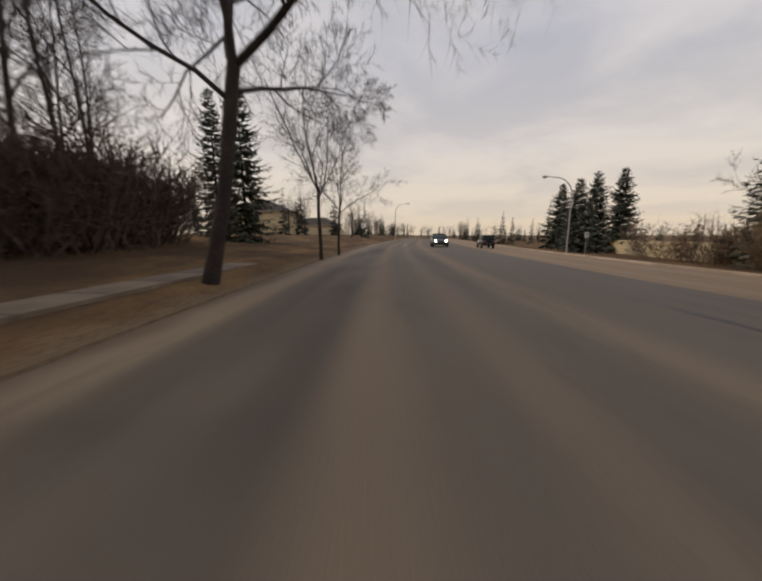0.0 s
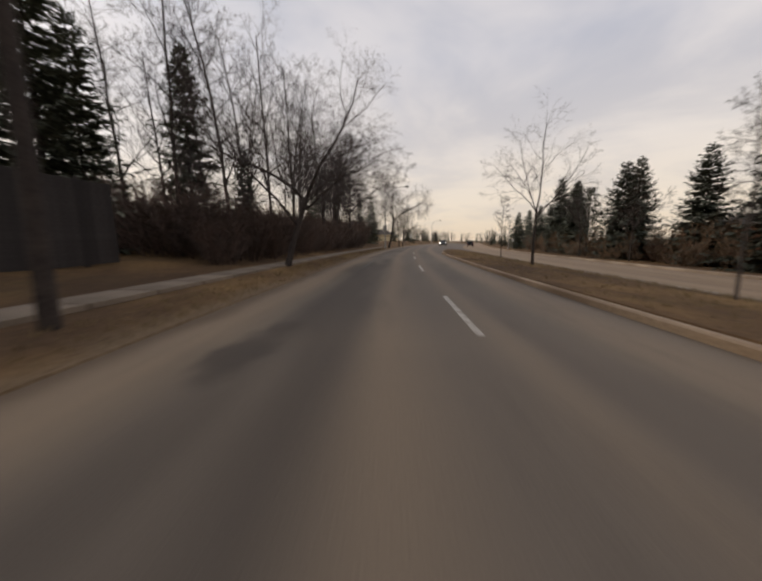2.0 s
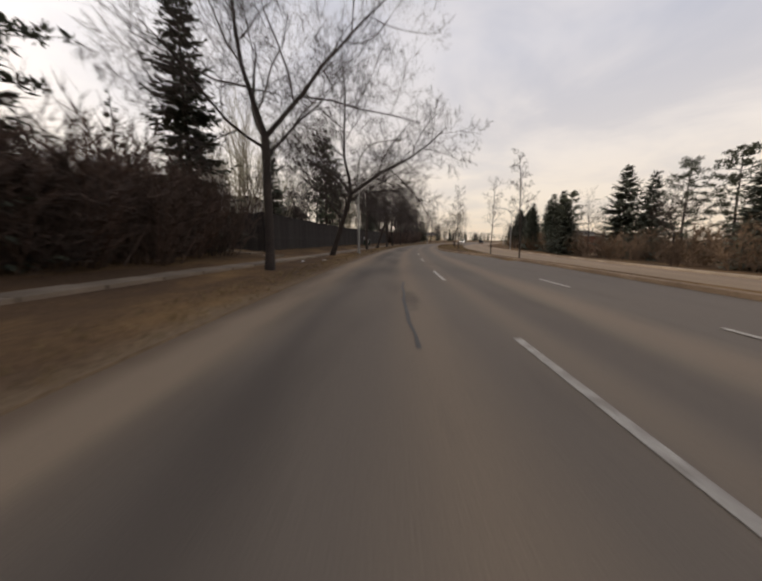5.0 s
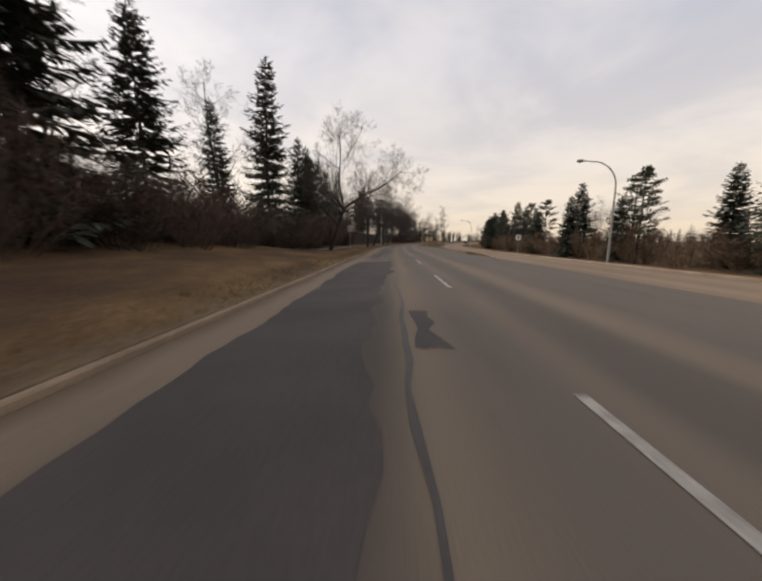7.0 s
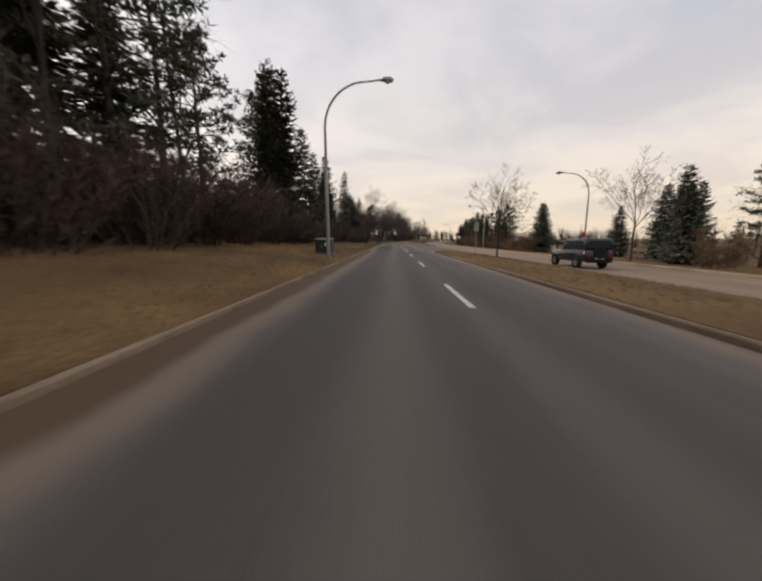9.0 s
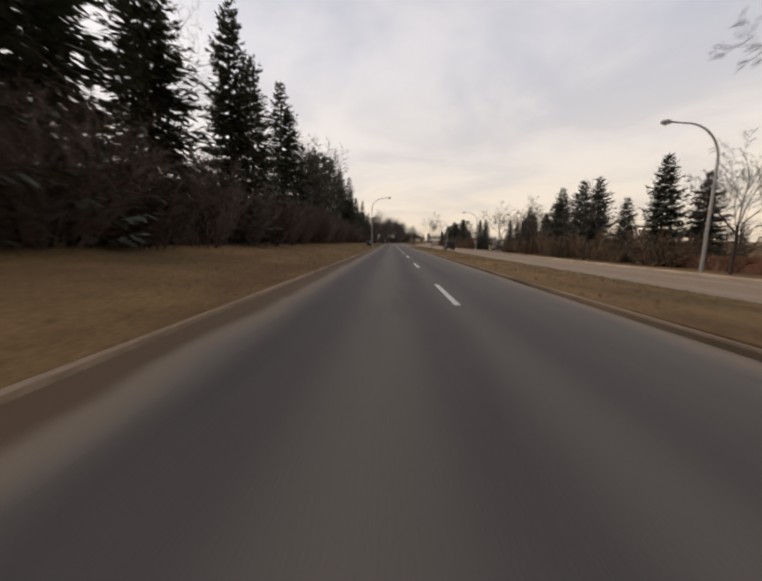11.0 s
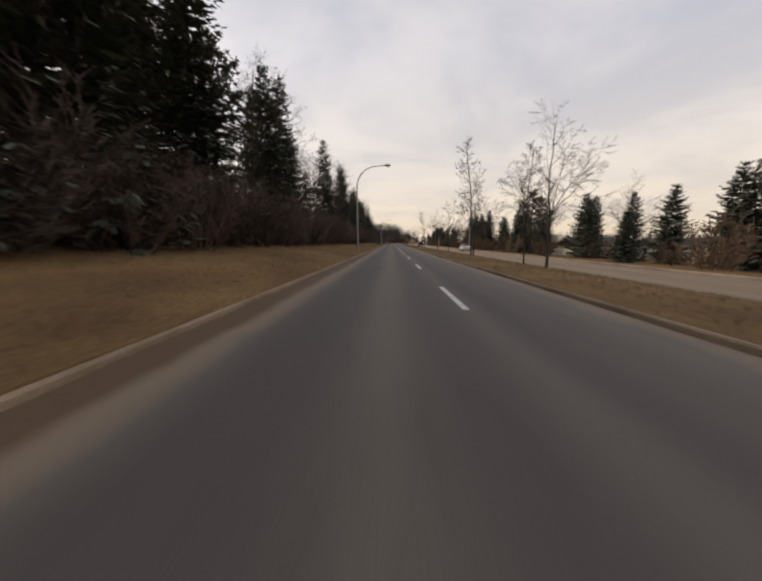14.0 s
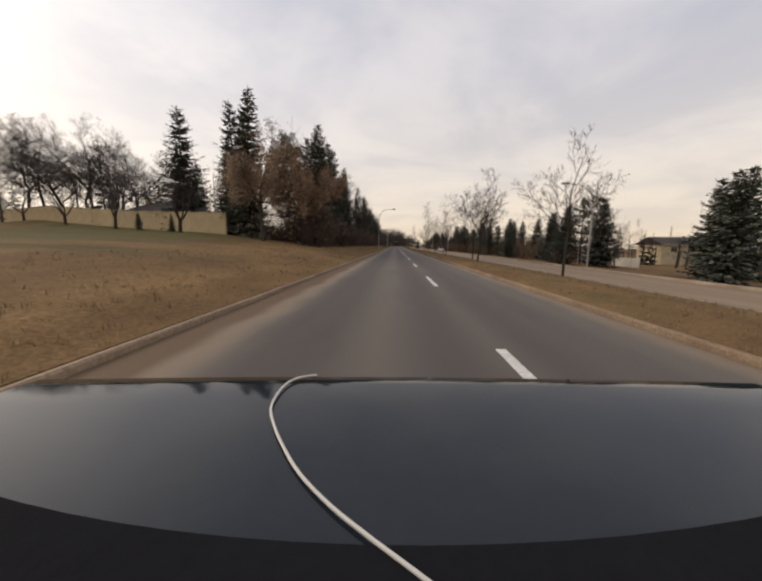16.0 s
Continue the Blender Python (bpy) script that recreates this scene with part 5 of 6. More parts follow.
# brown brush beneath the far-side trees: one tangle, too many stems to count
def brush(name, spots, label):
    models = [bramble(210 + k, 2.6, 20, 4, 0.020) for k in range(3)]
    b = Build()
    for n_, (s, u, h) in enumerate(spots):
        m = put(s, u, land_under(s, u), (n_ * 137.5) % 360, h / 2.6)
        for src in models[n_ % 3]:
            b.add([m @ p for p in src.v], src.f)
    part("thicket", b, M_SHRUB_SUNLIT, thing(name, label, "brush", kind="stuff"))


brush("far_side_brush", [(-182 + n_ * 2.28, 25.4 + (n_ * 7 % 5) * 1.6, 2.4 + 1.8 * ((n_ * 3) % 5) / 4) for n_ in range(150)
                         if not (-50 < -182 + n_ * 2.28 < -16 or (-182 + n_ * 2.28 < -96 and n_ % 4))], "leafless brown brush beneath the far-side trees")

# ---- distant woods ----
def distant_woods(name, spots, label):
    """Far trees, too small to tell apart: tapered trunks with many clumps."""
    rng = random.Random(7)
    b, w = Build(), Build()
    for s, u, h, conifer in spots:
        base = at(s, u, land(s, u) if abs(u) < 250 else -2)
        if conifer:
            w.tube([base, base + Vector((0, 0, h))], [0.14, 0.02], 4)
            for i in range(34):
                k = (i + rng.random()) / 34
                g = i * 2.4 + rng.uniform(-.4, .4)
                reach = (0.35 + 0.20 * h * (1 - k)) * rng.uniform(0.7, 1.15)
                way = Vector((math.cos(g), math.sin(g), -0.35 + 0.4 * k)).normalized()
                p = base + Vector((0, 0, 0.4 + k * (h - 0.5)))
                diamond(b, p, way, Vector((-math.sin(g), math.cos(g), 0)), reach, reach * 0.34)
                diamond(b, p - Vector((0, 0, 0.2)), way, Vector((-math.sin(g), math.cos(g), 0.9)).normalized(), reach * 0.9, reach * 0.26)
        else:
            w.tube([base, base + Vector((0.1, 0, h * 0.45)), base + Vector((0, 0.1, h * 0.8))], [0.16, 0.11, 0.04], 4)
            for i in range(52):
                k = rng.uniform(0.25, 1.0)
                g = rng.uniform(0, 6.3)
                way = Vector((math.cos(g), math.sin(g), rng.uniform(0.5, 1.6))).normalized()
                p = base + Vector((0, 0, h * k * 0.7))
                ln = h * rng.uniform(0.14, 0.34)
                diamond(w, p, way, way.orthogonal().normalized(), ln, 0.035)
                for _ in range(3):
                    q = p + way * ln * rng.uniform(0.4, 1.0)
                    w2 = aside(way, radians(rng.uniform(25, 60)), rng.uniform(0, 6.3))
                    diamond(w, q, w2, w2.orthogonal().normalized(), ln * 0.5, 0.02)
    ob = thing(name, label, "woods", kind="stuff")
    part("needles", b, M_NEEDLE, ob)
    part("branches", w, M_TWIG, ob)


rng_w = random.Random(11)
spots = []
for _ in range(70):     # beyond the north crossing, both sides of the road
    spots.append((rng_w.uniform(178, 330), rng_w.uniform(-46, -9), rng_w.uniform(7, 11), rng_w.random() < 0.45))
for _ in range(90):
    spots.append((rng_w.uniform(175, 360), rng_w.uniform(20, 120), rng_w.uniform(7, 11), rng_w.random() < 0.5))
for _ in range(260):    # behind the gardens, east
    spots.append((rng_w.uniform(-215, 170), rng_w.uniform(50, 110), rng_w.uniform(6, 10), rng_w.random() < 0.35))
for _ in range(90):     # behind the row, west
    spots.append((rng_w.uniform(-185, 130), rng_w.uniform(-60, -24), rng_w.uniform(9, 13), rng_w.random() < 0.3))
for _ in range(40):
    spots.append((rng_w.uniform(-190, -150), rng_w.uniform(-110, -62), rng_w.uniform(6, 9), rng_w.random() < 0.3))
for _ in range(40):     # where the road runs out of sight
    spots.append((rng_w.uniform(330, 410), rng_w.uniform(-30, 40), rng_w.uniform(7, 11), rng_w.random() < 0.5))
distant_woods("distant_woods", spots, "distant mixed woods of bare trees and spruces")


# ---- street lamps ----
def street_lamp(label):
    ob = thing("street_lamp", label, "street lamp", "street lamps")
    b = Build()
    b.tube([Vector((0, 0, 0)), Vector((0, 0, 0.10)), Vector((0, 0, 0.12))], [0.17, 0.17, 0.12], 12)
    part("base", b, M_GALV, ob)
    b = Build()
    pts = [Vector((0, 0, z)) for z in (0.05, 2, 4, 6, 7.1)]
    radii = [0.115, 0.104, 0.092, 0.08, 0.073]
    for k in range(1, 13):
        g = math.pi / 2 * k / 12
        pts.append(Vector((2.2 * (1 - math.cos(g)), 0, 7.1 + 2.25 * math.sin(g))))
        radii.append(0.073 - 0.026 * k / 12)
    pts.append(Vector((3.05, 0, 9.42))); radii.append(0.045)
    b.tube(pts, radii, 8)
    part("pole", b, M_GALV, ob, smooth=True)
    b = Build()
    b.tube([Vector((x, 0, 9.42 + dz)) for x, dz in ((2.95, 0.0), (3.1, 0.0), (3.25, 0.02), (3.5, 0.0), (3.68, -0.02), (3.74, -0.03))], [0.05, 0.07, 0.13, 0.15, 0.10, 0.02], 10)
    part("head", b, M_GALV, ob, "cobra-head lamp housing", smooth=True)
    b = Build()
    b.tube([Vector((3.42, 0, 9.34)), Vector((3.42, 0, 9.27)), Vector((3.42, 0, 9.23))], [0.13, 0.11, 0.02], 10)
    part("lens", b, M_LAMPGLASS, ob, "clear glass lens", smooth=True)
    b = Build(); b.box(-0.07, 0.07, -0.125, -0.11, 0.35, 0.62)
    part("hatch", b, M_GALV, ob)
    return ob


lamp = street_lamp("curved galvanised steel street lamp beside the road")
lamp.matrix_basis = put(-154.6, -3.85, 0.16)
for s, u in ((-64.9, -3.85), (30.8, -4.0), (122.4, -3.75), (209.0, -3.75)):
    copy_thing(lamp, put(s, u, land_under(s, u) - 0.01))
for s, u in ((-107.3, 20.2), (-9.7, 20.3), (82.0, 20.3), (164.0, 22.0), (-193.5, 22.2), (-46.0, 21.5)):
    copy_thing(lamp, put(s, u, land_under(s, u) - 0.02, turn=180))


# ---- signs ----
def post_sign(label, w, h, top, plates, post=0.03):
    ob = thing("road_sign", label, "road sign")
    b = Build(); b.tube([Vector((0, 0, -0.2)), Vector((0, 0, top))], [post, post], 8)
    part("post", b, M_GALV, ob)
    for z, pw, ph, m, front in plates:
        b = Build(); b.box(-pw / 2, pw / 2, -0.045, -0.033, z - ph / 2, z + ph / 2)
        plate = part("plate", b, m, ob, "painted metal plate", bevel=0.004)
        if front is not None:
            front(plate, z, pw, ph)
    return ob


def arrow(plate, z, w, h):
    b = Build()
    y = -0.050
    pts = [(-0.05, -0.3), (0.05, -0.3), (0.05, 0.0), (0.22, 0.0), (0.0, 0.33), (-0.22, 0.0), (-0.05, 0.0)]
    b.add([Vector((x * w * 1.2, y, z + q * h * 1.1)) for x, q in pts], (tuple(range(7)),))
    part("arrow", b, M_BLACK, plate, "black arrow")


def bars(plate, z, w, h):
    b = Build()
    for k in range(3):
        b.box(-w * 0.36, w * 0.36, -0.052, -0.049, z + h * (0.24 - 0.22 * k), z + h * (0.33 - 0.22 * k))
    part("print", b, M_BLACK, plate, "dark print bars")


post_sign("white road sign with a black arrow on a steel post", 0.75, 0.75, 2.9, ((2.5, 0.75, 0.75, M_WHITEPAINT, arrow),)).matrix_basis = put(8.0, 18.3, -0.75)
post_sign("grey back of a road sign on a steel post", 0.6, 0.75, 2.9, ((2.5, 0.6, 0.75, M_GALV, None),)).matrix_basis = put(-2.0, -5.4, 0.2)
post_sign("white road sign with a black arrow on a steel post", 0.6, 0.75, 2.9, ((2.5, 0.6, 0.75, M_WHITEPAINT, arrow),)).matrix_basis = put(176.0, -6.5, 0.3)
post_sign("white regulation sign with dark print on a steel post", 0.5, 0.6, 2.6, ((2.2, 0.45, 0.6, M_WHITEPAINT, bars),)).matrix_basis = put(160.5, 22.6, -0.95)
post_sign("plain grey sign plate on a steel post beside a lamp", 0.6, 0.9, 3.7, ((3.1, 0.62, 0.85, M_GALV, None),)).matrix_basis = put(122.0, -3.75, 0.12)
post_sign("small red and white parking sign on a post", 0.3, 0.45, 3.1, ((2.75, 0.5, 0.55, M_RED, None), (2.1, 0.35, 0.45, M_WHITEPAINT, bars))).matrix_basis = put(-46.6, 21.0, -1.05)


post_sign("grey back of a tall road sign at the median's end", 0.55, 0.95, 3.55, ((3.0, 0.55, 0.98, M_GALV, None),), 0.035).matrix_basis = put(-46.6, 9.2, -0.38, turn=8)

# ---- utility cabinets ----
def transformer(label):
    ob = thing("transformer_cabinet", label, "utility box")
    b = Build(); b.box(-0.62, 0.62, -0.62, 0.62, -0.15, 0.10)
    part("plinth", b, M_CONCRETE, ob, "concrete pad", bevel=0.015)
    b = Build(); b.box(-0.5, 0.5, -0.5, 0.45, 0.10, 0.92)
    part("body", b, M_GREENBOX, ob, bevel=0.015)
    b = Build(); b.add([Vector(p) for p in ((-0.53, -0.54, 0.90), (0.53, -0.54, 0.90), (0.53, 0.49, 0.98), (-0.53, 0.49, 0.98), (-0.53, -0.54, 0.95), (0.53, -0.54, 0.95), (0.53, 0.49, 1.03), (-0.53, 0.49, 1.03))],
                       ((0, 3, 2, 1), (4, 5, 6, 7), (0, 1, 5, 4), (1, 2, 6, 5), (2, 3, 7, 6), (3, 0, 4, 7)))
    part("lid", b, M_GREYBOX, ob, "pale weathered lid")
    for x in (-0.25, 0.25):
        b = Build(); b.box(x - 0.22, x + 0.22, -0.515, -0.498, 0.16, 0.86)
        door = part("door", b, M_GREENBOX, ob, bevel=0.004)
        b = Build(); b.box(x - 0.03 if x > 0 else x + 0.14, x + 0.0 if x > 0 else x + 0.17, -0.535, -0.513, 0.46, 0.60)
        part("handle", b, M_GALV, door, "steel handle")
    b = Build(); b.box(0.10, 0.30, -0.522, -0.513, 0.52, 0.72)
    part("notice", b, M_WHITEPAINT, ob, "small white notice with no legible print")
    return ob


box = transformer("green steel transformer cabinet on a concrete pad in grass")
box.matrix_basis = put(54.0, -7.2, land(54, -7.2), turn=8)
copy_thing(box, put(-62.6, -4.55, land(-62.6, -4.55), turn=0))
ped = thing("cable_pedestal", "tall weathered grey cable cabinet beside a green box", "utility box")
b = Build(); b.box(-0.25, 0.25, -0.2, 0.2, 0, 1.25)
part("body", b, M_GREYBOX, ped, bevel=0.02)
b = Build(); b.box(-0.28, 0.28, -0.23, 0.23, 1.25, 1.31)
part("cap", b, M_WHITEPAINT, ped, bevel=0.01)
for k in range(3):
    b = Build(); b.box(-0.2, 0.2, -0.215, -0.2, 1.0 + 0.07 * k, 1.035 + 0.07 * k)
    part("louvre", b, M_GALV, ped)
ped.matrix_basis = put(55.5, -7.8, land(55.5, -7.8))


# ---- wooden fence on the west side ----
fence = thing("wooden_fence", "dark stained close-boarded wooden fence behind the footway", "fence")
F_U = -8.9
BOARD = Build(); BOARD.box(-0.011, 0.011, -0.092, 0.092, 0.06, 2.52)
BOARD = BOARD.mesh("board", M_FENCE)
POST = Build(); POST.box(-0.05, 0.05, -0.05, 0.05, -0.2, 2.6)
POST = POST.mesh("post", M_FENCE)
for k in range(250):
    s = 22.8 + 0.235 * k
    ob = new("board", BOARD); ob.parent = fence
    ob.matrix_basis = put(s, F_U, land(s, F_U) + 0.02 * math.sin(k * 12.9)) @ Matrix.Diagonal((1, 1.275, 1, 1))
for k in range(25):
    s = 22.8 + 2.4 * k
    ob = new("post", POST); ob.parent = fence
    ob.matrix_basis = put(s, F_U - 0.075, land(s, F_U))
for z in (0.35, 2.1):
    b = Build(); solid_strip(b, F_U - 0.06, F_U - 0.02, land(40, F_U) + z, land(40, F_U) + z + 0.09, 22.8, 81.5)
    part("rail", b, M_FENCE, fence)
# the fence turns west beside the side path
for k in range(48):
    s, u = 22.8 + 0.07 * k, F_U - 0.225 * k
    ob = new("board", BOARD); ob.parent = fence
    ob.matrix_basis = put(s, u, land(s, F_U) + 0.02 * math.sin(k * 7.9), turn=73) @ Matrix.Diagonal((1, 1.2, 1, 1))
    if k % 11 == 10:
        ob = new("post", POST); ob.parent = fence
        ob.matrix_basis = put(s + 0.08, u, land(s, F_U))


# ---- houses ----
def house(name, label, w, d, eaves, ridge, wall, s, u, turn, windows=(), chimney=None, hip=0.0, garage=None, dish=False):
    """w along x, d along y, gable roof with its ridge along x. windows: (side, place, sill, width, height)."""
    ob = thing(name, label, "house")
    b = Build(); b.box(-w / 2, w / 2, -d / 2, d / 2, -0.6, eaves)
    if not hip:
        for x in (-w / 2, w / 2 - 0.02):
            b.add([Vector((x, -d / 2, eaves)), Vector((x + 0.02, -d / 2, eaves)), Vector((x, d / 2, eaves)), Vector((x + 0.02, d / 2, eaves)), Vector((x, 0, ridge - 0.12)), Vector((x + 0.02, 0, ridge - 0.12))],
                  ((0, 4, 2), (1, 3, 5), (0, 1, 5, 4), (2, 4, 5, 3)))
    part("wall", b, wall, ob)
    b = Build()
    o = 0.55
    x0, x1 = -w / 2 - o, w / 2 + o
    lo = eaves - 0.18
    for up in (0.0, 0.14):
        b.v += [Vector((x0, -d / 2 - o, lo + up)), Vector((x1, -d / 2 - o, lo + up)), Vector((x1, d / 2 + o, lo + up)), Vector((x0, d / 2 + o, lo + up)), Vector((x0 + hip, 0, ridge + up)), Vector((x1 - hip, 0, ridge + up))]
    b.f += [(6, 7, 11, 10), (8, 9, 10, 11), (7, 8, 11), (9, 6, 10), (0, 4, 5, 1), (2, 5, 4, 3), (0, 1, 7, 6), (2, 3, 9, 8), (1, 5, 2), (0, 3, 4), (1, 2, 8, 7), (3, 0, 6, 9)]
    roof = part("roof", b, M_ROOF, ob, "dark shingle roof")
    for y in (-d / 2 - o - 0.03, d / 2 + o):
        b = Build(); b.box(x0, x1, y, y + 0.03, lo - 0.1, lo + 0.12)
        part("fascia", b, M_TRIM, roof)
    for side, place, sill, ww, hh in windows:
        b, g = Build(), Build()
        m = {"front": Matrix.Translation((place, -d / 2, 0)), "east": Matrix.Translation((w / 2, place, 0)) @ Matrix.Rotation(radians(90), 4, "Z"), "west": Matrix.Translation((-w / 2, place, 0)) @ Matrix.Rotation(radians(-90), 4, "Z")}[side]
        for a0, a1, z0, z1 in ((-ww / 2 - 0.08, ww / 2 + 0.08, sill - 0.1, sill), (-ww / 2 - 0.08, ww / 2 + 0.08, sill + hh, sill + hh + 0.08), (-ww / 2 - 0.08, -ww / 2, sill, sill + hh), (ww / 2, ww / 2 + 0.08, sill, sill + hh), (-0.03, 0.03, sill, sill + hh)):
            b.box(a0, a1, -0.07, -0.003, z0, z1, m)
        win = part("window", b, M_TRIM, ob, "painted window frame")
        g.box(-ww / 2, ww / 2, -0.035, -0.004, sill, sill + hh, m)
        part("pane", g, M_GLASS, win)
    if chimney:
        x, y, cw, top = chimney
        b = Build(); b.box(x - cw / 2, x + cw / 2, y - cw / 2, y + cw / 2, 0, top)
        ch = part("chimney", b, wall, ob)
        b = Build(); b.box(x - cw / 2 - 0.06, x + cw / 2 + 0.06, y - cw / 2 - 0.06, y + cw / 2 + 0.06, top, top + 0.12)
        part("cap", b, M_CONCRETE, ch)
        b = Build(); b.tube([Vector((x, y, top)), Vector((x, y, top + 0.55))], [0.14, 0.12], 8)
        part("flue", b, M_GALV, ch)
    if garage:
        x, gw = garage
        b = Build()
        for k in range(4):
            b.box(x - gw / 2, x + gw / 2, -d / 2 - 0.05, -d / 2 - 0.004, 0.05 + 0.53 * k, 0.05 + 0.53 * k + 0.51)
        part("garage_door", b, M_WHITEPAINT, ob, "white panelled garage door")
    if dish:
        b = Build()
        rings = [[Vector((0.42 * r * math.cos(g), -0.10 + 0.12 * r * r, 0.42 * r * math.sin(g))) for g in [2 * math.pi * k / 14 for k in range(14)]] for r in (0.05, 0.5, 1.0)]
        o_ = [p + Vector((dish, -d / 2 - 0.6, eaves + 0.5)) for ring in rings for p in ring]
        b.add(o_, [(i * 14 + k, i * 14 + (k + 1) % 14, (i + 1) * 14 + (k + 1) % 14, (i + 1) * 14 + k) for i in range(2) for k in range(14)] + [tuple(range(14))])
        b.tube([Vector((dish, -d / 2 - 0.52, eaves + 0.5)), Vector((dish, -d / 2 - 0.3, eaves + 0.0))], [0.03, 0.03], 6)
        part("satellite_dish", b, M_WHITEPAINT, ob, "white satellite dish")
    ob.matrix_basis = put(s, u, land(s, u), turn)
    return ob


def flat_house(label):
    """Stepped stucco blocks with dark-capped parapets; x towards the road, y along it."""
    ob = thing("house", label, "house")
    blocks = ((-4.5, 3.5, -5.5, 3.0, 6.0), (-4.5, 6.0, 4.0, 13.5, 5.2), (-7.0, 1.0, 3.0, 4.0, 5.0), (-9.0, 1.5, -13.0, -5.5, 4.4))
    for x0, x1, y0, y1, top in blocks:
        b = Build(); b.box(x0, x1, y0, y1, -1.0, top)
        wall = part("wall", b, M_STUCCO_WHITE, ob)
        b = Build(); b.box(x0 - 0.12, x1 + 0.12, y0 - 0.12, y1 + 0.12, top, top + 0.32)
        part("parapet", b, M_ROOF, wall, "dark metal parapet cap", bevel=0.02)
    for x, y, sill, w, h in ((-2.6, -5.5, 3.0, 1.0, 1.6), (1.6, -5.5, 3.0, 0.8, 1.6), (3.2, 4.0, 2.9, 0.9, 1.3)):
        b = Build(); b.box(x - w / 2 - 0.08, x + w / 2 + 0.08, y - 0.06, y - 0.003, sill - 0.08, sill + h + 0.08)
        win = part("window", b, M_TRIM, ob, "dark window frame")
        b = Build(); b.box(x - w / 2, x + w / 2, y - 0.075, y - 0.061, sill, sill + h)
        part("pane", b, M_GLASS, win)
    b = Build(); b.box(2.6, 4.4, -1.2, 0.8, -1.0, 8.4)
    chimney = part("chimney", b, M_STUCCO_WHITE, ob)
    b = Build(); b.box(2.5, 4.5, -1.3, 0.9, 8.4, 8.6)
    part("cap", b, M_STUCCO_WHITE, chimney, bevel=0.02)
    b = Build(); b.tube([Vector((3.5, -0.2, 8.6)), Vector((3.5, -0.2, 9.3)), Vector((3.5, -0.2, 9.35))], [0.16, 0.16, 0.22], 8)
    part("flue", b, M_GALV, chimney)
    return ob


house("house", "cream two-storey house with a dark hipped roof", 15, 11, 5.4, 7.6, M_STUCCO_CREAM, 196, -36, 0, (("front", -4, 3.3, 1.6, 1.2), ("front", 2, 3.3, 1.6, 1.2), ("east", -2, 3.3, 1.4, 1.2), ("east", 2, 0.9, 1.4, 1.2)), hip=4.5)
house("house", "cream bungalow with a dark hipped roof", 13, 10, 3.0, 5.2, M_STUCCO_CREAM, 222, -30, 0, (("front", -3, 1.0, 1.8, 1.1), ("east", 1, 1.0, 1.4, 1.1)), hip=4.5)
FLAT_HOME = flat_house("white stucco house with flat roofs and broad chimney behind the fence")
FLAT_HOME.matrix_basis = put(38.5, -25.9, 1.5, 6)
house("house", "white stucco house with a low roof behind the fence", 13, 10, 5.2, 7.4, M_STUCCO_WHITE, 72, -34, -12, (("front", -2, 4.2, 1.0, 1.3), ("east", 0, 4.2, 1.0, 1.3)), chimney=(2.5, -3.5, 1.3, 8.2))
house("house", "brown bungalow with a wide low roof behind a fence", 15, 10, 4.4, 5.6, M_BRICK, 106, 38.5, -4, (("front", -3.5, 2.4, 1.6, 1.1), ("front", 2.0, 2.4, 1.6, 1.1), ("west", 0, 2.4, 1.4, 1.1)), hip=4.0)
house("house", "cream bungalow with dark roof and satellite dish", 8.4, 8, 2.2, 2.9, M_STUCCO_CREAM, -12, 40, -4, (("front", -3.0, 0.8, 1.3, 1.0), ("front", -0.6, 0.8, 1.3, 1.0), ("west", 0, 1.0, 1.4, 1.1)), garage=(2.4, 2.5), dish=-1.5)
house("house", "tan bungalow with a low brown roof", 11, 9, 2.7, 4.2, M_STUCCO_TAN, -116, 46, -4, (("front", -2.5, 1.0, 1.5, 1.1), ("west", 0, 1.0, 1.4, 1.1)), chimney=(2.0, 1.0, 0.8, 4.9))
house("house", "pale bungalow with a low roof behind a pale fence", 12, 9, 2.7, 4.2, M_STUCCO_WHITE, -119, 62, -4, (("front", -2.5, 1.0, 1.5, 1.1), ("west", 0, 1.0, 1.4, 1.1)))
house("garage", "small cream garage with a shallow white-edged roof", 6, 6, 2.4, 3.6, M_STUCCO_CREAM, -140, 54, 82, (("west", 0, 1.2, 0.8, 0.7),))
house("house", "cream two-storey house with a brown roof", 12, 9, 5.0, 6.6, M_STUCCO_CREAM, -148, 70, -5, (("front", -3.5, 3.2, 1.2, 1.0), ("front", 0.5, 3.2, 1.2, 1.0), ("west", 0, 3.2, 1.0, 1.0)))
house("house", "tan house with a wide dark roof behind the boundary wall", 15, 9, 3.4, 5.6, M_STUCCO_TAN, -178.5, -38, -24, (("front", -4.0, 1.9, 1.6, 1.1), ("front", 1.5, 1.9, 2.0, 1.1)), chimney=(-5.0, 0.0, 0.8, 6.4), hip=3.5)


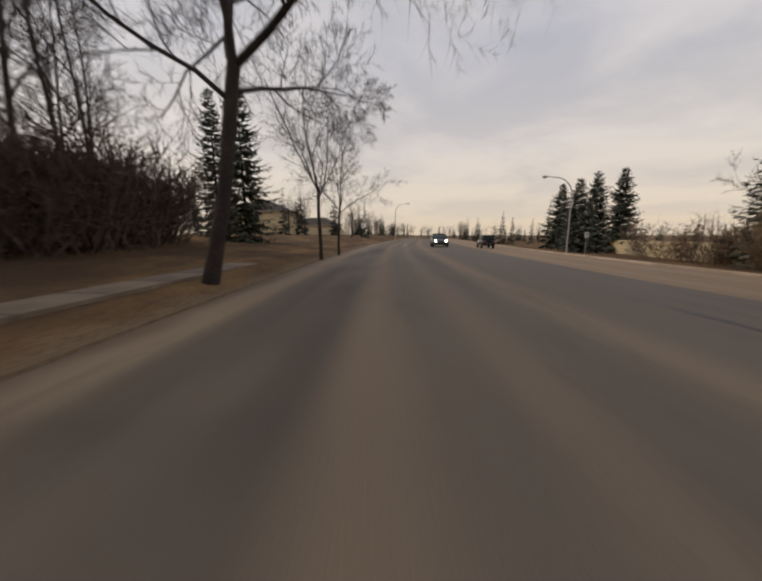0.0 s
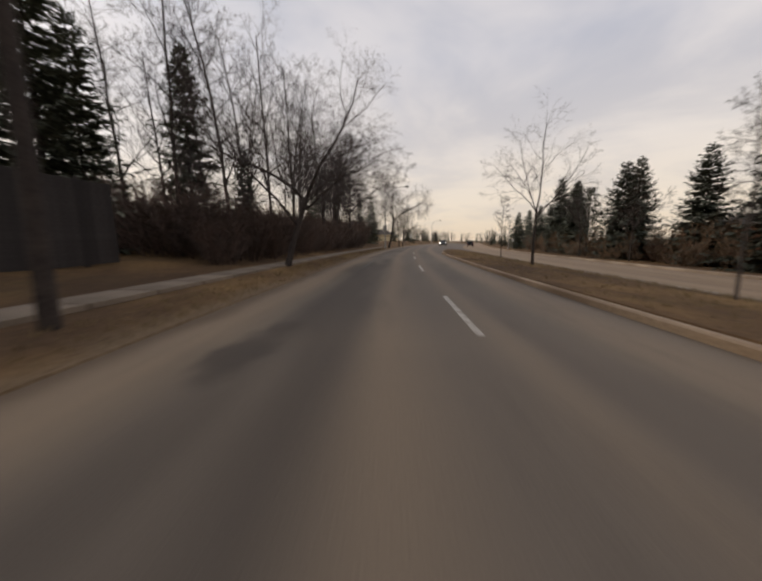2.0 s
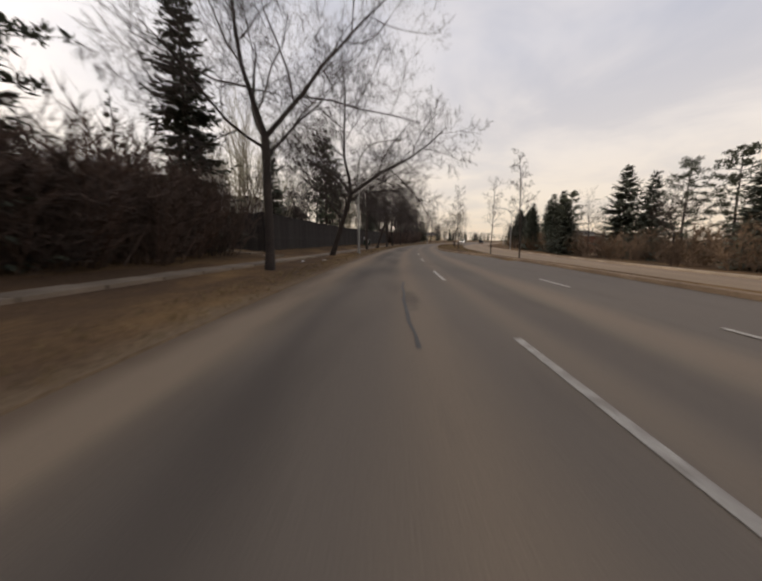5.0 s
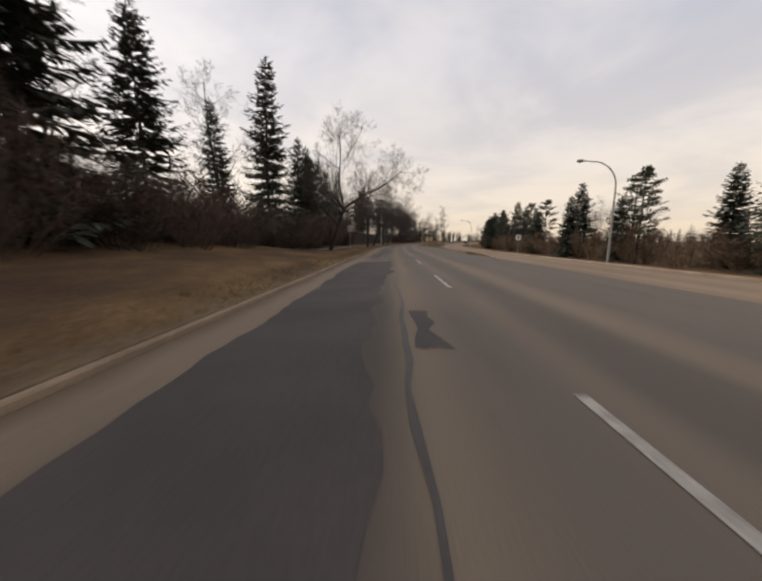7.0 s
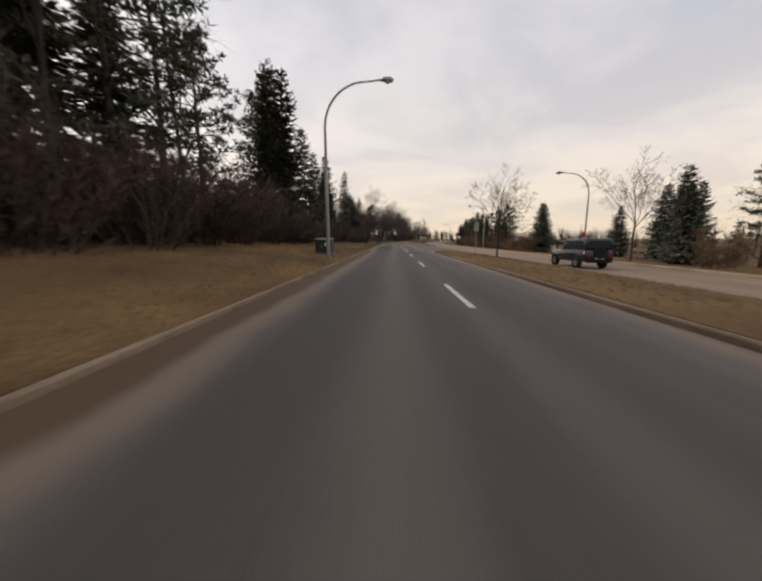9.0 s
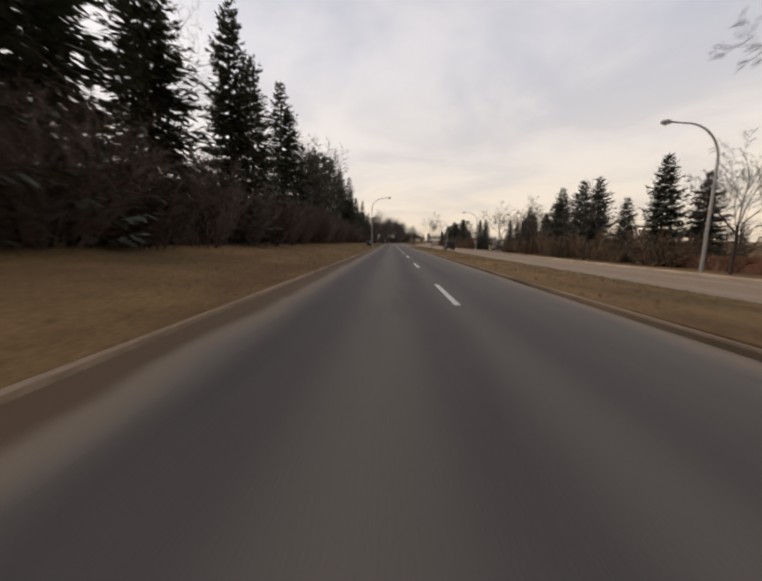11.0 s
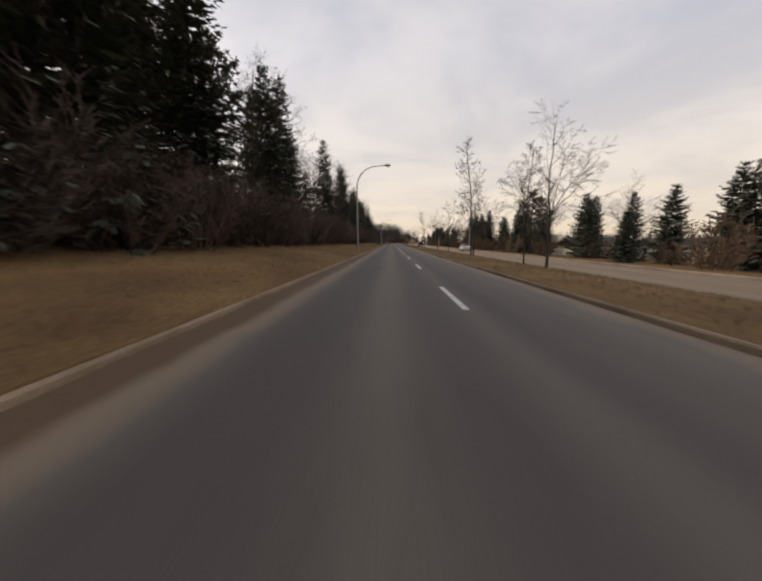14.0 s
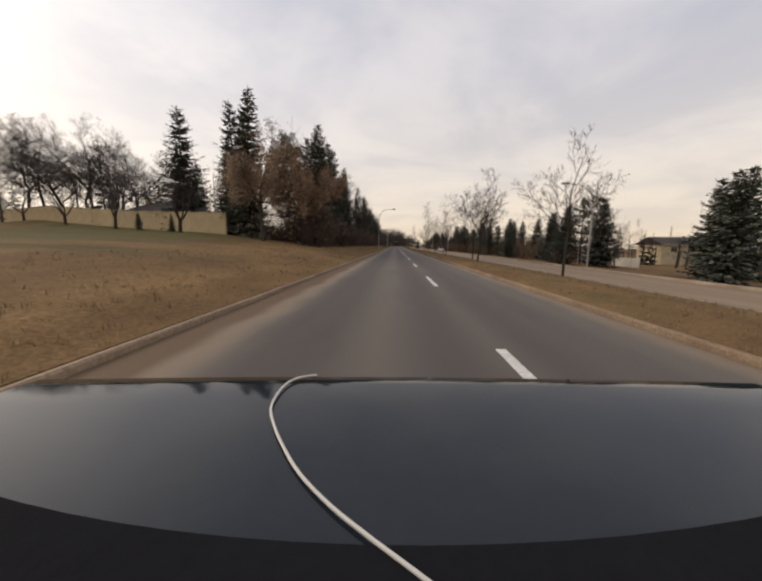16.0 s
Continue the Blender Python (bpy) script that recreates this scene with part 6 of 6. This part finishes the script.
# ---- boundary wall on the south-west lawn, panel by panel ----
wall_thing = thing("boundary_wall", "beige panelled boundary wall along the lawn", "wall")
A_, B_ = Vector((-19.0, -195.6, 0)), Vector((-82.0, -168.2, 0))
run = (B_ - A_)
count = 23
yaw = math.atan2(run.y, run.x)
PANEL = Build(); PANEL.box(-run.length / count / 2 + 0.012, run.length / count / 2 - 0.012, -0.09, 0.09, -0.5, 2.35)
PANEL = PANEL.mesh("panel", M_WALL, bevel=0.012)
COPE = Build(); COPE.box(-run.length / count / 2, run.length / count / 2, -0.14, 0.14, 2.35, 2.44)
COPE = COPE.mesh("coping", M_CONCRETE, bevel=0.01)
for k in range(count):
    p = A_ + run * ((k + 0.5) / count)
    z = land(p.y, p.x)
    for nm, me in (("panel", PANEL), ("coping", COPE)):
        ob = new(nm, me); ob.parent = wall_thing
        ob.matrix_basis = Matrix.Translation((p.x, p.y, z)) @ Matrix.Rotation(yaw, 4, "Z")
for n_, (x, y, h) in enumerate(((-60.4, -180.9, 6.0), (-47.4, -186.6, 6.2), (-35.0, -192.2, 6.4), (-23.0, -197.6, 6.6), (-71, -176.4, 6.0))):
    FORKED.plant(y, x, h, "low-forked leafless tree in front of the beige wall", "wall trees")
for x, y, h in ((-30.0, -194.6, 2.1), (-24.6, -196.6, 1.9)):
    SPRUCE_FAR.plant(y, x, h, "small young spruce in front of the beige wall", "young spruces")
for x, y, h in ((-52.0, -177.0, 17), (-60.0, -173.5, 18.5), (-46.0, -175.0, 16), (-68.0, -170.0, 19), (-76.0, -167.0, 19.5), (-40.0, -177.0, 14.5), (-64.0, -166.0, 18.5), (-56, -168, 18)):
    ELM.plant(y, x, h, "rounded leafless tree behind the beige wall", "trees behind the wall")
for x, y, h in ((-37.0, -176.0, 14.0), (-33.0, -178.0, 12.5), (-25.5, -183.0, 13.0)):
    SPRUCE.plant(y, x, h, "dark spruce behind the beige wall", "spruces behind the wall")


# scraps of litter on the verge
def paper_scrap(s, u, turn):
    ob = thing("paper_scrap", "crumpled white paper scrap lying in dry grass", "litter", "litter")
    b = Build()
    rng = random.Random(int(s * 10))
    n = 5
    b.v = [Vector((0.055 * (i - 2) + rng.uniform(-.012, .012), 0.05 * (k - 2) + rng.uniform(-.012, .012), 0.03 + rng.uniform(0.0, 0.06))) for i in range(n) for k in range(n)]
    b.f = [(i * n + k, i * n + k + 1, i * n + n + k + 1, i * n + n + k) for i in range(n - 1) for k in range(n - 1)]
    part("sheet", b, M_WHITEPAINT, ob)
    ob.matrix_basis = put(s, u, land_under(s, u) - 0.02, turn)


paper_scrap(19.6, -4.2, 20)
paper_scrap(18.0, -4.9, 75)


# low pale garden fences on the east side
def garden_fence(s0, s1, u, h, m, label):
    ob = thing("garden_fence", label, "fence")
    n = round((s1 - s0) / 1.8)
    pb = Build(); pb.box(-0.02, 0.02, -0.88, 0.88, 0.05, h)
    pm = pb.mesh("panel", m)
    qb = Build(); qb.box(-0.05, 0.05, -0.05, 0.05, -0.3, h + 0.06)
    qm = qb.mesh("post", m)
    for k in range(n):
        s = s0 + 1.8 * (k + 0.5)
        for nm, me, t_ in (("panel", pm, s), ("post", qm, s - 0.9)):
            o = new(nm, me); o.parent = ob
            o.matrix_basis = put(t_, u, land(t_, u))


garden_fence(-141, -112, 38.5, 1.5, M_STUCCO_WHITE, "low pale garden fence beyond the far carriageway")
garden_fence(-178, -160, 39.5, 1.6, M_STUCCO_WHITE, "low pale garden fence beyond the far carriageway")
garden_fence(-112, -92, 30.5, 1.4, M_BRICK, "low reddish garden fence among shrubs")
garden_fence(138, 176, 33.0, 2.1, M_STUCCO_CREAM, "pale garden fence behind spruces")
garden_fence(92, 128, 31.0, 2.0, M_BRICK, "dark reddish-brown garden fence behind shrubs")
garden_fence(186, 232, -24.0, 1.7, M_STUCCO_CREAM, "pale garden fence before the houses")


# ---- vehicles ----
def loft(sections, cap=True):
    """A closed skin over cross-sections (y, half width low, half width high, z low, z high, rounding)."""
    b = Build()
    n = 10
    for y, wl, wh, zl, zh, r in sections:
        pts = [(-wl + r, zl), (-wl, zl + r), (-wl, zl + (zh - zl) * 0.45), (-wh, zh - r), (-wh + r * 1.3, zh), (wh - r * 1.3, zh), (wh, zh - r), (wl, zl + (zh - zl) * 0.45), (wl, zl + r), (wl - r, zl)]
        b.v += [Vector((x, y, z)) for x, z in pts]
    for i in range(len(sections) - 1):
        for k in range(n):
            a, c = i * n + k, i * n + (k + 1) % n
            b.f.append((a, a + n, c + n, c))
    if cap:
        b.f.append(tuple(range(n)))
        b.f.append(tuple((len(sections) - 1) * n + n - 1 - k for k in range(n)))
    return b


def wheel(ob, x, y, r, w):
    b = Build()
    prof = ((r * 0.62, -w / 2), (r * 0.93, -w / 2), (r, -w / 2 + 0.03), (r, w / 2 - 0.03), (r * 0.93, w / 2), (r * 0.62, w / 2))
    n = 20
    for pr, px in prof:
        b.v += [Vector((x + px, y + pr * math.cos(2 * math.pi * k / n), r + pr * math.sin(2 * math.pi * k / n))) for k in range(n)]
    for i in range(len(prof) - 1):
        b.f += [(i * n + k, i * n + (k + 1) % n, (i + 1) * n + (k + 1) % n, (i + 1) * n + k) for k in range(n)]
    wh = part("wheel", b, M_RUBBER, ob, "black tyre", smooth=True)
    b = Build()
    side = 1 if x > 0 else -1
    xo = x + side * (w / 2 - 0.035)
    b.add([Vector((xo, y + r * 0.62 * math.cos(2 * math.pi * k / n), r + r * 0.62 * math.sin(2 * math.pi * k / n))) for k in range(n)], (tuple(range(n)),))
    for k in range(5):
        g = 2 * math.pi * k / 5
        m = Matrix.Translation((xo, y, r)) @ Matrix.Rotation(g, 4, "X")
        b.box(-0.02, 0.025, -0.04, 0.04, 0.02, r * 0.6, m)
    part("rim", b, M_RIM, wh, "light alloy rim")


def car(label, paint, form="sedan", lit=False):
    """Nose towards +y."""
    ob = thing("car", label, "car")
    if form == "jeep":
        L, W, hood, belt, top = 4.2, 0.86, 1.08, 1.18, 1.80
        body = ((-2.1, 0.80, 0.80, 0.50, 1.10, 0.06), (-2.0, 0.84, 0.83, 0.45, 1.16, 0.06), (-0.2, 0.86, 0.84, 0.42, 1.18, 0.06), (0.45, 0.86, 0.82, 0.42, 1.14, 0.06), (1.75, 0.80, 0.72, 0.48, 1.05, 0.06), (1.95, 0.76, 0.70, 0.52, 0.98, 0.06))
        cabin = ((-2.05, 0.81, 0.76, 1.10, 1.74, 0.06), (-1.95, 0.82, 0.77, 1.14, 1.80, 0.06), (0.10, 0.82, 0.76, 1.14, 1.80, 0.06), (0.42, 0.82, 0.80, 1.10, 1.22, 0.04))
        glass = ((-1.85, -0.85), (-0.75, 0.02))
        rw, wy = 0.38, (-1.25, 1.3)
    else:
        body = ((-2.30, 0.74, 0.70, 0.42, 0.90, 0.08), (-2.15, 0.84, 0.78, 0.30, 0.98, 0.08), (-1.2, 0.88, 0.82, 0.22, 1.00, 0.08), (0.6, 0.88, 0.83, 0.22, 0.95, 0.08), (1.6, 0.87, 0.78, 0.24, 0.84, 0.08), (2.15, 0.80, 0.70, 0.30, 0.70, 0.08), (2.32, 0.68, 0.60, 0.38, 0.60, 0.06))
        cabin = ((-1.75, 0.76, 0.70, 0.96, 1.02, 0.03), (-1.05, 0.80, 0.60, 0.96, 1.36, 0.06), (-0.35, 0.81, 0.60, 0.95, 1.42, 0.06), (0.25, 0.81, 0.60, 0.94, 1.38, 0.06), (1.05, 0.78, 0.72, 0.90, 0.96, 0.03))
        glass = ((-0.98, -0.35), (-0.27, 0.42))
        rw, wy = 0.32, (-1.35, 1.40)
    part("body", loft(body), paint, ob, smooth=True)
    part("cabin", loft(cabin), paint if form == "jeep" else M_GLASS, ob, "" if form == "jeep" else "dark glass cabin", smooth=True)
    if form != "jeep":
        b = Build()
        b.box(-0.58, 0.58, -1.05, 0.25, 1.395, 1.43)
        part("roof", b, paint, ob, bevel=0.012)
        for x in (-1, 1):
            for y0, z0, y1, z1 in ((0.25, 1.40, 1.05, 0.96), (-1.05, 1.38, -1.72, 1.02), (-0.31, 1.42, -0.31, 0.96)):
                b = Build(); b.tube([Vector((x * 0.60, y0, z0)), Vector((x * 0.79, y1, z1))], [0.035, 0.04], 6)
                part("pillar", b, paint, ob)
    else:
        for x in (-1, 1):
            for y0, y1 in glass:
                b = Build(); b.box(min(x * 0.80, x * 0.815), max(x * 0.80, x * 0.815), y0, y1, 1.24, 1.66)
                part("side_window", b, M_GLASS, ob, "dark side window")
        b = Build(); b.box(-0.62, 0.62, -2.085, -2.06, 1.25, 1.66)
        part("rear_window", b, M_GLASS, ob, "dark rear window")
        b = Build(); b.tube([Vector((0.0, -2.08, 0.98)), Vector((0.0, -2.3, 0.98))], [0.36, 0.36], 18)
        b.f.append(tuple(range(18, 36)))
        part("spare_wheel", b, M_RUBBER, ob, "rear-mounted spare tyre")
    yb, yf = (-2.13, 1.97) if form == "jeep" else (-2.33, 2.33)
    for x in (-1, 1):
        b = Build(); b.box(x * 0.62 - 0.10, x * 0.62 + 0.10, yb - 0.01, yb + 0.1, 0.74, 0.90)
        part("tail_lamp", b, M_TAIL, ob, "red tail lamp")
        b = Build(); b.tube([Vector((x * 0.56, yf - 0.15, 0.66)), Vector((x * 0.56, yf + 0.0, 0.66)), Vector((x * 0.56, yf + 0.01, 0.66))], [0.10, 0.10, 0.01], 12)
        part("headlight", b, M_HEADLIGHT if lit else M_LAMPGLASS, ob, "lit headlight" if lit else "clear headlight", smooth=True)
    b = Build(); b.box(-0.72, 0.72, yb - 0.06, yb + 0.08, 0.40, 0.55)
    part("bumper", b, M_RUBBER if form == "jeep" else paint, ob, bevel=0.02)
    b = Build(); b.box(-0.26, 0.26, yb - 0.075, yb - 0.06, 0.60, 0.72)
    part("plate", b, M_WHITEPAINT, ob, "plain pale plate")
    for x in (-0.76, 0.76):
        for y in wy:
            wheel(ob, x, y, rw, 0.21)
    return ob


car("white sedan driving on the far carriageway", M_CARWHITE).matrix_basis = put(-125.5, 15.0, -0.60)
car("black boxy off-road car on the far carriageway", M_CARDARK, "jeep").matrix_basis = put(-62.2, 11.8, -0.54)
car("dark car with lit headlights following on the road", M_CARDARK, lit=True).matrix_basis = put(157.0, 5.2, -0.03, turn=180)
car("dark car turning at the far crossing", M_CARDARK, "jeep").matrix_basis = put(166.0, 12.2, -0.55)
car("dark grey car parked in front of the cream bungalow", M_CARGREY).matrix_basis = put(-20.0, 35.6, land(-20.0, 35.6), turn=80)


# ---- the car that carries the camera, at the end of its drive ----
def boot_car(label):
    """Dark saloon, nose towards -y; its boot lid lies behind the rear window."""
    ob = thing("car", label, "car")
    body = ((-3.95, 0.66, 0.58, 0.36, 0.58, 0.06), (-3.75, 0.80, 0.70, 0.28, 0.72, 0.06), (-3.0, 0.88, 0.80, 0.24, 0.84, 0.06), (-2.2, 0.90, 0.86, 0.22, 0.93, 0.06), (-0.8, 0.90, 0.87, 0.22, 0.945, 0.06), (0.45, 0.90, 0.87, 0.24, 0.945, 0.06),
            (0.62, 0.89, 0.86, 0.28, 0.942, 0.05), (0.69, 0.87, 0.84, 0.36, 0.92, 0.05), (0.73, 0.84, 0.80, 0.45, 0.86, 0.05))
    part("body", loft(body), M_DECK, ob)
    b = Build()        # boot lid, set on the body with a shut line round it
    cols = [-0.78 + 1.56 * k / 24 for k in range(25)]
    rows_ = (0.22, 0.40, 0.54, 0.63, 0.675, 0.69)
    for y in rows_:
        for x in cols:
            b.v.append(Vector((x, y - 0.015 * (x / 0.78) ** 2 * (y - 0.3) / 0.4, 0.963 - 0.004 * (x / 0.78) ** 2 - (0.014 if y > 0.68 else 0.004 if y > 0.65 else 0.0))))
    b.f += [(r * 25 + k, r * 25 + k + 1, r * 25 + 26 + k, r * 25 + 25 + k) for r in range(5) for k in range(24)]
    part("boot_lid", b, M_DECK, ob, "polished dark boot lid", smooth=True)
    b = Build()        # sill between lid and glass; the shadow there is put into its black
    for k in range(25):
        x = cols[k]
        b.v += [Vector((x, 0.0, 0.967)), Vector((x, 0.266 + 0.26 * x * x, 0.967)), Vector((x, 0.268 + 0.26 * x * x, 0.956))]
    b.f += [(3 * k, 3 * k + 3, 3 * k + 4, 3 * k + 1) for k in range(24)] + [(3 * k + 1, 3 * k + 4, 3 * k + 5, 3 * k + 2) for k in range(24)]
    part("window_sill", b, M_SILL, ob, "rear window sill with shadow painted into its black")
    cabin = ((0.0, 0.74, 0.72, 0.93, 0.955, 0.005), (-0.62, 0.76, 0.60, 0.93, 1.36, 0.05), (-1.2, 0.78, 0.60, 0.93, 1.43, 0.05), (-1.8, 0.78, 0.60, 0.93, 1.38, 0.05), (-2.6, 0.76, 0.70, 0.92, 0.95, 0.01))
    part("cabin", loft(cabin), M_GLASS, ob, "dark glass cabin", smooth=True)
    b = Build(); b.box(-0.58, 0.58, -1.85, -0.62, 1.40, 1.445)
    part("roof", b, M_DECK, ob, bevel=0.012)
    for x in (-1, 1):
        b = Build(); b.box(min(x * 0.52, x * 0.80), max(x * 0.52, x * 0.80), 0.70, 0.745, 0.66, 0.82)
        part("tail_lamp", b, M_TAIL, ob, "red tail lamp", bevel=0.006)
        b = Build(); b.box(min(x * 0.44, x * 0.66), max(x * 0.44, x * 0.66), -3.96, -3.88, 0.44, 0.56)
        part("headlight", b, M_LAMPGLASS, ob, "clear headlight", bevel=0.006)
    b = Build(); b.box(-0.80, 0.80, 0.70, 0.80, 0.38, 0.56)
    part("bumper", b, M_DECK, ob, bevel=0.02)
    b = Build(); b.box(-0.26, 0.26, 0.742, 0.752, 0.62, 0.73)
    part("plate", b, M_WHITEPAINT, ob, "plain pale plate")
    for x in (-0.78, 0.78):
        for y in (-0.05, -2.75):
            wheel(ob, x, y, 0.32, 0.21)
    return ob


END = Matrix.Translation((0.0, -231.376, 0.0)) @ Matrix.Rotation(radians(-1.6), 4, "Y")     # at the camera's last place, rolled to level the lid's far edge in view
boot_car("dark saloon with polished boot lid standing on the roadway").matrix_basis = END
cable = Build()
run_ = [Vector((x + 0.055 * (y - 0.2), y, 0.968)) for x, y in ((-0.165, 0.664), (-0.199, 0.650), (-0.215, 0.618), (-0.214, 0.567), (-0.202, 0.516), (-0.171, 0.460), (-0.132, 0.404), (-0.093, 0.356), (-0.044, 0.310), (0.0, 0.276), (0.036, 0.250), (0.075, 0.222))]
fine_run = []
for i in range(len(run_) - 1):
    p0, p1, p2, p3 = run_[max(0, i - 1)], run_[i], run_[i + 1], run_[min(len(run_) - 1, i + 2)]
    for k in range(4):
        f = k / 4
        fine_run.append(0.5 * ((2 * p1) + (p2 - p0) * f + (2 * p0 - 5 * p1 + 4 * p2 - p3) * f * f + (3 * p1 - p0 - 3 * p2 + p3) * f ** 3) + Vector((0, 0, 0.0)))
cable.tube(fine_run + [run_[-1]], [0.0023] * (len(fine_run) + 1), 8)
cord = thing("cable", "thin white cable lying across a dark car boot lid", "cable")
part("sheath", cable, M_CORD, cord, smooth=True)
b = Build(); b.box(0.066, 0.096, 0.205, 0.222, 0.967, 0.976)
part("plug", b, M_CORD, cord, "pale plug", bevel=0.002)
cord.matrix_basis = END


# ---- grass blades along the near verges ----
def tufts(name, spans, seed, count, label):
    rng = random.Random(seed)
    b = Build()
    for _ in range(count):
        s0, s1, u0, u1 = spans[rng.randrange(len(spans))]
        s, u = rng.uniform(s0, s1), rng.uniform(u0, u1)
        base = at(s, u, land_under(s, u) - 0.01)
        for _ in range(5):
            w = Vector((rng.uniform(-.7, .7), rng.uniform(-.7, .7), 1)).normalized()
            side = w.cross(Vector((rng.uniform(-1, 1), rng.uniform(-1, 1), 0.1))).normalized()
            p = base + Vector((rng.uniform(-.06, .06), rng.uniform(-.06, .06), 0))
            ln = rng.uniform(0.05, 0.16)
            b.add([p - side * 0.006, p + side * 0.006, p + w * ln], ((0, 1, 2),))
    tagged(part(name, b, M_BLADE), label, "grass", kind="stuff")


tufts("grass_verge_west", ((-240, -50, -5.5, -3.25), (-240, -50, -9.5, -5.5), (-50, 120, -4.2, -3.3)), 31, 14000, "short dry grass blades on the verge")
tufts("grass_median", ((-240, -56, 4.2, 6.5), (-240, -56, 6.5, 9.9), (40, 108, 4.3, 9.8)), 32, 12000, "short dry grass blades on the median")
